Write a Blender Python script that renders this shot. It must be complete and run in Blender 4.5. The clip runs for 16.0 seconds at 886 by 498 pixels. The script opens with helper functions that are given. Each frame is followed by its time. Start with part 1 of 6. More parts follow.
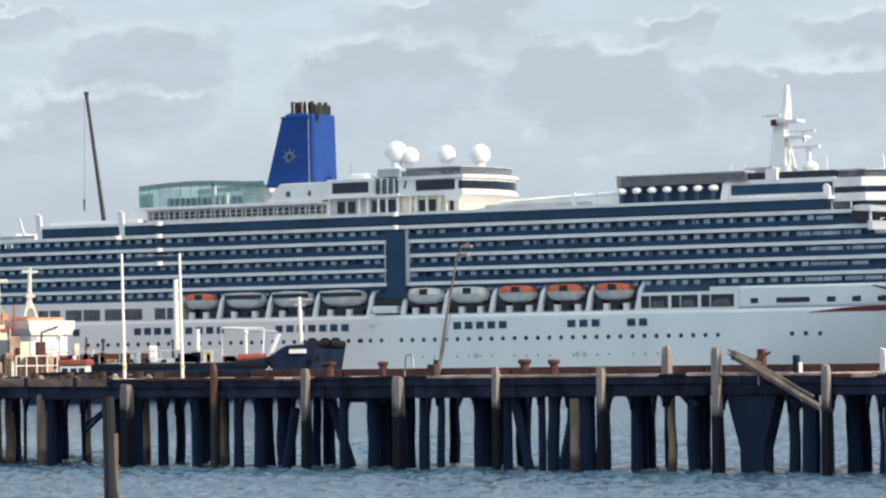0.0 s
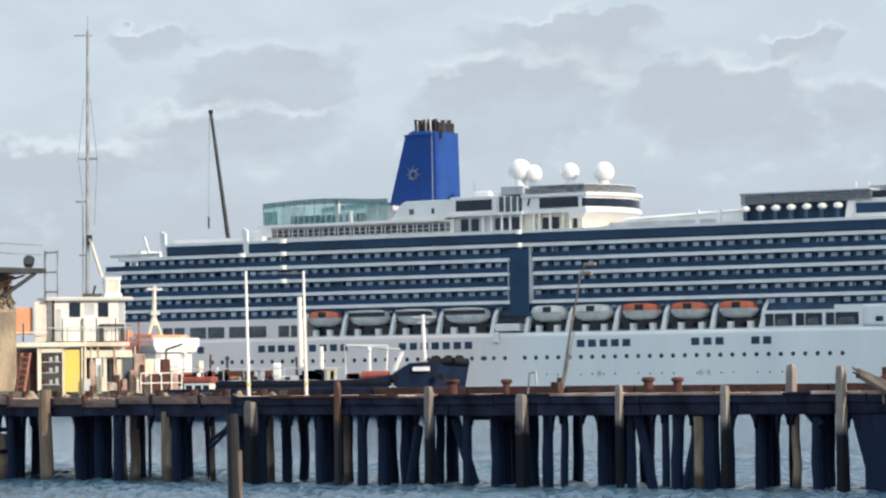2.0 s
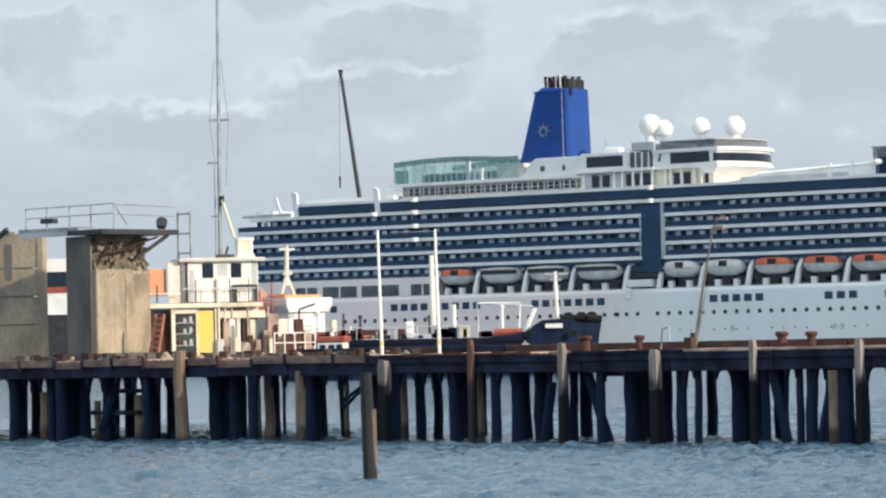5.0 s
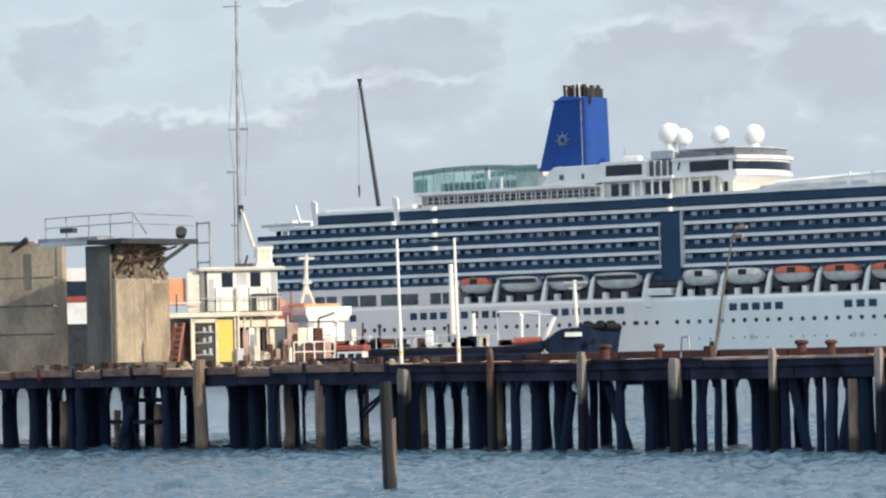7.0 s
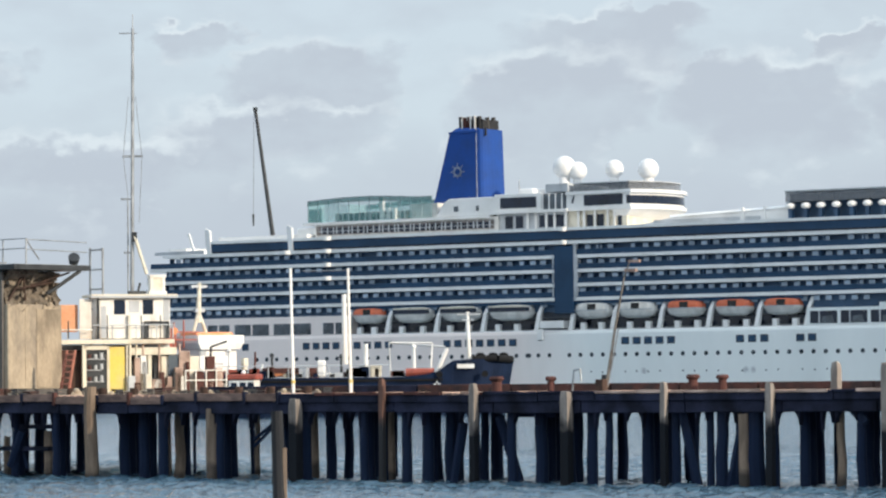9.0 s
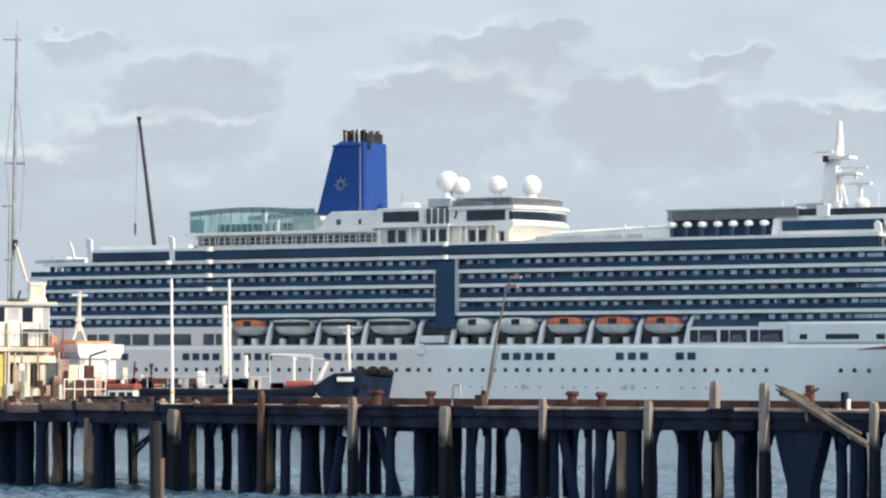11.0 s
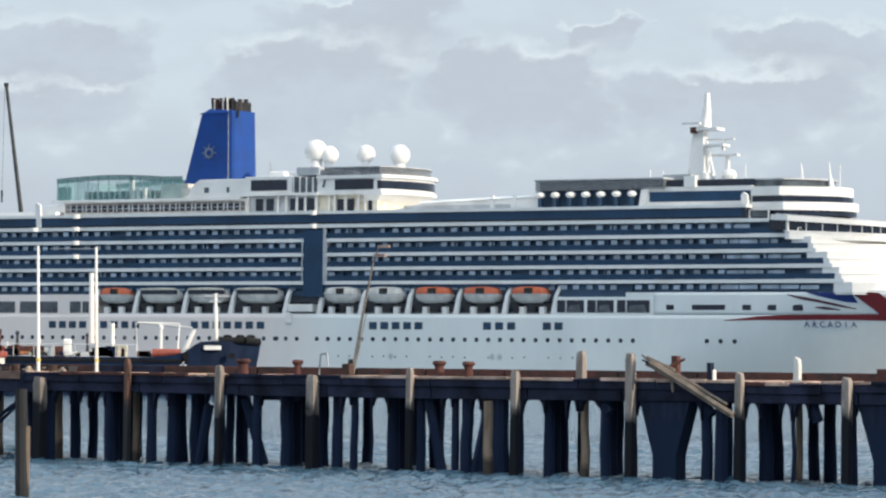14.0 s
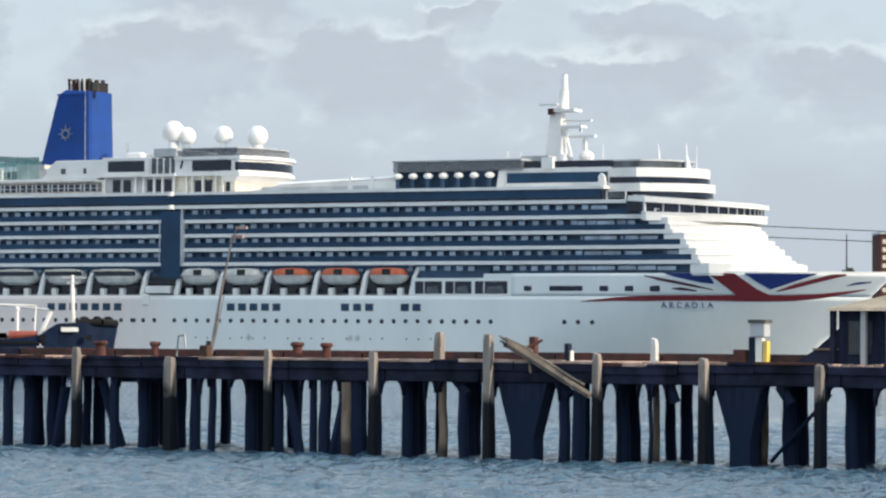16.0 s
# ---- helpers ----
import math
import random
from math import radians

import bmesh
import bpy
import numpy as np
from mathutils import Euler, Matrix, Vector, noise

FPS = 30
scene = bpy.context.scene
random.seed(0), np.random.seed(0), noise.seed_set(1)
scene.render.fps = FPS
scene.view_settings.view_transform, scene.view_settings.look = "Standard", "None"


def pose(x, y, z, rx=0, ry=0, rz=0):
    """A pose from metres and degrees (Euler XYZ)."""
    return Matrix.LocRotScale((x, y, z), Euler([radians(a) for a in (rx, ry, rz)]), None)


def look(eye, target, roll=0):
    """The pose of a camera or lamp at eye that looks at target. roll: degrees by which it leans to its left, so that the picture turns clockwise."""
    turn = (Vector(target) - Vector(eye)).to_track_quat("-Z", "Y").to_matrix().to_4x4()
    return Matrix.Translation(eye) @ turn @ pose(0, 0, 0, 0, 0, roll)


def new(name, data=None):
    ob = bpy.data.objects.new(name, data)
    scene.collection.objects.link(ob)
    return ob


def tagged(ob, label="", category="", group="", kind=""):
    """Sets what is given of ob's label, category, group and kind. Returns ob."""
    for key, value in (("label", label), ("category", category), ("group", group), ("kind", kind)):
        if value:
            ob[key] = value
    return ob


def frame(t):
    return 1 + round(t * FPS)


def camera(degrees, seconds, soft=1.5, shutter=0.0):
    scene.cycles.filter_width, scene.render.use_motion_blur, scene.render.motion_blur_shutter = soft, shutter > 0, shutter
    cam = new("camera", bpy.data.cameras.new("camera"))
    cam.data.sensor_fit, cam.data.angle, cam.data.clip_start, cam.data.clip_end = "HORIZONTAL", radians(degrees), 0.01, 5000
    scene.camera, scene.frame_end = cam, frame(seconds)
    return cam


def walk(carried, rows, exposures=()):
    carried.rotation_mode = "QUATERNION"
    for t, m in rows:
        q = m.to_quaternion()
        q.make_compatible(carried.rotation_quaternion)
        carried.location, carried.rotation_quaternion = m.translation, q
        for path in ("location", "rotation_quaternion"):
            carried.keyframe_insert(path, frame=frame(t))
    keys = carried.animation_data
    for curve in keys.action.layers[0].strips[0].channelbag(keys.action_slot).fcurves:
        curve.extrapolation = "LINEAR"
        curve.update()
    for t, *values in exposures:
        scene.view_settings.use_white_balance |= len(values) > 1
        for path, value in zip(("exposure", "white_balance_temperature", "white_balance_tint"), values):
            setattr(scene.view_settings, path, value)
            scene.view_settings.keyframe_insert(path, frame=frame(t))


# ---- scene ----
EYE = 4.85
LENS = 14.89
cam = camera(LENS, 16.0, soft=2.3)
# seconds, yaw, pitch, roll in degrees: the camera stands on the shore and pans
ROWS = [
    (0.0, -0.000, 1.852, 0.750),
    (0.5, 0.449, 1.955, 0.734),
    (1.0, 1.062, 2.135, 0.367),
    (1.5, 1.565, 2.063, 0.405),
    (2.0, 2.083, 2.176, 0.667),
    (2.5, 2.630, 1.995, 0.638),
    (3.0, 3.191, 2.104, 0.604),
    (3.5, 3.851, 2.334, 0.755),
    (4.0, 3.872, 1.992, 0.989),
    (4.5, 4.120, 1.686, 1.028),
    (5.0, 4.318, 1.494, 1.300),
    (5.2, 4.424, 1.571, 1.371),
    (6.2, 4.740, 1.660, 1.390),
    (7.3, 4.483, 1.636, 1.343),
    (7.5, 4.298, 1.589, 1.301),
    (8.0, 4.044, 1.835, 1.194),
    (8.5, 3.540, 1.809, 1.106),
    (9.0, 2.835, 2.138, 0.660),
    (9.5, 2.026, 2.052, 0.299),
    (9.7, 1.709, 2.261, 0.185),
    (10.5, 1.020, 2.380, -0.120),
    (11.8, 0.675, 2.128, -0.404),
    (12.0, 0.583, 1.989, -0.388),
    (12.5, -0.045, 2.187, -0.442),
    (13.0, -0.518, 2.023, -0.245),
    (13.5, -1.085, 1.980, -0.494),
    (14.0, -1.396, 1.860, -0.531),
    (14.5, -1.934, 1.812, -0.413),
    (15.0, -2.531, 1.883, -0.343),
    (15.5, -3.165, 1.713, -0.114),
    (15.9, -3.699, 1.553, -0.084),
    (16.0, -3.800, 1.563, -0.420),
]
walk(cam, [(t, pose(0, 0, EYE, 90 + pitch, 0, yaw) @ pose(0, 0, 0, 0, 0, -roll)) for t, yaw, pitch, roll in ROWS])

# ---------------------------------------------------------------- light
SHIP_TURN, PIER_TURN = -31.5, -36.5          # bearings of the ship and the pier
SUN_EL, SUN_BEARING = 22.0, 31.3             # degrees up; degrees from due right towards the shore
sun_way = Vector((math.cos(radians(SUN_BEARING)) * math.cos(radians(SUN_EL)),
                  -math.sin(radians(SUN_BEARING)) * math.cos(radians(SUN_EL)), math.sin(radians(SUN_EL))))
sun = new("sun", bpy.data.lights.new("sun", "SUN"))
sun.data.energy, sun.data.angle, sun.data.color = 4.5, radians(0.6), (1.0, 0.86, 0.68)
sun.matrix_world = look((0, 0, 200), Vector((0, 0, 200)) - sun_way)
scene.view_settings.exposure = 0.0


def make_world():
    world = bpy.data.worlds.new("world")
    scene.world = world
    world.use_nodes = True
    nt = world.node_tree
    nt.nodes.clear()
    N, L = nt.nodes.new, nt.links.new
    out, bg = N("ShaderNodeOutputWorld"), N("ShaderNodeBackground")
    sky = N("ShaderNodeTexSky")
    sky.sky_type, sky.sun_disc = "NISHITA", False
    sky.sun_elevation = radians(SUN_EL)
    sky.sun_rotation = math.atan2(sun_way.x, sun_way.y)
    sky.dust_density, sky.air_density, sky.ozone_density = 1.5, 1.0, 2.0
    tc = N("ShaderNodeTexCoord")
    sep = N("ShaderNodeSeparateXYZ")
    L(tc.outputs["Generated"], sep.inputs[0])

    def m(op, a, b=None, c=None):
        n = N("ShaderNodeMath")
        n.operation = op
        for i, v in enumerate((a, b, c)):
            if v is None:
                continue
            if isinstance(v, (int, float)):
                n.inputs[i].default_value = v
            else:
                L(v, n.inputs[i])
        return n.outputs[0]

    # bearing and height of the view in degrees, warped by noise so that cloud edges billow
    az = m("MULTIPLY", m("ARCTAN2", sep.outputs[0], sep.outputs[1]), 57.296)
    el = m("MULTIPLY", m("ARCSINE", sep.outputs[2]), 57.296)
    comb = N("ShaderNodeCombineXYZ")
    L(az, comb.inputs[0]), L(el, comb.inputs[1])
    def noise_at(scale, detail, sx, sy, z):
        v = N("ShaderNodeCombineXYZ")
        L(m("MULTIPLY", az, sx), v.inputs[0]), L(m("MULTIPLY", el, sy), v.inputs[1])
        v.inputs[2].default_value = z
        n = N("ShaderNodeTexNoise")
        n.inputs["Scale"].default_value, n.inputs["Detail"].default_value, n.inputs["Roughness"].default_value = scale, detail, 0.5
        L(v.outputs[0], n.inputs["Vector"])
        s = N("ShaderNodeSeparateColor")
        L(n.outputs["Color"], s.inputs[0])
        return s.outputs

    warp, fray, curl = noise_at(0.8, 3.0, 0.8, 1.2, 0.0), noise_at(1.9, 4.0, 0.8, 1.3, 5.0), noise_at(4.2, 5.0, 0.8, 1.0, 7.0)
    waz = m("ADD", m("ADD", az, m("MULTIPLY_ADD", warp[0], 2.2, -1.1)), m("MULTIPLY_ADD", m("ADD", fray[0], curl[1]), 0.6, -0.6))
    wel = m("ADD", m("ADD", el, m("MULTIPLY_ADD", warp[1], 1.0, -0.5)), m("MULTIPLY_ADD", m("ADD", m("MULTIPLY", fray[1], 1.2), m("MULTIPLY", curl[2], 0.5)), 0.6, -0.51))
    # banks of cloud: bearing, height of the belly, half-width, height of the crown, weight
    total = lips = None
    for a, e, w, h, k in CLOUDS:
        da = m("DIVIDE", m("SUBTRACT", waz, a), w)
        up = m("DIVIDE", m("SUBTRACT", wel, e), h)
        # crowns stand crisp, bellies fade away downwards
        crown = m("POWER", m("MAXIMUM", up, 0.0), 6.0)
        belly = m("MULTIPLY", m("MAXIMUM", m("MULTIPLY", up, -1.0), 0.0), 0.6)
        d = m("ADD", m("POWER", m("ABSOLUTE", da), 3.0), m("ADD", crown, belly))
        blob = m("MULTIPLY", m("MAXIMUM", m("SUBTRACT", 1.0, d), 0.0), k)
        # a sunlit lip just over each crown
        lip = m("SUBTRACT", 1.0, m("MULTIPLY", m("ABSOLUTE", m("SUBTRACT", up, 0.98)), 4.5))
        lip = m("MULTIPLY", m("MAXIMUM", lip, 0.0), m("MAXIMUM", m("SUBTRACT", 1.0, m("POWER", m("ABSOLUTE", da), 2.0)), 0.0))
        lips = lip if total is None else m("MAXIMUM", lips, lip)
        total = blob if total is None else m("MAXIMUM", total, blob)
    veil = noise_at(0.8, 4.0, 0.45, 1.2, 9.0)
    haze = N("ShaderNodeMapRange")
    haze.inputs[1].default_value, haze.inputs[2].default_value = 4.6, 2.6
    haze.inputs[3].default_value, haze.inputs[4].default_value = 0.0, 0.9
    L(m("ADD", el, m("MULTIPLY_ADD", warp[2], 1.8, -0.9)), haze.inputs[0])
    bank = N("ShaderNodeMapRange")
    bank.interpolation_type = "SMOOTHSTEP"
    bank.inputs[1].default_value, bank.inputs[2].default_value = 0.0, 0.72
    L(total, bank.inputs[0])
    body = m("MULTIPLY", bank.outputs[0], m("ADD", m("MULTIPLY_ADD", veil[0], 0.7, 0.3), m("MULTIPLY_ADD", curl[0], 0.4, -0.1)))
    streak = m("MAXIMUM", m("MULTIPLY_ADD", m("ADD", m("MULTIPLY", veil[1], 0.7), m("MULTIPLY", fray[2], 0.3)), 3.2, -1.35), 0.0)
    cover = m("MINIMUM", m("MAXIMUM", m("ADD", body, m("MULTIPLY", streak, 0.6)), haze.outputs[0]), 1.0)
    thin = N("ShaderNodeMix")
    thin.data_type = "RGBA"
    thin.inputs[0].default_value = 0.85
    L(sky.outputs[0], thin.inputs[6])
    thin.inputs[7].default_value = (*SKY_THIN, 1)
    mix = N("ShaderNodeMix")
    mix.data_type = "RGBA"
    L(cover, mix.inputs[0])
    L(thin.outputs[2], mix.inputs[6])
    mix.inputs[7].default_value = (*SKY_CLOUD, 1)
    # sunlit rims and thin bright wisps
    edge = m("MULTIPLY", m("MULTIPLY", bank.outputs[0], m("SUBTRACT", 1.0, bank.outputs[0])), 2.4)
    wisp = m("MULTIPLY", m("MAXIMUM", m("SUBTRACT", fray[2], 0.5), 0.0), 4.0)
    rim = N("ShaderNodeMix")
    rim.data_type = "RGBA"
    L(m("MINIMUM", m("ADD", m("MULTIPLY", edge, wisp), m("MULTIPLY", lips, m("MULTIPLY_ADD", warp[1], 3.4, -1.2))), 0.8), rim.inputs[0])
    L(mix.outputs[2], rim.inputs[6])
    rim.inputs[7].default_value = (7.6, 8.45, 8.95, 1)
    # the broken cloud overhead is brighter than the haze near the horizon
    lift = N("ShaderNodeMapRange")
    lift.interpolation_type = "SMOOTHSTEP"
    lift.inputs[1].default_value, lift.inputs[2].default_value, lift.inputs[3].default_value, lift.inputs[4].default_value = 6.0, 38.0, 1.0, 1.75
    L(el, lift.inputs[0])
    scale = N("ShaderNodeVectorMath")
    scale.operation = "SCALE"
    L(rim.outputs[2], scale.inputs[0]), L(lift.outputs[0], scale.inputs["Scale"])
    L(scale.outputs[0], bg.inputs[0])
    bg.inputs[1].default_value = 0.1
    L(bg.outputs[0], out.inputs[0])


SKY_THIN, SKY_CLOUD = (6.8, 7.85, 8.7), (5.3, 5.98, 6.78)
CLOUDS = [(-5.0, 4.75, 1.6, 0.85, 1.0), (-1.0, 4.4, 2.0, 1.0, 1.0), (2.6, 4.4, 2.0, 0.95, 1.0), (0.2, 5.65, 1.9, 0.5, 1.0), (4.05, 5.5, 0.5, 0.3, 0.9),
          (7.8, 5.2, 1.9, 0.55, 0.9), (-5.6, 4.0, 2.4, 0.6, 0.7), (-11.0, 4.9, 1.3, 0.6, 0.9), (-7.1, 5.75, 0.7, 0.3, 0.9), (6.4, 4.2, 2.6, 0.75, 0.9),
          (-9.0, 3.4, 2.6, 0.7, 0.7), (10.8, 4.3, 2.0, 0.8, 0.9), (-14.5, 4.6, 2.6, 1.2, 0.9), (15.0, 4.9, 3.0, 1.2, 0.9), (-24.0, 7.0, 5.0, 2.0, 0.9), (24.0, 6.5, 5.0, 2.0, 0.9)]
make_world()


# ---------------------------------------------------------------- materials
def material(name, col, rough=0.6, metal=0.0, var=0.15, scale=1.0, bump=0.0, col2=None, patch=0.5, random_tone=0.0, stretch=(1, 1, 1), local=False):
    """A surface with stains at two scales; col2 is what the worn patches show."""
    mat = bpy.data.materials.new(name)
    mat.use_nodes = True
    nt = mat.node_tree
    N, L = nt.nodes.new, nt.links.new
    b = nt.nodes["Principled BSDF"]
    b.inputs["Roughness"].default_value, b.inputs["Metallic"].default_value = rough, metal
    if local:
        src = N("ShaderNodeTexCoord").outputs["Object"]
    else:
        src = N("ShaderNodeNewGeometry").outputs["Position"]
    mp = N("ShaderNodeMapping")
    mp.inputs["Scale"].default_value = stretch
    L(src, mp.inputs[0])
    big, small = N("ShaderNodeTexNoise"), N("ShaderNodeTexNoise")
    big.inputs["Scale"].default_value, small.inputs["Scale"].default_value = scale, scale * 9
    big.inputs["Detail"].default_value, small.inputs["Detail"].default_value = 4, 6
    L(mp.outputs[0], big.inputs["Vector"]), L(mp.outputs[0], small.inputs["Vector"])
    col2 = col2 or tuple(c * (1 - 2 * var) for c in col)
    ramp = N("ShaderNodeValToRGB")
    ramp.color_ramp.elements[0].position, ramp.color_ramp.elements[1].position = patch - 0.12, patch + 0.14
    ramp.color_ramp.elements[0].color, ramp.color_ramp.elements[1].color = (*col, 1), (*col2, 1)
    L(big.outputs["Fac"], ramp.inputs[0])
    hsv = N("ShaderNodeHueSaturation")
    L(ramp.outputs[0], hsv.inputs["Color"])
    val = N("ShaderNodeMath")
    val.operation = "MULTIPLY_ADD"
    L(small.outputs["Fac"], val.inputs[0])
    val.inputs[1].default_value, val.inputs[2].default_value = var * 2, 1 - var
    last = val.outputs[0]
    if random_tone:
        info, add = N("ShaderNodeObjectInfo"), N("ShaderNodeMath")
        add.operation = "MULTIPLY_ADD"
        L(info.outputs["Random"], add.inputs[0])
        add.inputs[1].default_value = random_tone
        L(last, add.inputs[2])
        last = add.outputs[0]
    L(last, hsv.inputs["Value"])
    L(hsv.outputs[0], b.inputs["Base Color"])
    if bump:
        bp = N("ShaderNodeBump")
        bp.inputs["Strength"].default_value, bp.inputs["Distance"].default_value = 0.6, bump
        L(small.outputs["Fac"], bp.inputs["Height"])
        L(bp.outputs[0], b.inputs["Normal"])
    return mat


def tidal_wood(name, dry, wet, line):
    """Timber bleached above the tide and black with weed below it."""
    mat = material(name, dry, 0.85, 0, 0.3, 1.3, 0.03, tuple(c * 0.6 for c in dry), 0.5, 0.25, (3, 3, 0.5))
    nt = mat.node_tree
    N, L = nt.nodes.new, nt.links.new
    b = nt.nodes["Principled BSDF"]
    old = b.inputs["Base Color"].links[0].from_socket
    geo, sep, noi = N("ShaderNodeNewGeometry"), N("ShaderNodeSeparateXYZ"), N("ShaderNodeTexNoise")
    noi.inputs["Scale"].default_value = 1.1
    L(geo.outputs["Position"], sep.inputs[0]), L(geo.outputs["Position"], noi.inputs["Vector"])
    h = N("ShaderNodeMath")
    h.operation = "MULTIPLY_ADD"
    L(noi.outputs["Fac"], h.inputs[0])
    h.inputs[1].default_value = 1.6
    L(sep.outputs[2], h.inputs[2])
    mr = N("ShaderNodeMapRange")
    mr.inputs[1].default_value, mr.inputs[2].default_value = line + 0.55, line + 1.1
    L(h.outputs[0], mr.inputs[0])
    mix = N("ShaderNodeMix")
    mix.data_type = "RGBA"
    L(mr.outputs[0], mix.inputs[0])
    mix.inputs[6].default_value = (*wet, 1)
    L(old, mix.inputs[7])
    L(mix.outputs[2], b.inputs["Base Color"])
    return mat


def water_material():
    mat = bpy.data.materials.new("sea_water")
    mat.use_nodes = True
    nt = mat.node_tree
    N, L = nt.nodes.new, nt.links.new
    b = nt.nodes["Principled BSDF"]
    b.inputs["Base Color"].default_value = (0.035, 0.07, 0.072, 1)
    b.inputs["Roughness"].default_value, b.inputs["IOR"].default_value = 0.1, 1.33
    tc, mp = N("ShaderNodeTexCoord"), N("ShaderNodeMapping")
    mp.inputs["Rotation"].default_value = (0, 0, 0.5)
    mp.inputs["Scale"].default_value = (1.0, 0.55, 1.0)
    L(tc.outputs["Object"], mp.inputs[0])
    n1, n2 = N("ShaderNodeTexNoise"), N("ShaderNodeTexNoise")
    n1.inputs["Scale"].default_value, n1.inputs["Detail"].default_value = 3.2, 5
    n2.inputs["Scale"].default_value, n2.inputs["Detail"].default_value = 0.12, 3
    L(mp.outputs[0], n1.inputs["Vector"]), L(mp.outputs[0], n2.inputs["Vector"])
    bp = N("ShaderNodeBump")
    bp.inputs["Strength"].default_value, bp.inputs["Distance"].default_value = 1.0, 0.22
    # longer wavelets carry the chop out to the distance
    n3, total = N("ShaderNodeTexNoise"), N("ShaderNodeMath")
    n3.inputs["Scale"].default_value, n3.inputs["Detail"].default_value = 0.55, 4
    L(mp.outputs[0], n3.inputs["Vector"])
    total.operation = "MULTIPLY_ADD"
    L(n3.outputs["Fac"], total.inputs[0])
    total.inputs[1].default_value = 2.6
    L(n1.outputs["Fac"], total.inputs[2])
    L(total.outputs[0], bp.inputs["Height"])
    L(bp.outputs[0], b.inputs["Normal"])
    ramp = N("ShaderNodeValToRGB")
    ramp.color_ramp.elements[0].color, ramp.color_ramp.elements[1].color = (0.042, 0.090, 0.142, 1), (0.066, 0.124, 0.175, 1)
    L(n2.outputs["Fac"], ramp.inputs[0])
    L(ramp.outputs[0], b.inputs["Base Color"])
    return mat


def glass_material(name, tint, alpha):
    mat = bpy.data.materials.new(name)
    mat.use_nodes = True
    b = mat.node_tree.nodes["Principled BSDF"]
    b.inputs["Base Color"].default_value = (*tint, 1)
    b.inputs["Roughness"].default_value, b.inputs["Alpha"].default_value = 0.08, alpha
    return mat


WHITE = material("ship_white_paint", (0.79, 0.785, 0.77), 0.35, 0, 0.07, 0.15, 0.0, (0.70, 0.69, 0.665), 0.55)
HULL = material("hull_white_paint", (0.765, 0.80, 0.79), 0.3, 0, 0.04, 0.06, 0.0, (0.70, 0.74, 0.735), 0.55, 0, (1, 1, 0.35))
NAVY = material("navy_balcony_glass", (0.015, 0.054, 0.116), 0.35, 0, 0.15, 0.1)
NAVY.node_tree.nodes["Principled BSDF"].inputs["Specular IOR Level"].default_value = 0.3
# this dark blue-grey holds the shade of the open recesses
RECESS = material("recess_shade_blue_grey", (0.032, 0.08, 0.155), 0.5, 0, 0.15, 0.2)
DOOR = material("balcony_door_pale", (0.34, 0.415, 0.50), 0.3, 0, 0.2, 0.3, 0, None, 0.5, 0.6)
DARKWIN = material("dark_window_glass", (0.010, 0.018, 0.038), 0.12, 0, 0.2, 0.3)
PORTGLASS = material("porthole_glass", (0.045, 0.06, 0.078), 0.15, 0, 0.3, 0.3)
GREYWIN = material("grey_window_glass", (0.10, 0.12, 0.14), 0.12, 0, 0.3, 0.3)
BLUE = material("funnel_blue_paint", (0.017, 0.066, 0.275), 0.7, 0, 0.10, 0.25, 0, (0.019, 0.058, 0.22), 0.5)
BLACK = material("funnel_black", (0.02, 0.018, 0.017), 0.6, 0, 0.3, 0.6)
PALEMARK = material("tarnished_emblem_paint", (0.20, 0.24, 0.34), 0.6, 0, 0.25, 0.8)
ARCADE = material("shaded_arcade_brown", (0.20, 0.175, 0.165), 0.7, 0, 0.25, 0.5)
# grey darkened so the wall colour carries the boat bay's shade
BAYWALL = material("promenade_shade_grey", (0.20, 0.215, 0.245), 0.6, 0, 0.15, 0.3)
BOATCREAM = material("weathered_boat_white", (0.70, 0.68, 0.64), 0.5, 0, 0.12, 0.5)
ORANGE = material("lifeboat_orange", (0.64, 0.145, 0.06), 0.45, 0, 0.1, 0.5)
RED = material("red_flag_paint", (0.20, 0.022, 0.028), 0.4, 0, 0.08, 0.1)
MAROON = material("dark_maroon_paint", (0.085, 0.022, 0.036), 0.45, 0, 0.1, 0.2)
FLAGBLUE = material("blue_flag_paint", (0.015, 0.035, 0.19), 0.4, 0, 0.08, 0.1)
GLOSSWHITE = material("gloss_white_paint", (0.86, 0.84, 0.80), 0.2, 0, 0.04, 0.3)
GREYPAINT = material("pale_grey_paint", (0.5, 0.52, 0.54), 0.5, 0, 0.12, 0.3)
TEAL = glass_material("green_wind_glass", (0.22, 0.46, 0.44), 0.22)
TEALDARK = glass_material("tinted_green_glass", (0.05, 0.20, 0.20), 0.62)
CLEAR = glass_material("grey_wind_glass", (0.20, 0.215, 0.235), 0.62)
WATER = water_material()
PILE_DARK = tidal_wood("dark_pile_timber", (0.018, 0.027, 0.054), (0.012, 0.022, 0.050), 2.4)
POST_PALE = tidal_wood("weathered_post_timber", (0.27, 0.235, 0.21), (0.012, 0.014, 0.018), 2.6)
POST_TAN = tidal_wood("bleached_pile_timber", (0.24, 0.18, 0.135), (0.07, 0.058, 0.05), 0.5)
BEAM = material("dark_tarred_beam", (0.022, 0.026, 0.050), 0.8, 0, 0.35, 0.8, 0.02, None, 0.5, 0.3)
FASCIA = material("brown_edge_plank", (0.22, 0.145, 0.115), 0.85, 0, 0.3, 1.2, 0.02, (0.11, 0.075, 0.065), 0.5, 0.4, (1, 1, 3))
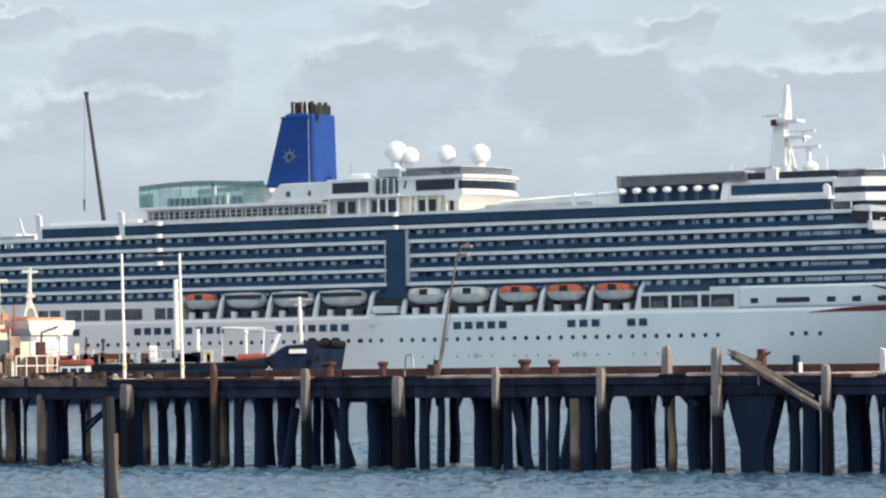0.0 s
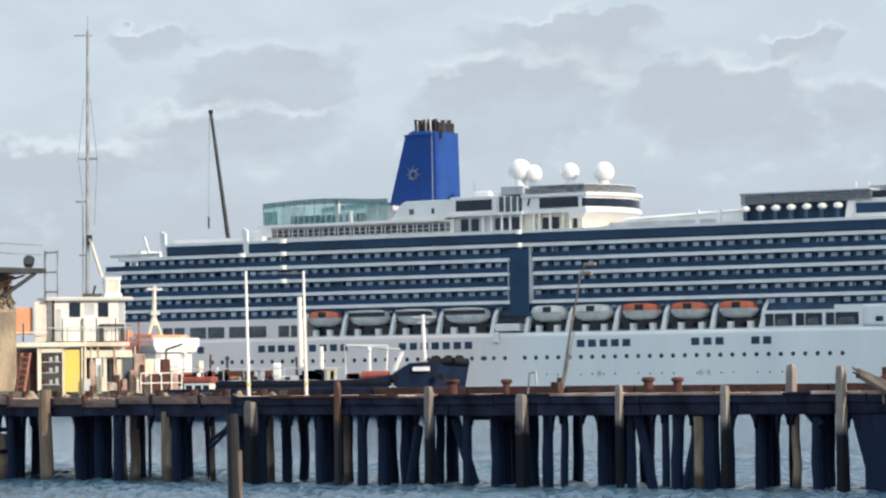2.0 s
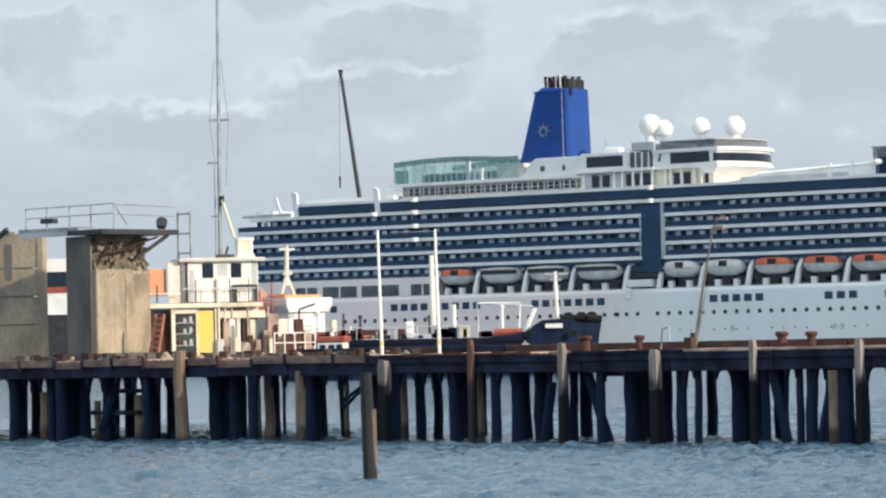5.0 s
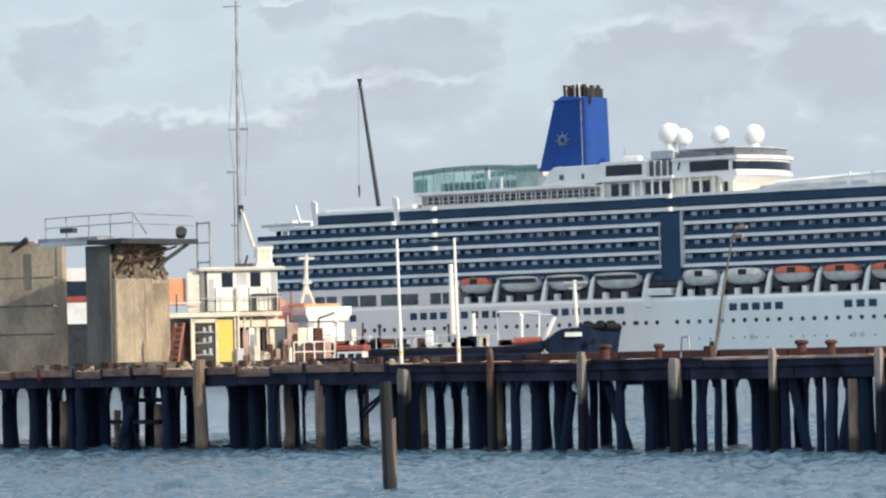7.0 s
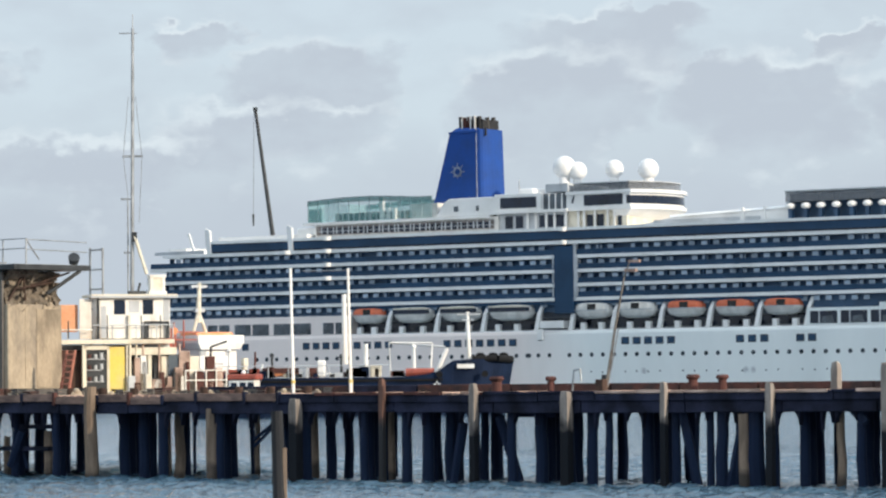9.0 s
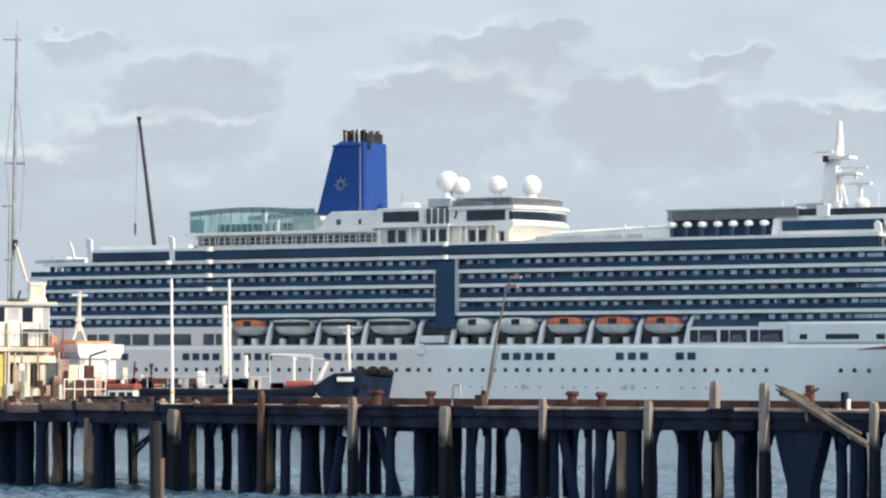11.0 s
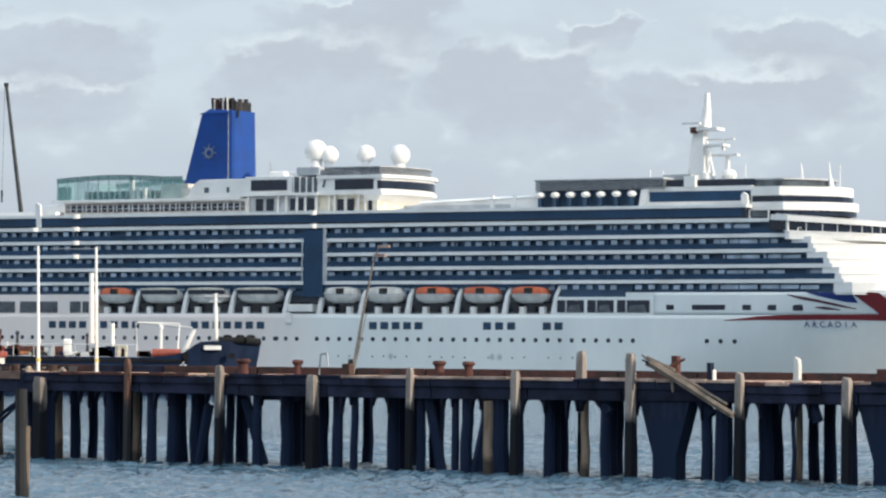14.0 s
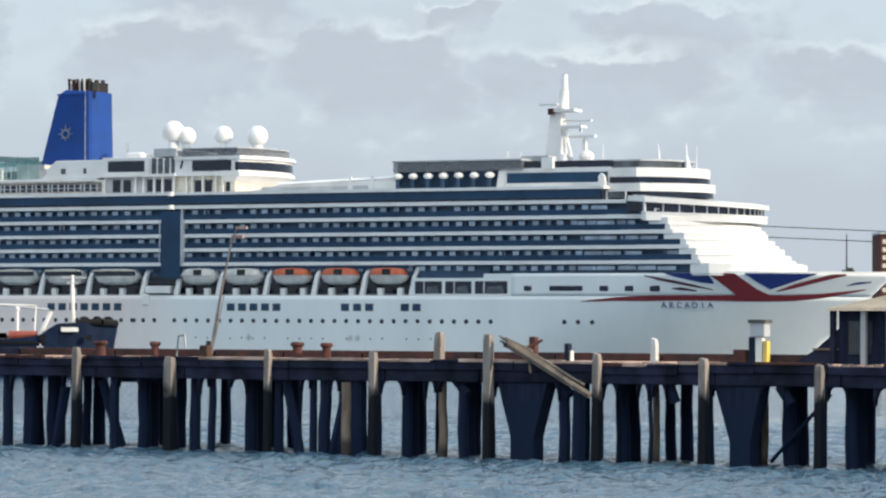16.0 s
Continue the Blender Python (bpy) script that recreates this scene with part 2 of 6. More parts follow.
PLANK = material("deck_plank_wood", (0.46, 0.33, 0.27), 0.85, 0, 0.25, 1.0, 0.02, (0.22, 0.15, 0.12), 0.5, 0.4)
RUST = material("rusted_iron", (0.105, 0.047, 0.041), 0.85, 0.1, 0.35, 2.0, 0.02, (0.07, 0.035, 0.03), 0.5, 0.2)
CONCRETE = material("stained_concrete", (0.375, 0.31, 0.225), 0.9, 0, 0.35, 0.7, 0.04, (0.22, 0.185, 0.145), 0.5, 0, (1, 1, 0.5))
DUNCON = material("dun_patched_concrete", (0.345, 0.28, 0.20), 0.9, 0, 0.35, 0.9, 0.04, (0.18, 0.145, 0.105), 0.5, 0, (1, 1, 0.5))
# concrete browned and darkened for the shadow under the tower platform
HEADCON = material("shaded_broken_concrete", (0.20, 0.165, 0.125), 0.95, 0, 0.4, 1.6, 0.05, (0.09, 0.075, 0.06), 0.5)
DARKRUST = material("dark_rust", (0.07, 0.04, 0.03), 0.9, 0.1, 0.3, 2.0)
DARKCON = material("weathered_dark_concrete", (0.15, 0.138, 0.125), 0.9, 0, 0.3, 0.7, 0.03, (0.08, 0.075, 0.07), 0.5, 0, (1, 1, 0.3))
STEEL = material("galvanised_steel", (0.36, 0.38, 0.40), 0.5, 0.4, 0.2, 1.0)
DARKSTEEL = material("dark_steel", (0.045, 0.05, 0.055), 0.5, 0.3, 0.2, 1.0)
YELLOW = material("yellow_paint", (0.70, 0.53, 0.10), 0.55, 0, 0.14, 1.0, 0, (0.62, 0.50, 0.20), 0.56)
CREAM = material("cream_paint", (0.72, 0.67, 0.55), 0.5, 0, 0.15, 0.8, 0, (0.52, 0.45, 0.34), 0.55)
CABINWHITE = material("stained_cabin_white", (0.80, 0.77, 0.71), 0.55, 0, 0.12, 0.9, 0.01, (0.46, 0.38, 0.30), 0.60, 0, (1, 1, 0.45))
BOATWHITE = material("boat_white_paint", (0.82, 0.81, 0.78), 0.4, 0, 0.08, 0.5, 0, (0.7, 0.66, 0.6), 0.58)
TUGBLUE = material("tug_dark_blue_paint", (0.007, 0.017, 0.046), 0.6, 0, 0.2, 0.4)
RUBBER = material("black_rubber", (0.012, 0.012, 0.013), 0.7, 0, 0.2, 1.0)
GALVTAN = material("tan_weathered_steel", (0.24, 0.21, 0.18), 0.7, 0.1, 0.25, 2.0)
SPLITWOOD = material("split_brown_timber", (0.20, 0.16, 0.125), 0.9, 0, 0.35, 2.0, 0.02, (0.10, 0.08, 0.065), 0.5, 0.2)
KERB = material("dark_red_kerb_timber", (0.085, 0.042, 0.036), 0.85, 0, 0.35, 1.5, 0.02, (0.04, 0.03, 0.03), 0.5, 0.3)
PALEORANGE = material("sun_faded_orange", (0.70, 0.26, 0.11), 0.6, 0, 0.2, 0.8, 0, (0.6, 0.34, 0.2), 0.55)
SALMON = material("faded_pink_paint", (0.50, 0.20, 0.14), 0.6, 0, 0.2, 1.5)
REDPAINT = material("faded_red_paint", (0.36, 0.085, 0.055), 0.55, 0, 0.2, 0.8)


def sunlit_aft_tint(mat, warm, start, end):
    """Puts grazing sun's warmth into the after plating's colour, with a ragged edge."""
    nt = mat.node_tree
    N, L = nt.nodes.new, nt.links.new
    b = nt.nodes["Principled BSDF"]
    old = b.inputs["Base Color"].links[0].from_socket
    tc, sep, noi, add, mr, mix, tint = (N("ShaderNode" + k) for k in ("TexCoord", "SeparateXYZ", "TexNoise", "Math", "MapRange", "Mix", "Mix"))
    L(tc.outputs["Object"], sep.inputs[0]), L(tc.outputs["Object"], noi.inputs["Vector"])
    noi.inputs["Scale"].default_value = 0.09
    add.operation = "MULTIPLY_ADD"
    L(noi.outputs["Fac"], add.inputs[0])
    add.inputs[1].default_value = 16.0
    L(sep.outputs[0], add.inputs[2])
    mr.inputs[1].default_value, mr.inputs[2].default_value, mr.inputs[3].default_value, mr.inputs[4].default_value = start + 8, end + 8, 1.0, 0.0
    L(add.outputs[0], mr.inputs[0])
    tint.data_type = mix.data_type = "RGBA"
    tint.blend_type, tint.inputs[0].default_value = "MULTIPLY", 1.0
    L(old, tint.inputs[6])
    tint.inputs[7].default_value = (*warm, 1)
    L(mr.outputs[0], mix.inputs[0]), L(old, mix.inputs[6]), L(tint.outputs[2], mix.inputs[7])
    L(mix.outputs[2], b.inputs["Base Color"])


sunlit_aft_tint(HULL, (1.10, 0.93, 0.89), -28.0, -6.0)

# tar, weed and matt paint hardly shine
for dull in (PILE_DARK, BEAM, TUGBLUE, POST_PALE, POST_TAN, FASCIA, RUST, RUBBER, BLUE, KERB):
    dull.node_tree.nodes["Principled BSDF"].inputs["Specular IOR Level"].default_value = 0.15


# ---------------------------------------------------------------- mesh helpers
class Solid:
    """Collects faces of one mesh."""

    def __init__(self):
        self.v, self.f = [], []

    def add(self, verts, faces):
        n = len(self.v)
        self.v += [tuple(p) for p in verts]
        self.f += [tuple(i + n for i in q) for q in faces]
        return self

    def box(self, x0, x1, y0, y1, z0, z1, m=None):
        vs = [Vector(p) for p in ((x0, y0, z0), (x1, y0, z0), (x1, y1, z0), (x0, y1, z0), (x0, y0, z1), (x1, y0, z1), (x1, y1, z1), (x0, y1, z1))]
        if m:
            vs = [m @ p for p in vs]
        return self.add(vs, [(0, 3, 2, 1), (4, 5, 6, 7), (0, 1, 5, 4), (1, 2, 6, 5), (2, 3, 7, 6), (3, 0, 4, 7)])

    def prism(self, outline, z0, z1):
        """An upright solid over a plan outline, counter-clockwise."""
        n = len(outline)
        return self.add([(x, y, z0) for x, y in outline] + [(x, y, z1) for x, y in outline],
                        [tuple(range(n - 1, -1, -1)), tuple(range(n, 2 * n))] + [(i, (i + 1) % n, (i + 1) % n + n, i + n) for i in range(n)])

    def slab(self, outline, y0, y1):
        """A plate between two depths y over an outline in x and z."""
        n = len(outline)
        return self.add([(x, y0, z) for x, z in outline] + [(x, y1, z) for x, z in outline],
                        [tuple(range(n)), tuple(range(2 * n - 1, n - 1, -1))] + [((i + 1) % n, i, i + n, (i + 1) % n + n) for i in range(n)])

    def tube(self, a, b, r0, r1=None, n=8, wob=0.0):
        """A round bar from a to b, tapered, with caps; wob makes it uneven."""
        r1 = r0 if r1 is None else r1
        a, b = Vector(a), Vector(b)
        d = (b - a).normalized()
        u = d.orthogonal().normalized()
        w = d.cross(u)
        steps = 4 if wob else 1
        vs = []
        for k in range(steps + 1):
            q = k / steps
            c = a.lerp(b, q) + (u * random.uniform(-wob, wob) + w * random.uniform(-wob, wob) if wob and 0 < k < steps else Vector())
            r = (r0 + (r1 - r0) * q) * (1 + random.uniform(-wob, wob) if wob else 1)
            vs += [c + (u * math.cos(2 * math.pi * i / n) + w * math.sin(2 * math.pi * i / n)) * r for i in range(n)]
        fs = [tuple(range(n - 1, -1, -1)), tuple(range(steps * n, steps * n + n))]
        for k in range(steps):
            fs += [(k * n + i, k * n + (i + 1) % n, (k + 1) * n + (i + 1) % n, (k + 1) * n + i) for i in range(n)]
        return self.add(vs, fs)

    def ball(self, c, r, n=16, squash=1.0):
        rings = n // 2
        vs = [(c[0], c[1], c[2] - r * squash)]
        for k in range(1, rings):
            t = math.pi * k / rings
            vs += [(c[0] + r * math.sin(t) * math.cos(2 * math.pi * i / n), c[1] + r * math.sin(t) * math.sin(2 * math.pi * i / n), c[2] - r * squash * math.cos(t)) for i in range(n)]
        vs.append((c[0], c[1], c[2] + r * squash))
        last = len(vs) - 1
        fs = [(0, 1 + (i + 1) % n, 1 + i) for i in range(n)]
        for k in range(rings - 2):
            o = 1 + k * n
            fs += [(o + i, o + (i + 1) % n, o + n + (i + 1) % n, o + n + i) for i in range(n)]
        o = 1 + (rings - 2) * n
        fs += [(o + i, o + (i + 1) % n, last) for i in range(n)]
        return self.add(vs, fs)

    def mesh(self, name, mat, smooth=False):
        me = bpy.data.meshes.new(name)
        me.from_pydata(self.v, [], self.f)
        me.materials.append(mat)
        if smooth:
            me.polygons.foreach_set("use_smooth", [True] * len(me.polygons))
        me.update()
        return me


def part(name, solid, mat, parent=None, label="", smooth=False, at=None, bevel=0.0):
    """Links a Solid, or a mesh that exists, as one object under a thing or part."""
    me = solid if isinstance(solid, bpy.types.Mesh) else solid.mesh(name, mat, smooth)
    ob = new(name, me)
    if parent:
        ob.parent = parent
    if at is not None:
        ob.matrix_basis = at
    if label:
        tagged(ob, label)
    if bevel:
        mod = ob.modifiers.new("bevel", "BEVEL")
        mod.width, mod.segments = bevel, 2
    return ob


def thing(name, m, label, category, group="", kind=""):
    ob = new(name)
    ob.matrix_basis = m
    ob.empty_display_size = 0.5
    return tagged(ob, label, category, group, kind)


def shell(name, solid, mat, label, category, group="", kind="", m=None):
    """A top-level thing of one mesh."""
    ob = part(name, solid, mat, at=m)
    return tagged(ob, label, category, group, kind)


# ---------------------------------------------------------------- sea
def make_water():
    def lines(lo, a, b, hi, step, grow):
        mid = list(np.arange(a, b + 1e-6, step))
        left, right, w = [], [], step
        p = a
        while p > lo:
            w *= grow
            p -= w
            left.append(max(p, lo))
        p, w = b, step
        while p < hi:
            w *= grow
            p += w
            right.append(min(p, hi))
        return np.array(left[::-1] + mid + right)
    xs = lines(-4500, -36, 36, 4500, 0.22, 1.25)
    ys = lines(-600, 92, 195, 4800, 0.24, 1.2)
    X, Y = np.meshgrid(xs, ys)
    Z = np.zeros_like(X)
    rng = np.random.RandomState(4)
    for k in range(46):
        wl = 0.6 * 1.04 ** k
        a = rng.normal(0.9, 0.85)
        amp = 0.0125 * min(wl, 1.7) ** 0.7
        Z += amp * np.sin(2 * math.pi / wl * (X * math.cos(a) + Y * math.sin(a)) + rng.uniform(0, 6.28))
    fade = np.clip((X + 60) / 24, 0, 1) * np.clip((64 - X) / 24, 0, 1) * np.clip((Y - 84) / 6, 0, 1) * np.clip((250 - Y) / 35, 0, 1)
    Z = (Z + 0.02 * (np.abs(Z) ** 1.5)) * fade
    h, w = X.shape
    idx = np.arange(h * w).reshape(h, w)
    quads = np.stack([idx[:-1, :-1], idx[:-1, 1:], idx[1:, 1:], idx[1:, :-1]], -1).reshape(-1, 4)
    me = bpy.data.meshes.new("water")
    me.from_pydata(np.stack([X, Y, Z], -1).reshape(-1, 3).tolist(), [], quads.tolist())
    me.materials.append(WATER)
    me.polygons.foreach_set("use_smooth", [True] * len(me.polygons))
    ob = new("water", me)
    return tagged(ob, "choppy grey-green harbour water with small ripples", "water", kind="structure")


water = make_water()

# ---------------------------------------------------------------- the cruise ship
# Ship space: x towards the bow, y inboard from the near side (centre line at 16), z up from the waterline.
ship = thing("cruise_ship", pose(0, 740, 0, 0, 0, SHIP_TURN), "large white cruise ship with navy balcony decks and blue funnel, moored", "cruise ship")
HALF = 16.0


def front_plan(aft, side, nose, wide=0.0, power=2.3, n=14):
    """Deck outline with a rounded front: straight sides to x = side, then a curve to the nose."""
    half = HALF + wide
    near = []
    for i in range(n + 1):
        q = i / n
        y = -half + half * q
        x = side + (nose - side) * (1 - abs(y / half) ** power)
        near.append((x, HALF + y))
    far = [(x, 2 * HALF - y) for x, y in reversed(near[:-1])]
    return [(aft, HALF - half)] + near + far + [(aft, HALF + half)]


def hull_half(x, z):
    """Half breadth of the hull: fine at the waterline forward, flared at the deck, tucked in at the stern."""
    k = min(max(z / 19.0, 0), 1)
    start, tip = 62 + 34 * k, 128.8 + 21 * k
    half = HALF
    if x > start:
        q = min((x - start) / (tip - start), 1)
        half = HALF * (1 - q ** (1.7 + 0.9 * k))
    if x < -118:
        q = (-118 - x) / 14
        half = HALF * (1 - 0.16 * q ** 2 * (1.6 - k))
    return half, tip


def hull_strip(xs, zs):
    s = Solid()
    rows = []
    for z in zs:
        row = []
        for x in xs:
            tip = hull_half(0, z)[1]
            xx = min(x, tip)
            row.append((xx, HALF - hull_half(xx, z)[0], z))
        rows.append(row)
    n = len(xs)
    near = [p for r in rows for p in r]
    far = [(x, 2 * HALF - y, z) for x, y, z in near]
    m = len(near)
    f = []
    for k in range(len(zs) - 1):
        for i in range(n - 1):
            a, b, c, d = k * n + i, k * n + i + 1, (k + 1) * n + i + 1, (k + 1) * n + i
            f.append((a, b, c, d))
            f.append((a + m, d + m, c + m, b + m))
    top = (len(zs) - 1) * n
    for i in range(n - 1):
        f.append((top + i, top + i + 1, m + top + i + 1, m + top + i))
        f.append((i + 1, i, m + i, m + i + 1))
    for k in range(len(zs) - 1):
        f.append((k * n, (k + 1) * n, m + (k + 1) * n, m + k * n))
        e = n - 1
        f.append((k * n + e, m + k * n + e, m + (k + 1) * n + e, (k + 1) * n + e))
    return s.add(near + far, f)


def fair(ob):
    """Smooth the plating, keep decks and ends flat."""
    for q in ob.data.polygons:
        q.use_smooth = abs(q.normal.z) < 0.75 and abs(q.normal.y) > 0.05
    return ob


def side_y(x, z):
    """The near side's y at that place, for things painted on or set into the hull."""
    return HALF - hull_half(x, z)[0]


def hull_x(s, z):
    """Where on the curved bow a mark lies that is given along the flat side's line of sight."""
    lo, hi = s - 12, s
    for _ in range(40):
        mid = (lo + hi) / 2
        bearing = math.atan2(s * math.cos(radians(-SHIP_TURN)), 740 - s * math.sin(radians(-SHIP_TURN)))
        if mid + math.tan(radians(-SHIP_TURN) - bearing) * side_y(mid, z) < s:
            lo = mid
        else:
            hi = mid
    return lo


fore = [60 + 89.8 * i / 48 for i in range(49)]
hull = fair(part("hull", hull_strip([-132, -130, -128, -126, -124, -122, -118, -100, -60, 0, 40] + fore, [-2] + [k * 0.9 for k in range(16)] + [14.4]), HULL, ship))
part("boot_top", hull_strip([-132.05, -125, -118, 40] + fore, [-2.1, 0.9]), RED, ship, "dark red boot topping at the waterline")
fair(part("forward_hull", hull_strip([71.5] + fore[7:], [14.4, 15.2, 16, 16.8, 17.6, 18.4, 19.1]), HULL, ship))
part("bow_bulwark_cap", hull_strip([112] + fore[29:], [19.1, 19.5]), WHITE, ship)
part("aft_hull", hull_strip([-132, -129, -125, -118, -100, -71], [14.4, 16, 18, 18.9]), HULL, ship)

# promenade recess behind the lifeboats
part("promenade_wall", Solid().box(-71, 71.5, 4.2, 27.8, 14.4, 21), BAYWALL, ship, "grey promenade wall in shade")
part("promenade_window_band", Solid().box(-70, 47, 4.1, 4.2, 15.0, 17.2), DARKWIN, ship, "dark promenade windows")
part("promenade_deck", Solid().box(-71, 71.5, 0.0, 4.2, 14.4, 14.6), WHITE, ship)
part("gallery_side", Solid().slab([(48.0, 14.6), (71.5, 14.6), (71.5, 19.1), (65.0, 19.1), (65.0, 18.2), (48.0, 18.2)], 0.0, 0.35), HULL, ship)
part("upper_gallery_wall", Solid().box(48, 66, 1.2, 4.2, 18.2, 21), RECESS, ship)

# decks: stripe height, aft end, forward end, side end of the rounded front, nose
DECKS = [(21.4, -131.0, 112.5, 113.6, 126.4), (24.5, -131.0, 110.0, 111.0, 122.6), (27.6, -130.5, 106.6, 107.4, 119.6),
         (30.75, -129.5, 103.2, 104.0, 117.2), (33.9, -125.5, 99.5, 100.2, 113.6)]
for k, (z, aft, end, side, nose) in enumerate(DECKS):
    part("core_side", Solid().box(aft + 5, end - 0.5, 1.5, 30.5, DECKS[k - 1][0] + 0.42 if k else 18.6, z - 0.48), RECESS, ship, "recessed balcony wall in a shaded blue-grey")
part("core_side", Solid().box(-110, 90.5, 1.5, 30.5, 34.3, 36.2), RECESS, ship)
for i, (z, aft, end, side, nose) in enumerate(DECKS):
    part("deck_edge", Solid().box(aft, end, 0, 32, z - 0.42, z + 0.34), WHITE, ship, "white painted deck edge")
    low = DECKS[i - 1][0] + 0.42 if i else 19.0
    if i < 4:
        part("balustrade", Solid().box(aft + 0.2, end - 0.2, 0.12, 0.26, z + 0.34, z + 1.52), NAVY, ship, "navy blue glass balustrade")
    # the white rounded front of each storey
    below = DECKS[i - 1] if i else (18.7, 0, 115.0, 116.5, 131.0)
    part("front_bulkhead", Solid().prism(front_plan(end - 0.6, below[3] - 0.5, below[4] - 1.6, -0.15), below[0] + 0.3, z - 0.3), WHITE, ship)
    if i == 4:
        continue
    part("front_deck", Solid().prism(front_plan(end - 10, side + 0.6, nose + 1.0, 0.02), z - 0.44, z + 0.4), WHITE, ship)
    part("front_parapet", Solid().prism(front_plan(end - 0.3, side, nose, 0.0), z + 0.4, z + 1.3), WHITE, ship)
    part("front_rail", Solid().prism(front_plan(end - 0.3, side + 0.12, nose + 0.15, 0.03), z + 1.3, z + 1.44), WHITE, ship)
part("foredeck_house", Solid().prism(front_plan(112.2, 116.0, 130.0, -0.4), 18.6, 20.9), WHITE, ship)
part("lowest_balustrade", Solid().box(-70.8, 47, 0.3, 0.42, 20.2, 20.95), NAVY, ship)

# pale balcony doors and partitions in the recess
door_mesh = Solid().box(-0.72, 0.72, 0, 0.12, 0, 0.95).mesh("balcony_door", DOOR)
long_pane_mesh = Solid().box(-2.0, 2.0, 0, 0.12, 0, 0.85).mesh("balcony_door", DOOR)
rng = random.Random(7)
for k, (z, aft, end, side, nose) in enumerate(DECKS):
    x = aft + 4 + (k % 2) * 1.4
    while x < end - 2:
        long = x > 88
        if not -16.2 < x < -7.8 and rng.random() > 0.04:
            part("balcony_door", long_pane_mesh if long else door_mesh, DOOR, ship, at=pose(x + rng.uniform(-0.2, 0.2), 0.75, z - 1.62 + rng.uniform(-0.08, 0.03)))
        x += 4.55 if long else 2.95
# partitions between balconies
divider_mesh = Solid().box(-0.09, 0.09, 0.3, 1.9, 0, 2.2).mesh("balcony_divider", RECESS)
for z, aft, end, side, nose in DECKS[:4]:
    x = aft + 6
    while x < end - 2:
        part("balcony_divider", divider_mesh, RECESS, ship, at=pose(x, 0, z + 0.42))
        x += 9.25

# tall dark shaft amidships
part("midship_shaft", Solid().box(-14.6, -9.6, -0.15, 4, 18.2, 33.0), NAVY, ship, "tall navy blue midship shaft")
part("shaft_edge", Solid().box(-9.6, -9.0, -0.1, 1, 21.0, 33.4), GREYPAINT, ship)
for z in (24.5, 27.6, 30.75):
    for x0 in (-15.2, -8.9):
        part("deck_end_cap", Solid().box(x0, x0 + 0.3, -0.04, 1.6, z - 2.6, z + 0.4), GREYPAINT, ship)

# white bulges added on the deck edges to stand in for sun glints
for x, zs in ((-76.6, (27.6, 30.75, 33.9, 36.8)), (-12.2, (33.9, 36.8)), (-88.3, (33.9,))):
    for z in zs:
        part("glint_bulge", Solid().tube((x, 0.1, z - 0.5), (x, 0.1, z + 0.45), 0.95 if x < -70 else 0.75, 0.95 if x < -70 else 0.75, 16), GLOSSWHITE, ship, "rounded white bulge standing in for a sun glint")

# lido deck: a long navy window band under a white edge
part("lido_window_band", Solid().box(-112, 92, 0.35, 31.6, 34.3, 36.5), DARKWIN, ship, "long dark navy window band")
part("lido_glass", Solid().box(-111, 91.5, 0.28, 0.35, 34.7, 36.3), NAVY, ship)
part("lido_edge", Solid().box(-112.5, 92.5, 0.0, 32, 36.5, 37.15), WHITE, ship)
for x in (-87.8, -112.0):
    part("lido_fin", Solid().slab([(x, 34.3), (x + 1.2, 34.3), (x + 0.9, 39.6), (x - 0.3, 40.2), (x - 0.6, 39.5)], -0.1, 0.5), WHITE, ship)
part("stern_rail", Solid().slab([(-128, 34.3), (-113, 34.3), (-113, 35.2), (-128, 35.0)], 0.1, 0.2), GREYPAINT, ship)
part("stern_block", Solid().box(-126, -121, 3, 12, 34.3, 35.9), WHITE, ship)
part("aft_terrace", Solid().box(-110, -84, 2, 30, 37.15, 38.1), WHITE, ship)
part("bow_staff", Solid().tube((139.5, 16, 19), (139.5, 16, 27.2), 0.2, 0.12, 8), DARKSTEEL, ship)
part("stern_flagstaff", Solid().slab([(-118.6, 34.3), (-117.9, 34.3), (-119.8, 39.4), (-120.4, 39.4)], 3, 3.4), WHITE, ship)

# aft pool: green glass screen over an arcade of openings
part("aft_arcade", Solid().box(-83, -32, 4, 28, 37.15, 40.4), BOATCREAM, ship, "pale arcade below the green screen")
part("arcade_band", Solid().box(-82.6, -33, 3.88, 4.0, 37.75, 39.85), ARCADE, ship, "brown shaded arcade")
part("arcade_glass", Solid().box(-81.4, -34, 3.82, 3.88, 38.0, 39.3), DARKWIN, ship)
pillar = Solid().box(-0.13, 0.13, 3.7, 3.84, 37.9, 39.6).mesh("arcade_pillar", GREYPAINT)
for i in range(33):
    part("arcade_pillar", pillar, GREYPAINT, ship, at=pose(-81.0 + i * 1.45 + 0.25 * (i % 3), 0, 0))
part("arcade_rail", Solid().box(-82, -33, 3.66, 3.72, 38.55, 38.68), GREYPAINT, ship)
part("screen_deck", Solid().box(-86.4, -34, 3.6, 28, 40.2, 40.75), WHITE, ship)
part("aft_bulwark", Solid().box(-88.6, -83, 4.2, 26, 37.9, 39.6), WHITE, ship, bevel=0.3)


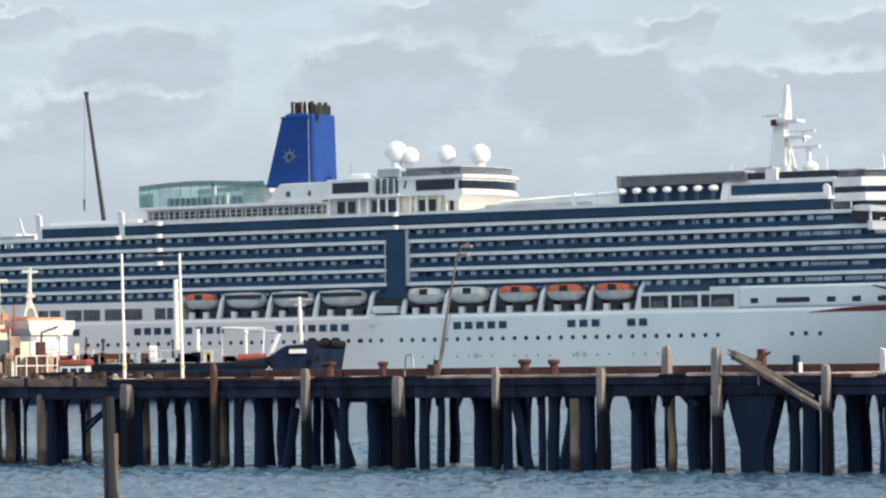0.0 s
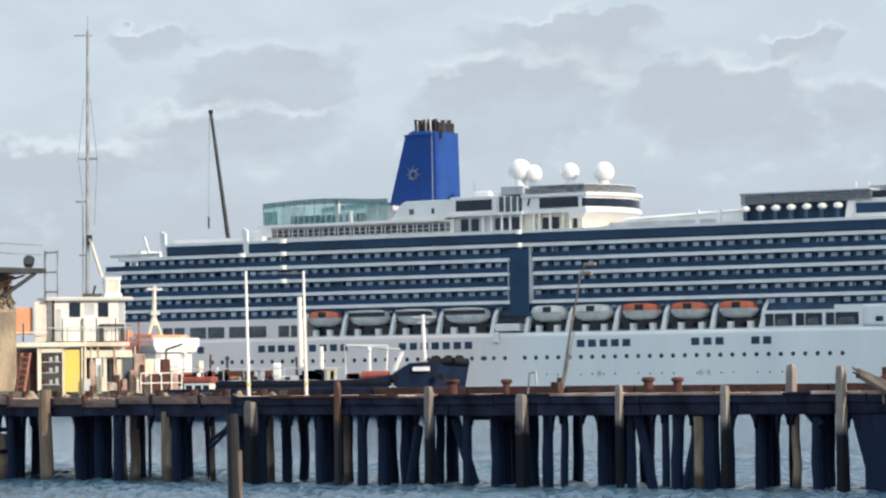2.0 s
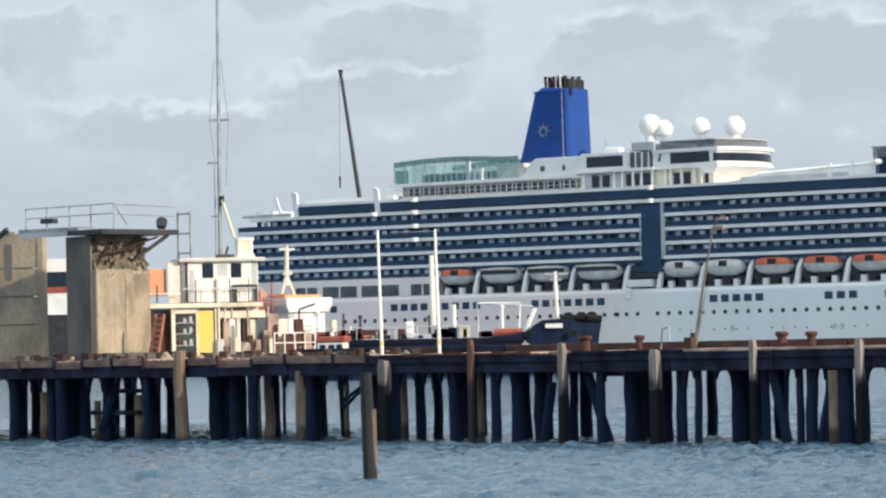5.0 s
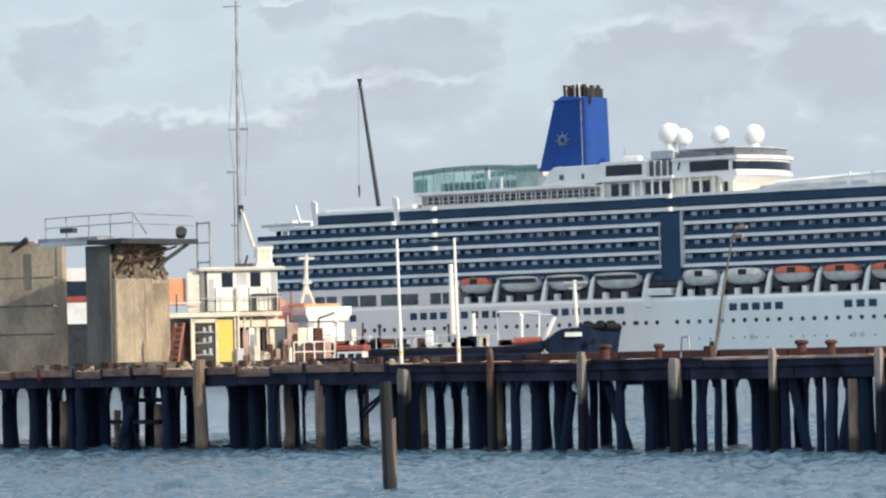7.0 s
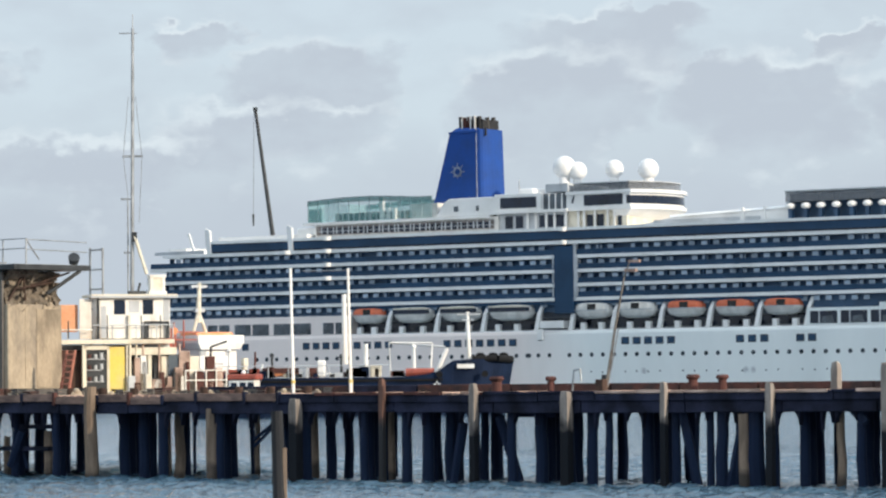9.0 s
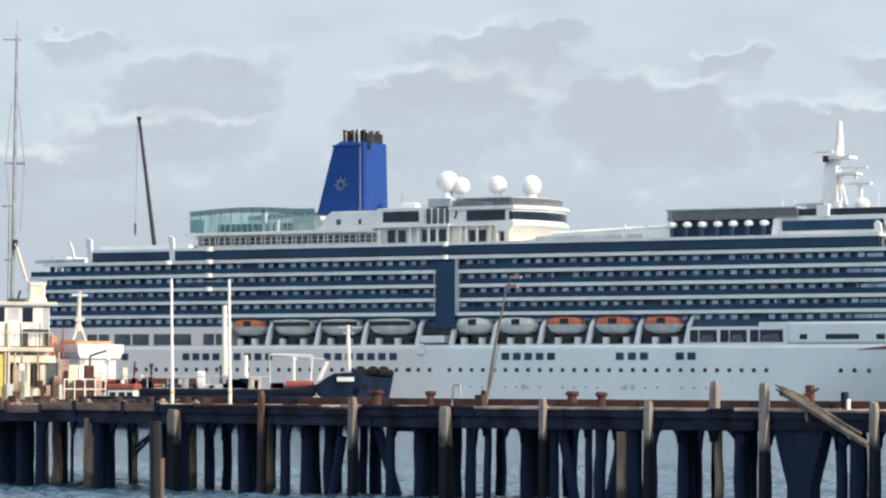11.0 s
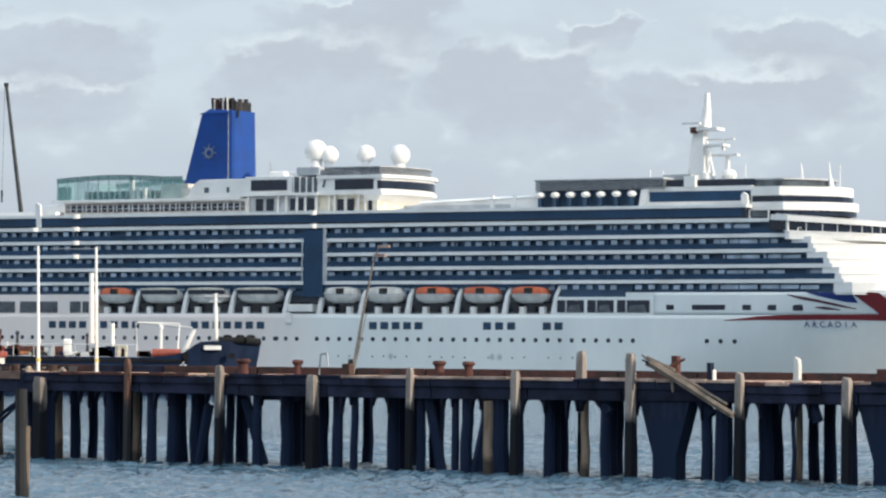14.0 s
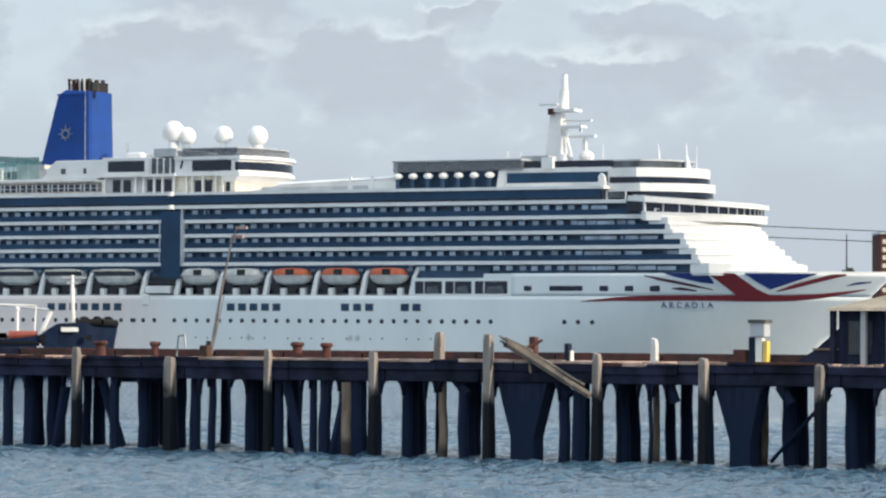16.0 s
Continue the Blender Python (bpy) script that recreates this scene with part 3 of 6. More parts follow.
def aft_screen():
    """A bowed glass screen: clear panes under a tinted head that rises towards the middle."""
    n = 12
    for far in (4.0, 27.5):
        for i in range(n):
            xa, xb = -85.2 + 35.2 * i / n, -85.2 + 35.2 * (i + 1) / n
            za, zb = (45.7 + 0.65 * math.sin(math.pi * min(1.0, 1.15 * k / n)) for k in (i, i + 1))
            part("green_screen", Solid().slab([(xa + 0.05, 40.75), (xb - 0.05, 40.75), (xb - 0.05, zb - 1.1), (xa + 0.05, za - 1.1)], far, far + 0.08), TEAL, ship, "pale green glass wind screen")
            part("screen_head", Solid().slab([(xa, za - 1.1), (xb, zb - 1.1), (xb, zb), (xa, za)], far - 0.04, far + 0.12), TEALDARK, ship, "tinted head of the wind screen")
            part("screen_cap", Solid().slab([(xa, za), (xb, zb), (xb, zb + 0.14), (xa, za + 0.14)], far - 0.1, far + 0.2), GREYPAINT, ship)
            part("screen_post", Solid().box(xa - 0.06, xa + 0.06, far + 0.1, far + 0.25, 40.75, za), GREYPAINT, ship)
    part("green_screen", Solid().box(-85.3, -85.2, 4.1, 27.5, 40.75, 45.7), TEAL, ship, "pale green glass wind screen")
    part("corner_screen", Solid().box(-85.1, -81.4, 4.4, 4.5, 40.75, 43.9), TEALDARK, ship, "dark green corner screen")
    part("pool_bar", Solid().box(-78.2, -57.6, 5.4, 20, 40.75, 42.75), ARCADE, ship, "low brown pool bar")
    part("bar_glass", Solid().box(-77.8, -58, 5.3, 5.4, 41.0, 42.5), DARKWIN, ship)
    bar_post = Solid().box(-0.14, 0.14, 5.15, 5.3, 40.75, 42.8).mesh("bar_post", GREYPAINT)
    for i in range(13):
        part("bar_post", bar_post, GREYPAINT, ship, at=pose(-77.6 + i * 1.6, 0, 0))
    for i in range(3):
        part("white_pillar", Solid().box(-64.7 + i * 1.75, -63.9 + i * 1.75, 4.3, 5.1, 40.75, 43.4 if i else 45.9), WHITE, ship)
    part("screen_house", Solid().box(-57.0, -49.5, 5.5, 20, 40.75, 44.2), BOATCREAM, ship)


aft_screen()

# funnel
def funnel():
    f = part("funnel", Solid().add(
        [(-55.2, 11, 41.5), (-42.1, 11, 44.8), (-42.1, 21, 44.8), (-55.2, 21, 41.5),
         (-49.9, 11.2, 60.4), (-42.3, 11.2, 60.6), (-42.3, 20.8, 60.6), (-49.9, 20.8, 60.4),
         (-48.2, 11.8, 61.6), (-42.5, 11.8, 61.3), (-42.5, 20.2, 61.3), (-48.2, 20.2, 61.6),
         (-42.1, 11, 41.5), (-42.1, 21, 41.5)],
        [(0, 12, 1, 5, 4), (1, 12, 13, 2), (1, 2, 6, 5), (2, 13, 3, 7, 6), (3, 0, 4, 7), (4, 5, 9, 8), (5, 6, 10, 9), (6, 7, 11, 10), (7, 4, 8, 11), (8, 9, 10, 11)]),
        BLUE, ship, "deep blue funnel", bevel=0.35)
    lobe = [(2.3 * math.cos(t) ** 0.6 if 0 < k < 12 else 0.0, 5.0 * math.sin(t)) for k, t in ((k, math.pi * (k / 12 - 0.5)) for k in range(13))]
    low, top = [(-42.3 + x, 16 + y, 44.8) for x, y in lobe], [(-42.6 + x * 0.95, 16 + y * 0.96, 61.0) for x, y in lobe]
    part("front_lobe", Solid().add(low + top, [(k, k + 1, k + 14, k + 13) for k in range(12)] + [tuple(range(13, 26))]), BLUE, f, smooth=False)
    part("riser", Solid().tube((-42.2, 10.95, 45.0), (-42.5, 11.2, 61.2), 0.16, 0.14, 8), PALEMARK, f, "pale pipe up the funnel's side")
    for x, y, top in ((-47.4, 12.6, 64.0), (-46.2, 12.4, 63.8), (-45.0, 12.5, 63.9), (-43.7, 12.6, 64.0), (-42.6, 13.2, 63.9), (-41.8, 15.2, 63.7), (-47.2, 15.8, 64.0), (-44.4, 16.2, 63.8), (-46.5, 18.6, 64.1), (-42.4, 18.6, 63.9)):
        part("exhaust_pipe", Solid().tube((x, y, 61), (x - 0.2, y, top), 0.5, 0.5, 12), BLACK if y > 12.55 else RUST, f)
        part("pipe_rim", Solid().tube((x - 0.2, y, top), (x - 0.21, y, top + 0.12), 0.56, 0.56, 12), GREYPAINT if y < 13 else BLACK, f)
    part("exhaust_shroud", Solid().box(-48.0, -41.7, 12.9, 19.4, 61.0, 63.3), BLACK, f, "soot-black shroud")
    for x, h in ((-46.7, 63.6), (-44.4, 63.9), (-43.2, 64.1)):
        part("pale_pipe", Solid().tube((x, 11.9, 61), (x - 0.1, 11.9, h), 0.2, 0.2, 10), BOATCREAM, f)
    for x, z in ((-41.4, 58.2), (-40.6, 59.4)):
        part("soot_louvre", Solid().box(x, x + 0.35, 12.0, 12.35, z, z + 2.0), BLACK, f)
    ring = Solid()
    for i in range(16):
        a, b = 2 * math.pi * i / 16, 2 * math.pi * (i + 1) / 16
        ring.add([(-47.5 + r * math.cos(t), 10.85, 51.4 + r * math.sin(t)) for t in (a, b) for r in (0.7, 1.2)], [(0, 1, 3, 2)])
        if i % 2 == 0:
            ring.add([(-47.5 + r * math.cos(t), 10.85, 51.4 + r * math.sin(t)) for t, r in ((a - 0.14, 1.3), (a + 0.14, 1.3), (a, 2.3 if math.sin(a) > -0.2 else 1.7))], [(0, 1, 2)])
    part("emblem", ring, PALEMARK, f, "tarnished ring with rays")
    part("funnel_lip", Solid().box(-50.0, -42.2, 11.0, 11.15, 60.2, 60.6), BLUE, f)


funnel()
part("funnel_house", Solid().slab([(-49.2, 40.8), (-33, 40.8), (-33, 44.9), (-45.5, 44.9), (-47.0, 44.0)], 4.4, 27), WHITE, ship, bevel=0.15)
for x, w in ((-43.6, 0.6), (-37.8, 0.35)):
    part("house_window", Solid().box(x - w, x + w, 4.3, 4.4, 41.9, 43.1), GREYWIN, ship)
part("cabin_block", Solid().box(-33, -20.5, 4.1, 27.6, 40.9, 45.3), WHITE, ship, bevel=0.1)
part("cabin_window", Solid().box(-31.4, -21.8, 4.0, 4.1, 42.1, 44.5), DARKWIN, ship)
part("cabin_ledge", Solid().box(-33.4, -13.4, 3.4, 28, 40.9, 41.5), WHITE, ship)
part("lower_cabin", Solid().box(-33, -14, 4.6, 27, 37.1, 40.9), GREYPAINT, ship)
for x, w in ((-29.4, 1.0), (-26.6, 1.0), (-20.6, 0.7), (-18.5, 0.9), (-16.1, 1.2)):
    part("lower_window", Solid().box(x - w, x + w, 4.5, 4.6, 37.6, 40.3), DARKWIN, ship)
for x in (-32.6, -24.6, -22.4, -19.6, -17.4, -14.5):
    part("lower_pillar", Solid().box(x, x + 0.55, 4.2, 4.6, 37.1, 40.9), WHITE, ship)
part("plant_block", Solid().box(-19.6, -13.6, 4.4, 20, 45.3, 47.2), GREYPAINT, ship, bevel=0.1)
part("glass_link", Solid().box(-20.5, -14.3, 4.2, 26, 41.5, 45.0), GREYWIN, ship)
for i in range(4):
    part("link_mullion", Solid().box(-20.3 + i * 1.7, -20.0 + i * 1.7, 4.05, 4.2, 41.5, 45.0), WHITE, ship)

# observation lounge: rounded towards the bow
def lounge_plan(aft, side, nose, inset):
    half = HALF - inset
    near = [(side + (nose - side) * (1 - abs(1 - q / 10) ** 2.2), HALF - half + half * q / 10) for q in range(11)]
    return [(aft, inset)] + near + [(x, 2 * HALF - y) for x, y in reversed(near[:-1])] + [(aft, 32 - inset)]


part("lounge_lower", Solid().prism(lounge_plan(-14, 1.2, 2.6, 5.0), 37.1, 41.0), CREAM, ship, "cream lounge front in shade")
for x, w in ((-8.3, 0.8), (-5.6, 0.9), (-0.6, 0.5)):
    part("lounge_door", Solid().box(x - w, x + w, 4.9, 5.0, 37.3, 40.0), DARKWIN, ship)
for x in (-11.2, -9.7, -6.9, -3.6, -1.9):
    part("lounge_column", Solid().box(x, x + 0.4, 4.3, 4.7, 37.1, 40.9), WHITE, ship)
part("lounge_floor", Solid().prism(lounge_plan(-14, 2.9, 6.5, 4.0), 40.9, 41.6), WHITE, ship)
part("lounge_skirt", Solid().add([(x, y, 38.6) for x, y in lounge_plan(-2, 0.0, 2.4, 5.5)] + [(x, y, 41.0) for x, y in lounge_plan(-2, 2.9, 6.2, 4.0)],
     [(i, (i + 1) % 23, (i + 1) % 23 + 23, i + 23) for i in range(23)]), WHITE, ship)
part("lounge_body", Solid().prism(lounge_plan(-14, 2.4, 6, 4.3), 41.6, 44.7), WHITE, ship)
part("lounge_window", Solid().box(-9.4, 0.6, 4.2, 4.3, 42.0, 44.3), DARKWIN, ship)
part("lounge_window", Solid().prism(lounge_plan(1.6, 2.45, 6.15, 4.2), 42.1, 43.9), DARKWIN, ship)
part("lounge_roof", Solid().prism(lounge_plan(-14, 3, 6.8, 3.9), 44.5, 45.2), WHITE, ship)
part("roof_screen", Solid().prism(lounge_plan(-12.4, 1.8, 5.4, 4.8), 45.2, 46.9), CLEAR, ship, "grey glass roof screen")
part("roof_screen_rail", Solid().prism(lounge_plan(-12.6, 1.9, 5.6, 4.7), 46.9, 47.1), GREYPAINT, ship)
part("lounge_mark", Solid().slab([(-12.6, 42.6), (-12.2, 42.6), (-11.7, 44.3), (-12.1, 44.3)], 4.1, 4.2), DARKWIN, ship)
for x, y, z, r in ((-21.8, 16, 51.5, 2.6), (-18.9, 17, 50.6, 2.1), (-8.6, 16, 50.55, 2.1), (0.2, 16, 50.15, 2.35)):
    d = part("radar_dome", Solid().ball((x, y, z), r, 24), WHITE, ship, "white satellite dome", smooth=True)
    part("dome_pedestal", Solid().tube((x, y, 46), (x, y, z - r * 0.8), r * 0.55, r * 0.5, 14), WHITE, d)
part("vent_mast", Solid().tube((-34, 16, 45), (-34, 16, 49.4), 0.35, 0.25, 10), WHITE, ship)
part("raft_cradle", Solid().box(-32.6, -28.2, 13, 18, 45.2, 47.0), WHITE, ship, bevel=0.4)

# pool deck between lounge and forward house
part("pool_coaming", Solid().add([(3, 5, 37.1), (42, 5, 37.1), (42, 27, 37.1), (3, 27, 37.1), (14, 5, 38.9), (42, 5, 39.9), (42, 27, 39.9), (14, 27, 38.9)],
     [(0, 1, 5, 4), (1, 2, 6, 5), (2, 3, 7, 6), (3, 0, 4, 7), (4, 5, 6, 7)]), WHITE, ship)
for x0, x1 in ((8, 29.5), (30.8, 34.6)):
    part("pool_panel", Solid().box(x0, x1, 4.9, 5.0, 37.3, 38.2), GREYPAINT, ship)
for x in (30.0, 35.4):
    part("pool_frame", Solid().box(x, x + 0.5, 4.7, 5.2, 37.1, 40.2), WHITE, ship)
part("pool_roof", Solid().add([(12, 4.6, 38.7), (42, 4.6, 39.75), (42, 27.4, 39.75), (12, 27.4, 38.7), (12, 5.6, 39.2), (42, 5.6, 40.25), (42, 26.4, 40.25), (12, 26.4, 39.2)],
     [(0, 1, 5, 4), (1, 2, 6, 5), (2, 3, 7, 6), (3, 0, 4, 7), (4, 5, 6, 7), (0, 3, 2, 1)]), WHITE, ship, "white sliding roof over the pool")

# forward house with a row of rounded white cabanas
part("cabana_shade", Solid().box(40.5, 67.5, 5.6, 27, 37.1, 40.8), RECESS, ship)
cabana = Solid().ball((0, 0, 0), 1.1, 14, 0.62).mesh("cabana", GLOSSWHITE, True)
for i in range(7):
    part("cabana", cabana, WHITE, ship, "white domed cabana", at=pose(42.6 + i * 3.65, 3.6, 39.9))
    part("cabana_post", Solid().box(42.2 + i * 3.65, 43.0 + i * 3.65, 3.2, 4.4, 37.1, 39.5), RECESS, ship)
part("house_end_fin", Solid().slab([(66.0, 37.1), (67.6, 37.1), (68.4, 40.8), (66.6, 40.8)], 3.6, 5.2), WHITE, ship)
part("forward_house", Solid().box(67, 92, 4, 28, 37.1, 41.2), WHITE, ship)
part("forward_window", Solid().box(68.4, 91.6, 3.9, 4.0, 38.1, 40.2), NAVY, ship)
part("canopy", Solid().box(41.5, 72, 3.4, 28.6, 40.8, 42.9), CLEAR, ship, "dark grey glass canopy")
part("canopy_rail", Solid().box(41.3, 72, 3.2, 28.8, 42.9, 43.2), GREYPAINT, ship)
part("canopy_shadow_band", Solid().box(42, 92, 4.5, 27.5, 40.8, 42.6), DARKWIN, ship)
part("upper_house", Solid().prism(lounge_plan(80, 98, 104.4, 5.5), 40.8, 42.4), GREYWIN, ship)
part("upper_rail", Solid().prism(lounge_plan(80, 98.5, 105.0, 5.2), 42.4, 42.7), GREYPAINT, ship)
part("house_gate", Solid().box(76.6, 79.2, 3.4, 4.4, 41.0, 43.4), WHITE, ship)
# white stacked tiers above the wheelhouse: bottom, top, aft, side end, nose, inset
for z0, z1, aft, side, nose, inset, mat in ((39.0, 40.9, 92.3, 98.5, 108.4, 3.0, WHITE), (37.7, 39.0, 92.3, 99.0, 108.4, 3.4, DARKWIN), (36.0, 37.7, 92.3, 99.5, 109.6, 2.8, WHITE),
                                            (34.9, 36.0, 92.3, 99.5, 109.2, 3.2, DARKWIN)):
    part("front_tier", Solid().prism(lounge_plan(aft, side, nose, inset), z0, z1), mat, ship)
part("tier_fin", Solid().slab([(90.6, 34.4), (92.2, 34.4), (91.6, 39.2), (90.8, 39.8), (90.2, 39.2)], 2.2, 3.2), WHITE, ship)


def raked(plan, low, high, aft=99.0, fore=121.0):
    """An upright solid over a plan whose floor and roof fall in a straight line from aft to fore."""
    n = len(plan)

    def at(x, zs):
        return zs[0] + (zs[1] - zs[0]) * (x - aft) / (fore - aft)
    return Solid().add([(x, y, at(x, low)) for x, y in plan] + [(x, y, at(x, high)) for x, y in plan],
                       [tuple(range(n - 1, -1, -1)), tuple(range(n, 2 * n))] + [(i, (i + 1) % n, (i + 1) % n + n, i + n) for i in range(n)])


part("wheelhouse", raked(front_plan(101.6, 102.6, 121.2, 1.0), (29.9, 29.5), (31.6, 30.9)), WHITE, ship)
part("wheelhouse_sill", raked(front_plan(101.4, 102.5, 121.4, 1.1), (31.5, 30.8), (31.75, 31.05)), WHITE, ship)
part("wheelhouse_window", raked(front_plan(98.0, 102.0, 120.6, 0.8), (31.7, 31.0), (33.9, 32.5)), DARKWIN, ship, "dark wheelhouse windows")
part("wheelhouse_roof", raked(front_plan(98.6, 102.3, 121.6, 1.3), (33.8, 32.4), (34.9, 33.3)), WHITE, ship)
part("roof_coaming", raked(front_plan(99.4, 101.6, 120.0, 0.6), (34.9, 33.3), (35.15, 33.5)), GREYPAINT, ship)
part("wing_post", Solid().box(101.9, 102.35, -1.05, -0.6, 31.6, 33.7), WHITE, ship)
for i in range(13):
    a = i / 12
    x = 102.2 + 18.6 * (1 - abs(1 - a) ** 2.3)
    y = -0.8 + 16.8 * a
    drop = (x - 99.0) / 22.0
    part("window_mullion", Solid().box(x - 0.05, x + 0.13, y - 0.12, y + 0.12, 31.7 - 0.7 * drop, 33.85 - 1.4 * drop), GREYPAINT, ship)
part("bridge_deck_screen", Solid().box(92.4, 96.6, 2.0, 2.2, 34.6, 36.0), GREYWIN, ship, "grey glass screen beside the bridge")
part("screen_frame", Solid().box(92.2, 96.8, 1.9, 2.0, 35.95, 36.15).box(96.5, 96.8, 1.9, 2.0, 34.4, 36.0).box(92.2, 92.5, 1.9, 2.0, 34.4, 36.0), WHITE, ship)

# forward mast
def fore_mast():
    m = part("mast", Solid().add([(71.9, 14.2, 42.5), (75.9, 14.2, 42.5), (75.9, 17.8, 42.5), (71.9, 17.8, 42.5), (73.1, 15.0, 54.5), (75.5, 15.0, 54.5), (75.5, 17.0, 54.5), (73.1, 17.0, 54.5)],
             [(0, 3, 2, 1), (0, 1, 5, 4), (1, 2, 6, 5), (2, 3, 7, 6), (3, 0, 4, 7), (4, 5, 6, 7)]), WHITE, ship, "white signal mast", bevel=0.1)
    part("mast_top", Solid().tube((75.4, 16, 54.4), (75.8, 16, 58.4), 1.3, 0.9, 12).tube((75.8, 16, 58.4), (75.8, 16, 61.6), 0.8, 0.6, 12), WHITE, m)
    part("radar_bar", Solid().box(71.2, 75.4, 13.2, 14.0, 54.9, 55.3), WHITE, m)
    part("yard", Solid().box(75, 82.2, 15.6, 16.4, 51.5, 51.9).box(79.4, 79.9, 15.7, 16.3, 49.4, 51.5), WHITE, m)
    part("yard", Solid().box(77, 83.2, 15.4, 16.6, 48.1, 48.6).box(80.2, 81.0, 15.6, 16.4, 44, 48.1), WHITE, m)
    part("platform", Solid().box(74, 79.0, 14, 18, 53.6, 54.2).box(75.8, 80.4, 14.4, 17.6, 50.2, 50.7), WHITE, m)
    part("red_panel", Solid().box(72.9, 74.2, 13.9, 14.4, 53.0, 54.3), RUST, m, "dull red panel")
    part("mast_foot", Solid().tube((76.5, 15, 42.4), (76.5, 15, 44.6), 2.0, 1.4, 12).ball((81.5, 15, 44.0), 1.7, 12, 0.8), WHITE, m)
    part("mast_ladder", Solid().tube((76.9, 14, 44.2), (77.4, 14.6, 50), 0.15).tube((78.6, 14, 43.6), (76.4, 15, 50), 0.3), WHITE, m)


fore_mast()
for x, h in ((63.5, 45.5), (66.6, 45.2), (85.8, 46.4), (101.2, 43.4), (107.2, 45.6)):
    part("aerial", Solid().tube((x, 14, 40.8), (x, 14, h), 0.12, 0.08, 8), WHITE, ship)
for x in (98.7, 105.0):
    part("whip_aerial", Solid().tube((x + 0.4, 14, 40.8), (x, 14, 43.4), 0.75, 0.32, 8).tube((x, 14, 43.4), (x - 0.25, 14, 46.3), 0.32, 0.08, 8), WHITE, ship)
part("roof_lockers", Solid().box(69.5, 76, 8, 12, 42.9, 44.0), GREYPAINT, ship)
part("roof_lockers", Solid().box(94, 99, 8, 12, 42.0, 42.9), GREYPAINT, ship)

# openings and windows in the hull
porthole = Solid().tube((0, -0.06, 0), (0, 0.25, 0), 0.5, 0.5, 12).mesh("porthole", PORTGLASS)
px = [-97.4 + 2.9 * i for i in range(29)] + [-21.5] + [-11 + 2.88 * i for i in range(28)] + [hull_x(q, 9.05) for q in (83.8, 86.9, 90.1)]
for x in px:
    part("porthole", porthole, PORTGLASS, ship, at=pose(x, side_y(x, 9.1), 9.05))
scupper = Solid().tube((0, -0.05, 0), (0, 0.2, 0), 0.2, 0.2, 8).mesh("scupper", GREYWIN)
for i in range(24):
    x = -8.3 + 2.9 * i
    if i % 5 != 3:
        part("scupper", scupper, GREYWIN, ship, at=pose(x, side_y(x, 5.2), 5.25 + 0.1 * (i % 2)))
mark = Solid()
for k in range(4):
    mark.box(-0.75, 0.75, -0.04, 0.02, -0.09, 0.09, pose(0, 0, 0, 0, 45 * k, 0))
mark = mark.mesh("thruster_mark", GREYPAINT)
for x in (8.0, 33.2, 35.0):
    part("thruster_mark", mark, GREYPAINT, ship, "grey thruster mark on the hull", at=pose(x, -0.02, 5.4))
square = Solid().box(-0.98, 0.98, -0.07, 0.2, -0.8, 0.8).mesh("square_window", GREYWIN)
frame_mesh = Solid().box(-0.72, 0.72, -0.11, -0.06, -0.58, 0.58).mesh("window_glass", NAVY)
for x in [3.4 + 2.88 * i for i in range(5)] + [31.9, 34.85, 37.8, 46.4, 49.2] + [-100.8] + [-83 + 2.85 * i for i in range(4)] + [-68.5 + 2.95 * i for i in range(4)] + [-43.5 + 2.95 * i for i in range(7)]:
    w = part("square_window", square, GREYWIN, ship, at=pose(x, 0, 12.0))
    part("window_glass", frame_mesh, NAVY, w)
for x0, x1 in ((-112, -105.5), (-103.9, -93.8), (-92.4, -81.6), (-78.1, -71.4)):
    part("aft_opening", Solid().box(x0, x1, -0.06, 0.2, 14.7, 17.3), GREYWIN, ship, "long glazed opening in the hull")
    part("opening_post", Solid().box((x0 + x1) / 2 - 0.2, (x0 + x1) / 2 + 0.2, -0.1, -0.05, 14.7, 17.3), HULL, ship)
for x0, x1 in ((48.8, 55.2), (56.0, 62.2), (63.0, 70.6)):
    part("gallery_opening", Solid().box(x0, x1, -0.06, 0.2, 14.9, 17.5), DARKWIN, ship, "dark glazed gallery opening")
    part("opening_post", Solid().box(x0 + 2.0, x0 + 2.3, -0.1, -0.05, 14.9, 17.5), GREYPAINT, ship)
    part("gallery_reflection", Solid().slab([(x0 + 2.6, 15.0), (x1 - 0.6, 15.0), (x1 - 1.2, 16.6), (x0 + 2.9, 16.3)], -0.09, -0.05), GREYWIN, ship)
for x0, x1 in ((74.3, 76.3), (80.2, 88.0), (91.6, 93.8), (97.3, 99.4), (102.9, 105.3)):
    x0, x1 = hull_x(x0, 16), hull_x(x1, 16)
    y = min(side_y(x0, 16), side_y(x1, 16))
    part("mooring_port", Solid().box(x0, x1, y - 0.06, y + 0.8, 15.35, 16.65), DARKWIN, ship, bevel=0.25)

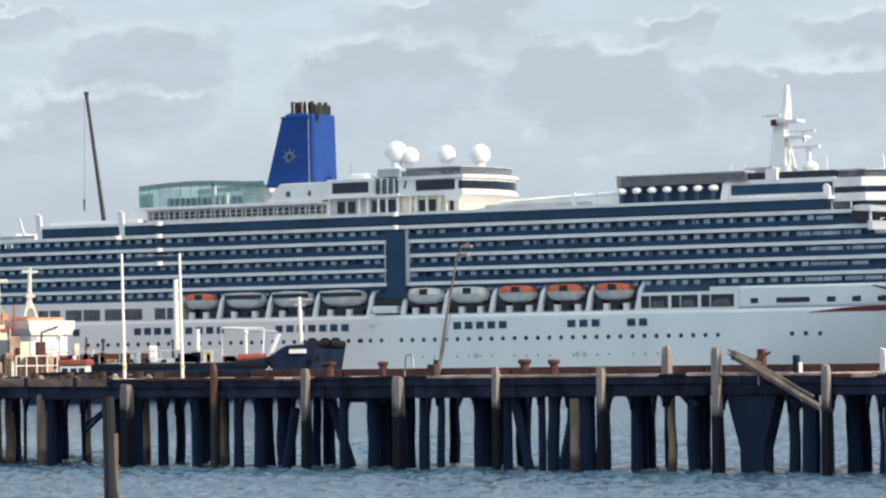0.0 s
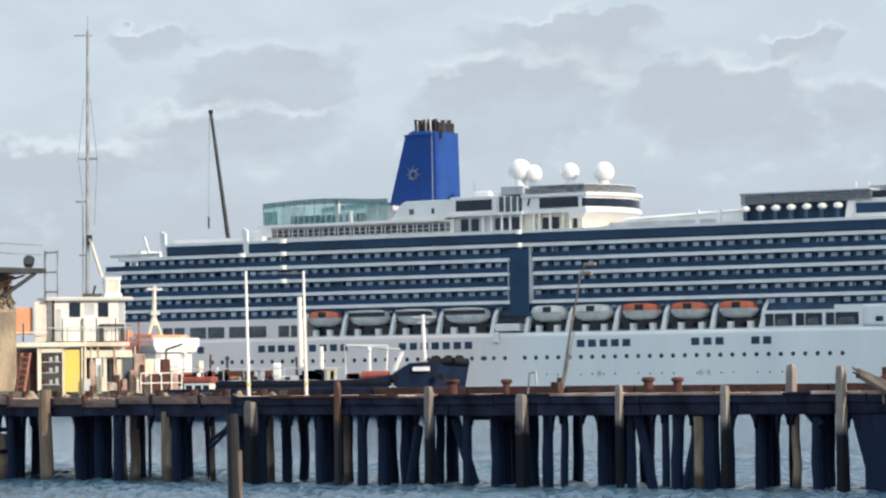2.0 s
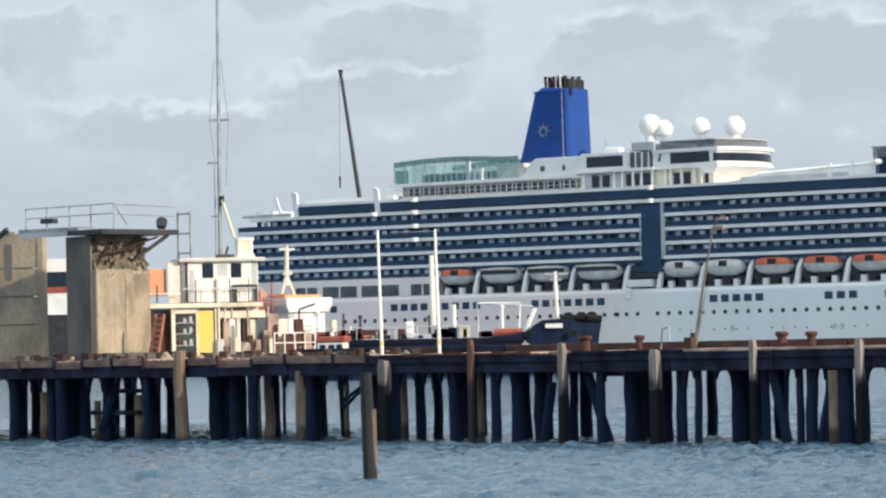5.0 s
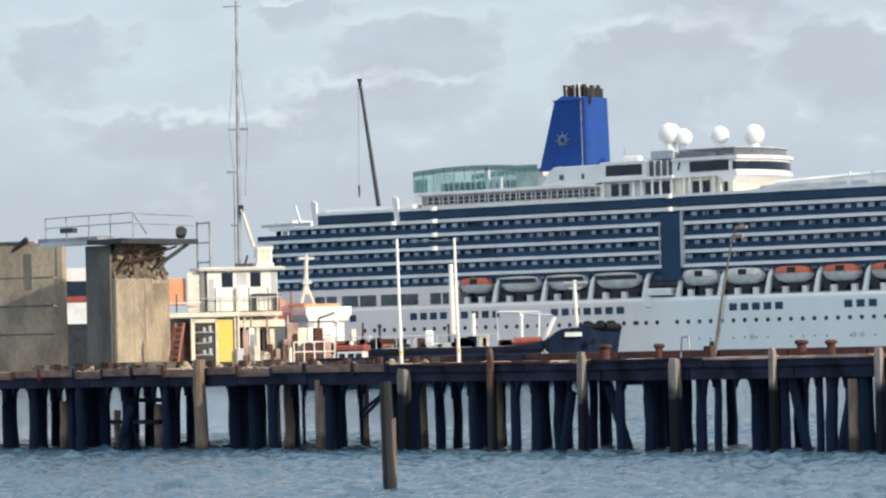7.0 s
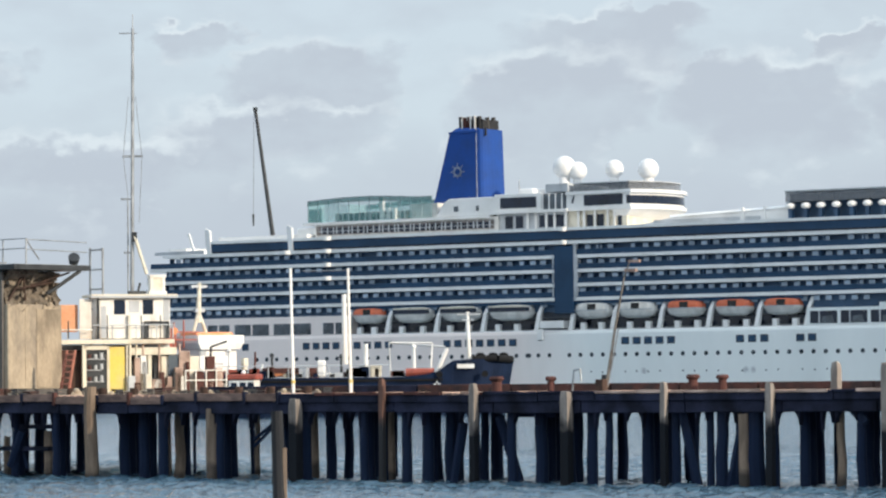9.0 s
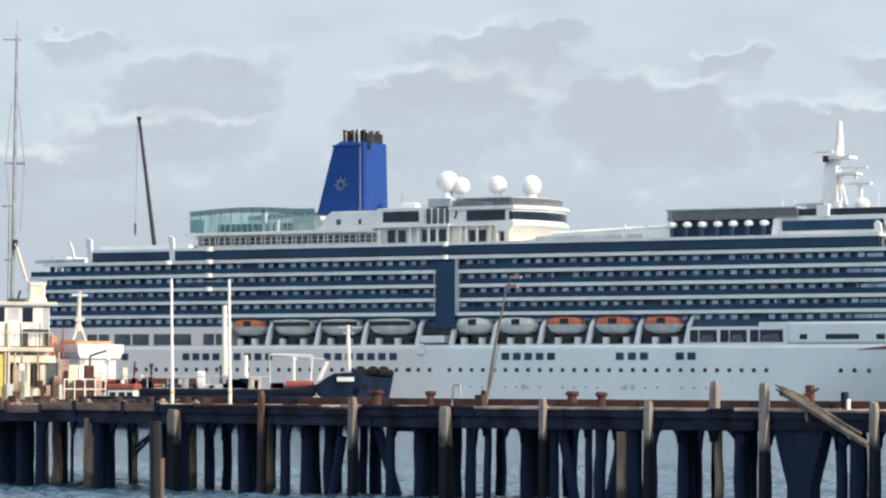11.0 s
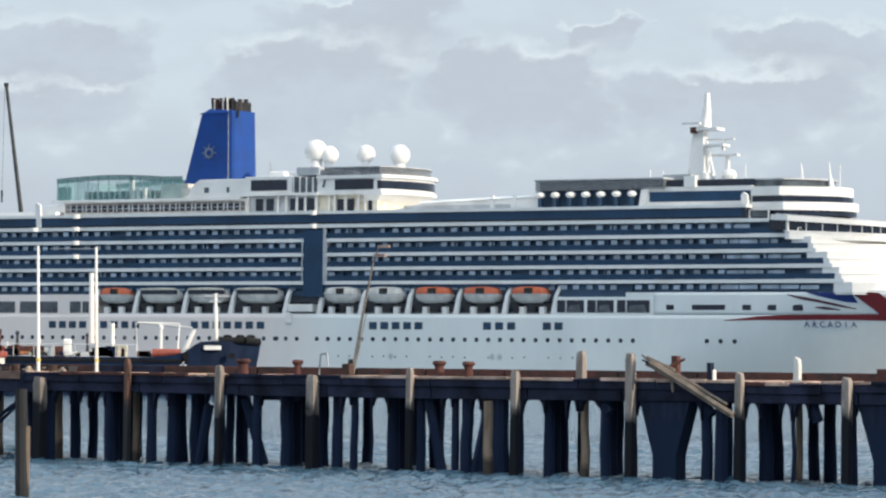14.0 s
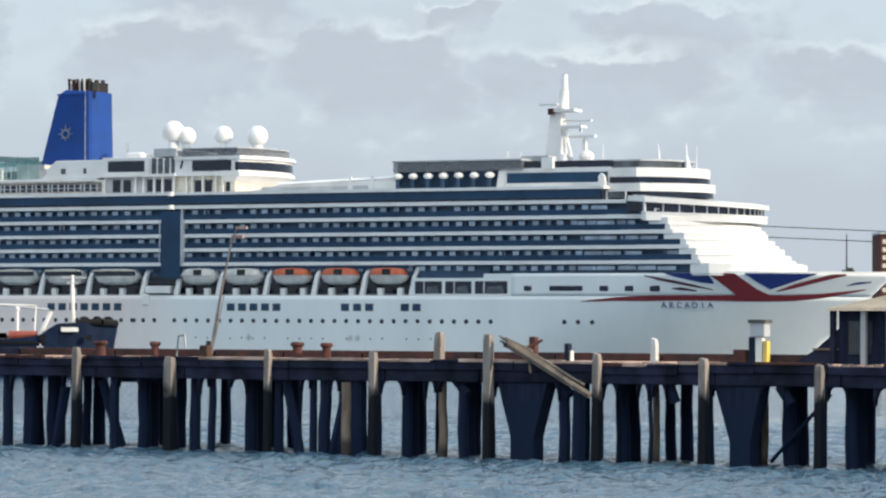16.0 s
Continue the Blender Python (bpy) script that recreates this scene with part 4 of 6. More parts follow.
def on_hull(outline, lift=0.05):
    """A thin painted panel that follows the hull's curve, split along x, all in one sheet."""
    cols, rows, n = [], 5, 4
    for (xa, lo_a, hi_a), (xb, lo_b, hi_b) in zip(outline[:-1], outline[1:]):
        for k in range(n):
            q = k / n
            cols.append((xa + (xb - xa) * q, lo_a + (lo_b - lo_a) * q, hi_a + (hi_b - hi_a) * q))
    cols.append(outline[-1])
    vs = []
    for x, lo, hi in cols:
        for r in range(rows + 1):
            z = lo + (hi - lo) * r / rows
            vs.append((x, HALF - hull_half(x, z)[0] - lift, z))
    w = rows + 1
    return Solid().add(vs, [(i * w + r, (i + 1) * w + r, (i + 1) * w + r + 1, i * w + r + 1) for i in range(len(cols) - 1) for r in range(rows)])


def bow_paint(columns, lift=0.06):
    return on_hull([(hull_x(s, (lo + hi) / 2), lo, hi) for s, lo, hi in columns], lift)


# the flag on the bow: rows along the side, lower edge, upper edge
part("flag_stripe", bow_paint([(87.6, 13.25, 13.35), (95.5, 13.4, 14.2), (102, 13.4, 14.5), (110, 13.5, 14.6), (116, 13.5, 14.6), (122, 13.4, 14.7), (128, 13.4, 14.7), (134, 13.5, 14.7), (140, 14.1, 15.0), (145, 14.9, 15.5), (149.6, 15.8, 16.0)]), RED, ship, "dark red curved stripe")
part("flag_blue_field", bow_paint([(106.2, 19.0, 19.08), (108.6, 18.3, 19.08), (112, 17.6, 19.08), (114.6, 17.1, 19.08), (116.0, 17.0, 18.9), (117.2, 16.9, 17.2)]), FLAGBLUE, ship, "blue flag field")
part("flag_thin_stripe", bow_paint([(101.8, 18.5, 18.7), (105, 17.6, 18.2), (108.6, 17.0, 17.6), (113, 16.2, 16.7), (117.0, 15.6, 15.8)]), MAROON, ship)
part("flag_thin_stripe", bow_paint([(108.0, 15.9, 16.1), (110.0, 15.6, 16.2), (113.5, 15.4, 15.6)]), MAROON, ship)
part("flag_red_bar", bow_paint([(116.0, 18.9, 19.08), (118, 17.4, 19.08), (120.5, 15.6, 19.08), (122.3, 14.0, 19.0), (124.6, 13.8, 17.4), (127, 13.8, 15.8), (129.6, 13.8, 14.6)], 0.09), RED, ship, "broad red diagonal bar")
part("flag_blue_field", bow_paint([(123.9, 18.9, 19.08), (126.4, 17.3, 19.08), (129.0, 15.8, 19.08), (133, 17.0, 19.05), (137, 18.2, 19.05), (139.4, 18.95, 19.05)]), FLAGBLUE, ship, "blue flag field")
part("flag_thin_stripe", bow_paint([(130.9, 15.3, 15.6), (135, 16.2, 17.0), (139.5, 17.3, 18.1), (142.5, 18.0, 18.9), (145.6, 18.7, 19.0)]), RED, ship)
part("flag_thin_stripe", bow_paint([(145.6, 16.6, 16.7), (148.0, 16.9, 17.4), (150.8, 17.3, 17.5)]), FLAGBLUE, ship)


def lettering(text, size, s0, step, z, mat):
    """Letters set one by one along the curved bow."""
    for i, ch in enumerate(text):
        cu = bpy.data.curves.new("letter", "FONT")
        cu.body, cu.size, cu.extrude, cu.align_x = ch, size, 0.03, "CENTER"
        tmp = bpy.data.objects.new("letter", cu)
        scene.collection.objects.link(tmp)
        bpy.context.view_layer.update()
        me = bpy.data.meshes.new_from_object(tmp.evaluated_get(bpy.context.evaluated_depsgraph_get()))
        bpy.data.objects.remove(tmp)
        x = hull_x(s0 + i * step, z)
        zm = z + size * 0.35
        yaw = math.degrees(math.atan2(side_y(x + 0.5, zm) - side_y(x - 0.5, zm), 1.0))
        tilt = math.degrees(math.atan2(side_y(x, zm + 0.5) - side_y(x, zm - 0.5), 1.0))
        m = Matrix.Translation((x, side_y(x, zm) - 0.12, zm)) @ pose(0, 0, 0, 0, 0, yaw) @ pose(0, 0, 0, 90 - tilt, 0, 0) @ Matrix.Translation((0, -size * 0.35, 0))
        me.materials.clear()
        me.materials.append(mat)
        part("name_letter", me, mat, ship, "dark blue letter of the ship's name", at=m)


lettering("ARCADIA", 1.75, 106.3, 1.72, 12.0, FLAGBLUE)

# davits and lifeboats
def davit(x):
    s = Solid().add([(x, 0.0, 14.5), (x + 1.1, 0.0, 14.5), (x + 1.1, 0.9, 14.5), (x, 0.9, 14.5),
                     (x + 0.7, 0.4, 18.5), (x + 1.6, 0.4, 18.5), (x + 1.6, 1.3, 18.5), (x + 0.7, 1.3, 18.5),
                     (x + 1.5, 1.4, 21.2), (x + 2.4, 1.4, 21.2), (x + 2.4, 2.4, 21.2), (x + 1.5, 2.4, 21.2)],
                    [(0, 3, 2, 1)] + [(o + i, o + (i + 1) % 4, o + 4 + (i + 1) % 4, o + 4 + i) for o in (0, 4) for i in range(4)] + [(8, 9, 10, 11)])
    return part("davit", s, WHITE, ship, "white boat davit arm")


for x in (-72.0, -60.8, -47.3, -34.6, -20.2, -11.3, -0.6, 11.3, 23.4, 35.3, 47.2):
    davit(x)
for x in (-71.5, -11.3):
    part("davit_beam", Solid().box(x + 2, -17.5 if x < -50 else 49.5, 1.3, 2.2, 20.85, 21.15), WHITE, ship)


def lifeboat(x0, x1, kind_of):
    w = x1 - x0
    boat = thing("lifeboat", ship.matrix_basis @ pose((x0 + x1) / 2, 1.35, 16.95), {"orange": "enclosed lifeboat with orange canopy and white hull, hung in davits", "white": "white lifeboat with dark windows, hung in davits",
                 "tender": "white tender with pale gold stripe, hung in davits"}[kind_of], "lifeboat", "ship's lifeboats")
    n, rings = 12, []
    for zz, k in ((0.0, 0.55), (0.5, 0.85), (1.3, 1.0), (1.9, 1.03)):
        ring = [(w / 2 * k * math.copysign(abs(math.cos(a)) ** 0.55, math.cos(a)), 1.7 * k * math.copysign(abs(math.sin(a)) ** 0.8, math.sin(a)), zz) for a in [2 * math.pi * i / n for i in range(n)]]
        rings.append(ring)
    def loft(rings):
        s = Solid()
        vs = [p for r in rings for p in r]
        return s.add(vs, [tuple(range(n - 1, -1, -1)), tuple(range((len(rings) - 1) * n, len(rings) * n))] + [(k * n + i, k * n + (i + 1) % n, (k + 1) * n + (i + 1) % n, (k + 1) * n + i) for k in range(len(rings) - 1) for i in range(n)])
    part("boat_hull", loft(rings), BOATCREAM, boat)
    top = [[(x * f, y * f, z) for x, y, _ in rings[-1]] for f, z in ((0.98, 1.9), (0.97, 2.6), (0.86, 3.3), (0.5, 3.55))]
    part("canopy", loft(top), ORANGE if kind_of == "orange" else BOATCREAM, boat)
    if kind_of == "tender":
        part("stripe", Solid().box(-w * 0.46, w * 0.40, -1.80, -1.66, 2.95, 3.3), CREAM, boat)
        part("window_band", Solid().box(-w * 0.47, w * 0.47, -1.79, -1.60, 1.95, 2.9), DARKWIN, boat)
    else:
        part("hatch", Solid().box(-0.9, 1.1, -1.78, -1.5, 1.9, 3.2), BLACK, boat, "dark side hatch")
        part("fender_band", Solid().box(-w * 0.47, w * 0.47, -1.8, -1.7, 1.75, 1.95), GREYPAINT, boat)
    for x in (-w * 0.36, w * 0.36):
        part("lifting_hook", Solid().box(x - 0.12, x + 0.12, -0.15, 0.15, 3.2, 3.65), STEEL, boat)


for x0, x1, k in ((-70, -61.2, "orange"), (-58.4, -47.8, "tender"), (-45.4, -35, "tender"), (-32.4, -20.8, "tender"),
                  (-9.6, -0.6, "white"), (1.2, 10.8, "white"), (13.6, 22.8, "orange"), (25.6, 34.6, "orange"), (37.4, 46.4, "orange")):
    lifeboat(x0, x1, k)
winch = Solid().box(-0.6, 0.6, 0.2, 1.2, 0, 1.5).mesh("winch_box", WHITE)
for x in (-68, -64, -56.2, -50.5, -43, -38, -30, -25, -7.6, -3.0, 4.3, 9.0, 16.3, 21.2, 28.2, 33.2, 40.2, 45.0):
    part("winch_box", winch, WHITE, ship, "white winch box on the promenade", at=pose(x, 0, 14.6))
part("tender_platform", Solid().box(-18.5, -12.2, -0.4, 2.5, 15.0, 16.6), WHITE, ship, bevel=0.1)
part("pilot_door", Solid().box(-19.2, -17.6, -0.5, 0.1, 12.4, 14.8), WHITE, ship, bevel=0.2)

# ---------------------------------------------------------------- the old pier
# Pier space: x along the near edge, y towards the far side, z up from the water.
PIER_AT = pose(0, 147, 0, 0, 0, PIER_TURN)
pier = thing("pier", PIER_AT, "derelict timber pier on dark weed-covered piles", "pier", kind="structure")
X0, X1, WIDE, DECK = -62.0, 52.0, 7.0, 4.12


def skew(s):
    """How far along the pier a thing shifts, seen from the shore, for each metre behind the near edge."""
    a = radians(-PIER_TURN)
    return math.tan(a - math.atan2(s * math.cos(a), 147 - s * math.sin(a)))


def pile(x, y, w, mat, top=3.4, lean=0.0, label=""):
    """One driven pile: slightly crooked, thicker at the foot."""
    s = Solid().tube((x + lean, y, -1.0), (x, y, top), w * 0.58, w * 0.48, 9, 0.04)
    return part("pile", s, mat, pier, label)


# stretches of the near edge behind which piles stand close together
DARK = [(-61, -59.6), (-58, -57.2), (-55.5, -53), (-51.8, -51), (-49.6, -47.2), (-46.4, -45.6), (-44.39, -43.26), (-42.73, -42.13), (-41.52, -41.15), (-40.84, -38.54), (-37.46, -36.42),
        (-35.8, -35.22), (-34.57, -33.48), (-32.9, -32.35), (-29.87, -27.58), (-27.27, -26.76), (-25.66, -25.28), (-25.02, -24.86), (-23.47, -22.25), (-21.25, -20.99), (-19.21, -18.2),
        (-17.99, -17.49), (-16.43, -15.96), (-15.37, -14.93), (-14.4, -13.32), (-13.15, -12.74), (-12.4, -12.22), (-11.9, -11.45), (-10.64, -9.7), (-9.3, -8.44), (-7.94, -7.46),
        (-7.29, -6.91), (-6.7, -6.16), (-5.78, -5.35), (-4.15, -1.71), (-1.36, -0.89), (-0.38, -0.05), (0.28, 0.75), (1.64, 3.04), (3.16, 3.54), (3.82, 4.47), (4.97, 5.29), (5.46, 5.97),
        (6.43, 6.57), (7.06, 7.78), (8.06, 8.52), (9.67, 10.76), (11.27, 11.46), (12.45, 13.47), (13.63, 14.13), (17.26, 17.71), (17.9, 18.6), (18.78, 19.27), (19.95, 20.89), (21.39, 21.56),
        (22.18, 22.61), (22.85, 23.37), (23.68, 24.24), (26.22, 26.42), (27.41, 28.36), (28.8, 29.25), (30.1, 31.3), (32.5, 33.0),
        (34.0, 36.2), (37.5, 38.0), (39.2, 40.4), (42, 42.6), (44, 46), (48, 49)]
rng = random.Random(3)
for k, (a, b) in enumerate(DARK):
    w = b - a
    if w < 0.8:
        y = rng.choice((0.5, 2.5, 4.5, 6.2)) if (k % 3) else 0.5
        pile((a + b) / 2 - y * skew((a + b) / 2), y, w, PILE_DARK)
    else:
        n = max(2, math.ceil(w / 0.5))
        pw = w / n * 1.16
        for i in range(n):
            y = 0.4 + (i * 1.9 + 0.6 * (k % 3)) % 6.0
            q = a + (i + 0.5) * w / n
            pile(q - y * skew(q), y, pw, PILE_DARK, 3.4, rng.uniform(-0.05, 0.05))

# tapered fender clumps, wide at the head
for a, b, c, d in ((14.25, 16.55, 14.85, 15.95), (24.3, 26.3, 24.95, 25.85)):
    y0, y1 = 0.1, 0.9
    s = Solid().add([(c, y0, -1), (d, y0, -1), (d, y1, -1), (c, y1, -1), (c, y0, 1.0), (d, y0, 1.0), (d, y1, 1.0), (c, y1, 1.0),
                     (a, y0, 3.1), (b, y0, 3.1), (b, y1, 3.1), (a, y1, 3.1), (a, y0, 3.5), (b, y0, 3.5), (b, y1, 3.5), (a, y1, 3.5)],
                    [(o + i, o + (i + 1) % 4, o + 4 + (i + 1) % 4, o + 4 + i) for o in (0, 4, 8) for i in range(4)] + [(12, 13, 14, 15)])
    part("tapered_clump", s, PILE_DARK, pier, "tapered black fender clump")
# bleached piles that catch the sun
for x, w, y, top in ((-23.8, 0.58, 0.2, 3.4), (-31.66, 0.62, -0.3, 4.5), (6.8, 0.44, 0.12, 3.1), (11.63, 0.36, 0.7, 3.2), (21.7, 0.28, 2.2, 3.3), (26.55, 0.27, 2.4, 3.3), (-25.92, 0.5, 1.5, 3.3), (-26.63, 0.2, 2.5, 3.3), (-20.86, 0.26, 3.0, 3.3), (-17.28, 0.42, 1.8, 3.3), (-12.57, 0.32, 1.6, 3.2), (-41.82, 0.55, 1.0, 2.5), (-34.9, 0.5, 1.4, 2.3), (-37.9, 0.36, 1.8, 2.0)):
    pile(x - max(y, 0) * skew(x), y, w, POST_TAN, top, 0.04, "sun-bleached pile")

# raking braces
for a, b, y in (((3.35, 3.2), (4.2, -0.5), 0.5), ((6.5, 3.2), (5.6, -0.5), 0.6), ((-8.9, 2.7), (-9.55, -0.5), 0.7), ((-22.0, 1.9), (-19.8, 3.2), 1.0), ((-21.8, 2.5), (-21.3, 3.3), 2.0), ((26.2, 0.2), (28.8, 2.9), 1.2), ((-6.9, 3.0), (-5.8, 0.1), 0.8), ((12.6, 2.7), (12.0, 3.3), 0.4), ((16.9, 3.25), (17.5, 2.7), 0.4), ((27.0, 3.2), (27.5, 2.5), 0.4), ((22.0, 3.2), (22.3, 2.5), 0.5), ((-38.5, 0.5), (-37.6, 2.3), 0.8), ((-37.7, 0.4), (-38.3, 1.9), 1.2), ((-21.9, 1.6), (-19.9, 3.1), 0.95)):
    thick = 0.30 if y < 0.9 else 0.11
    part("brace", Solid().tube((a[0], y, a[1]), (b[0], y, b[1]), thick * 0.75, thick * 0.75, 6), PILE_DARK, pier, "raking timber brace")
for x0, x1, z in ((-38.4, -35.8, 2.4), (-6.2, -3.9, 2.95), (-39.5, -36, 1.3)):
    part("cross_tie", Solid().box(x0, x1, 1.0, 1.3, z, z + 0.22), BEAM, pier)

# beams under the deck
random.seed(11)
x = X0
while x < X1:
    w = random.uniform(4.6, 6.4)
    e = min(x + w, X1)
    drop = random.uniform(-0.04, 0.04)
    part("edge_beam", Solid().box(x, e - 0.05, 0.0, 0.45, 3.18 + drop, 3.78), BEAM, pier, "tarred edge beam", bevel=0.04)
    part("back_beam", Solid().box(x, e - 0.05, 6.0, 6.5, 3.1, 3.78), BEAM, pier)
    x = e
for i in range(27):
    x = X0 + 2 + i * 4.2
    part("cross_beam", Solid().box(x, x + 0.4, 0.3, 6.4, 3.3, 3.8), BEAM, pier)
rng = random.Random(17)


def haunch(x, sgn, w, h):
    """A curved bracket of tarred timber in the corner of pile and beam."""
    x -= 0.27 * skew(x)
    pts = [(x - sgn * 0.06, 3.3)] + [(x + sgn * w * (1 - math.cos(t)), 3.22 - h * (1 - math.sin(t))) for t in (math.pi / 8 * k for k in range(5))] + [(x + sgn * w, 3.3)]
    part("haunch", Solid().slab(pts if sgn > 0 else pts[::-1], 0.12, 0.42), BEAM, pier)


for (_, b), (c, _) in zip(DARK[:-1], DARK[1:]):
    gap = c - b
    if gap > 0.45:
        for x, sgn in ((b, 1), (c, -1)):
            haunch(x, sgn, min(0.40, gap * 0.40) * rng.uniform(0.7, 1.05), rng.uniform(0.4, 0.8))
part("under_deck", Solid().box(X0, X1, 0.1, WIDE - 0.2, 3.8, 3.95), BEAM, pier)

# edge planks, brown and cracked, butted end to end
x = X0
while x < X1:
    w = random.uniform(1.9, 3.2) if x < -19.5 else random.uniform(3, 5)
    e = min(x + w, X1)
    sunk = random.uniform(-0.03, 0.03) - (0.12 if random.random() < 0.12 else 0)
    if x < -19.5:
        part("edge_plank", Solid().box(x + 0.07, e - 0.07, -0.12, 0.06, 3.76 + sunk, 4.13 + sunk), FASCIA, pier, "brown edge plank", bevel=0.02)
        part("joint_block", Solid().box(e - 0.09, e + 0.09, -0.2, 0.04, 3.6, 4.2 + sunk), RUST if random.random() < 0.4 else BEAM, pier, bevel=0.02)
    else:
        part("edge_plank", Solid().box(x, e - 0.04, -0.10, 0.06, 3.68 + sunk, 4.0 + sunk), BEAM, pier, bevel=0.02)
        q = x
        while q < e - 0.1:
            r = min(q + random.uniform(0.9, 2.4), e)
            if random.random() < (0.9 if x > -2 else 0.97):
                part("rubbing_board", Solid().box(q, r - 0.04, -0.16, 0.05, 4.0 + sunk, 4.15 + sunk - random.uniform(0, 0.05)), PLANK if x > -2 and random.random() < 0.75 else RUST if random.random() < 0.5 else BEAM, pier, "worn rubbing board", bevel=0.015)
            q = r
    x = e
# deck boards laid across the pier
board = [Solid().box(0, 0.30, 0, WIDE, 0, 0.09).mesh("deck_board", PLANK), Solid().box(0, 0.30, 0.1, WIDE - 0.2, 0, 0.1).mesh("deck_board", PLANK), Solid().box(0, 0.28, -0.05, WIDE + 0.1, 0, 0.08).mesh("deck_board", PLANK)]
n = int((X1 - X0) / 0.34)
for i in range(n):
    if random.random() < 0.035:
        continue
    part("deck_board", board[i % 3], PLANK, pier, at=pose(X0 + i * 0.34, 0.06, 3.97 + random.uniform(-0.015, 0.03), 0, 0, random.uniform(-0.4, 0.4)))
# far kerb timbers and a rusty rail
x = -30.0
while x < X1:
    e = x + random.uniform(3.5, 6)
    part("kerb_timber", Solid().box(x, e - 0.1, 6.3, 6.7, 4.05, 4.42), KERB if random.random() < 0.6 else BEAM, pier, "dark red kerb timber", bevel=0.03)
    x = e


def fender_post(x, w, top, mat=POST_PALE, foot=-1.0, y=-0.32, label="weathered grey fender post"):
    """A squared post on the pier's face, split at the head."""
    h = w / 2
    a, b = random.uniform(-0.06, 0.06), random.uniform(-0.1, 0.06)
    s = Solid().add([(x - h, y - h, foot), (x + h, y - h, foot), (x + h, y + h, foot), (x - h, y + h, foot),
                     (x - h + 0.03, y - h, top - 0.3), (x + h, y - h + 0.02, top - 0.3), (x + h, y + h, top - 0.3), (x - h + 0.02, y + h, top - 0.3),
                     (x - h * 0.75, y - h * 0.7, top + a), (x + h * 0.75, y - h * 0.8, top + b), (x + h * 0.8, y + h * 0.75, top - 0.05), (x - h * 0.7, y + h * 0.75, top)],
                    [(o + i, o + (i + 1) % 4, o + 4 + (i + 1) % 4, o + 4 + i) for o in (0, 4) for i in range(4)] + [(8, 9, 10, 11)])
    return part("fender_post", s, mat, pier, label, bevel=0.03)


for x, w, top, mat in ((-18.15, 0.62, 3.85, POST_PALE), (-12.85, 0.34, 4.75, tidal_wood("rusty_post", (0.14, 0.07, 0.05), (0.02, 0.02, 0.022), 2.9)), (-7.5, 0.42, 4.5, POST_PALE), (-2.3, 0.55, 4.12, POST_PALE), (2.93, 0.36, 4.5, POST_PALE), (8.35, 0.42, 4.42, POST_PALE),
                       (14.02, 0.45, 5.2, POST_PALE), (19.15, 0.40, 4.45, POST_PALE), (24.0, 0.45, 4.3, POST_PALE), (29.05, 0.42, 4.1, POST_PALE), (-52.0, 0.45, 4.6, POST_PALE), (35.0, 0.45, 4.4, POST_PALE), (40.5, 0.45, 4.6, POST_PALE)):
    fender_post(x, w * 0.8, top, mat)
for x, w, top, mat in ((11.1, 0.36, 5.24, POST_PALE), (21.33, 0.27, 5.05, BOATCREAM)):
    fender_post(x, w, top, mat, 3.9, 0.5, label="pale post standing on the deck edge")


def on_pier(x, y, z=4.06):
    return PIER_AT @ pose(x, y, z)


# mooring bollards, rusted and mushroom-headed
def bollard(x, y, w, h):
    b = thing("bollard", on_pier(x, y), "rusted iron mooring bollard on the pier deck", "bollard", "pier bollards")
    part("post", Solid().tube((0, 0, -0.02), (0, 0, h * 0.75), w * 0.4, w * 0.36, 12), RUST, b)
    part("cap", Solid().tube((0, 0, h * 0.7), (0, 0, h * 0.85), w * 0.42, w * 0.58, 12).tube((0, 0, h * 0.85), (0, 0, h), w * 0.58, w * 0.45, 12), RUST, b)
    part("base_plate", Solid().box(-w * 0.7, w * 0.7, -w * 0.6, w * 0.6, 0, 0.05), RUST, b)


for x, y, w, h in ((-6.4, 0.5, 0.6, 0.72), (-3.36, 0.5, 0.45, 0.7), (4.25, 0.6, 0.55, 0.72), (5.76, 0.6, 0.5, 0.70)):
    bollard(x - y * skew(x), y, w, h)


def block(name, x, y, w, d, h, mat, label, category, group=""):
    b = Solid().box(-w / 2, w / 2, -d / 2, d / 2, -0.01, h)
    ob = shell(name, b, mat, label, category, group, m=on_pier(x - y * skew(x), y))
    mod = ob.modifiers.new("bevel", "BEVEL")
    mod.width, mod.segments = 0.04, 2
    return ob


block("timber_stump", -0.6, 0.6, 0.42, 0.4, 0.55, DARKRUST, "dark brown timber stump on the deck", "stump", "stumps on the pier")
block("timber_stump", 16.0, 0.9, 0.3, 0.3, 1.02, RUST, "weathered reddish timber stump beside the fallen beam", "stump", "stumps on the pier")
block("timber_stump", 17.62, 1.2, 0.22, 0.3, 0.75, PILE_DARK, "black stump with white-painted face", "stump", "stumps on the pier")
block("white_marker", 17.80, 1.2, 0.09, 0.25, 0.46, BOATCREAM, "short white marker board", "marker")
block("rusty_winch", 25.55, 0.9, 0.55, 0.6, 0.56, RUST, "rusted iron winch casing on the deck", "winch")

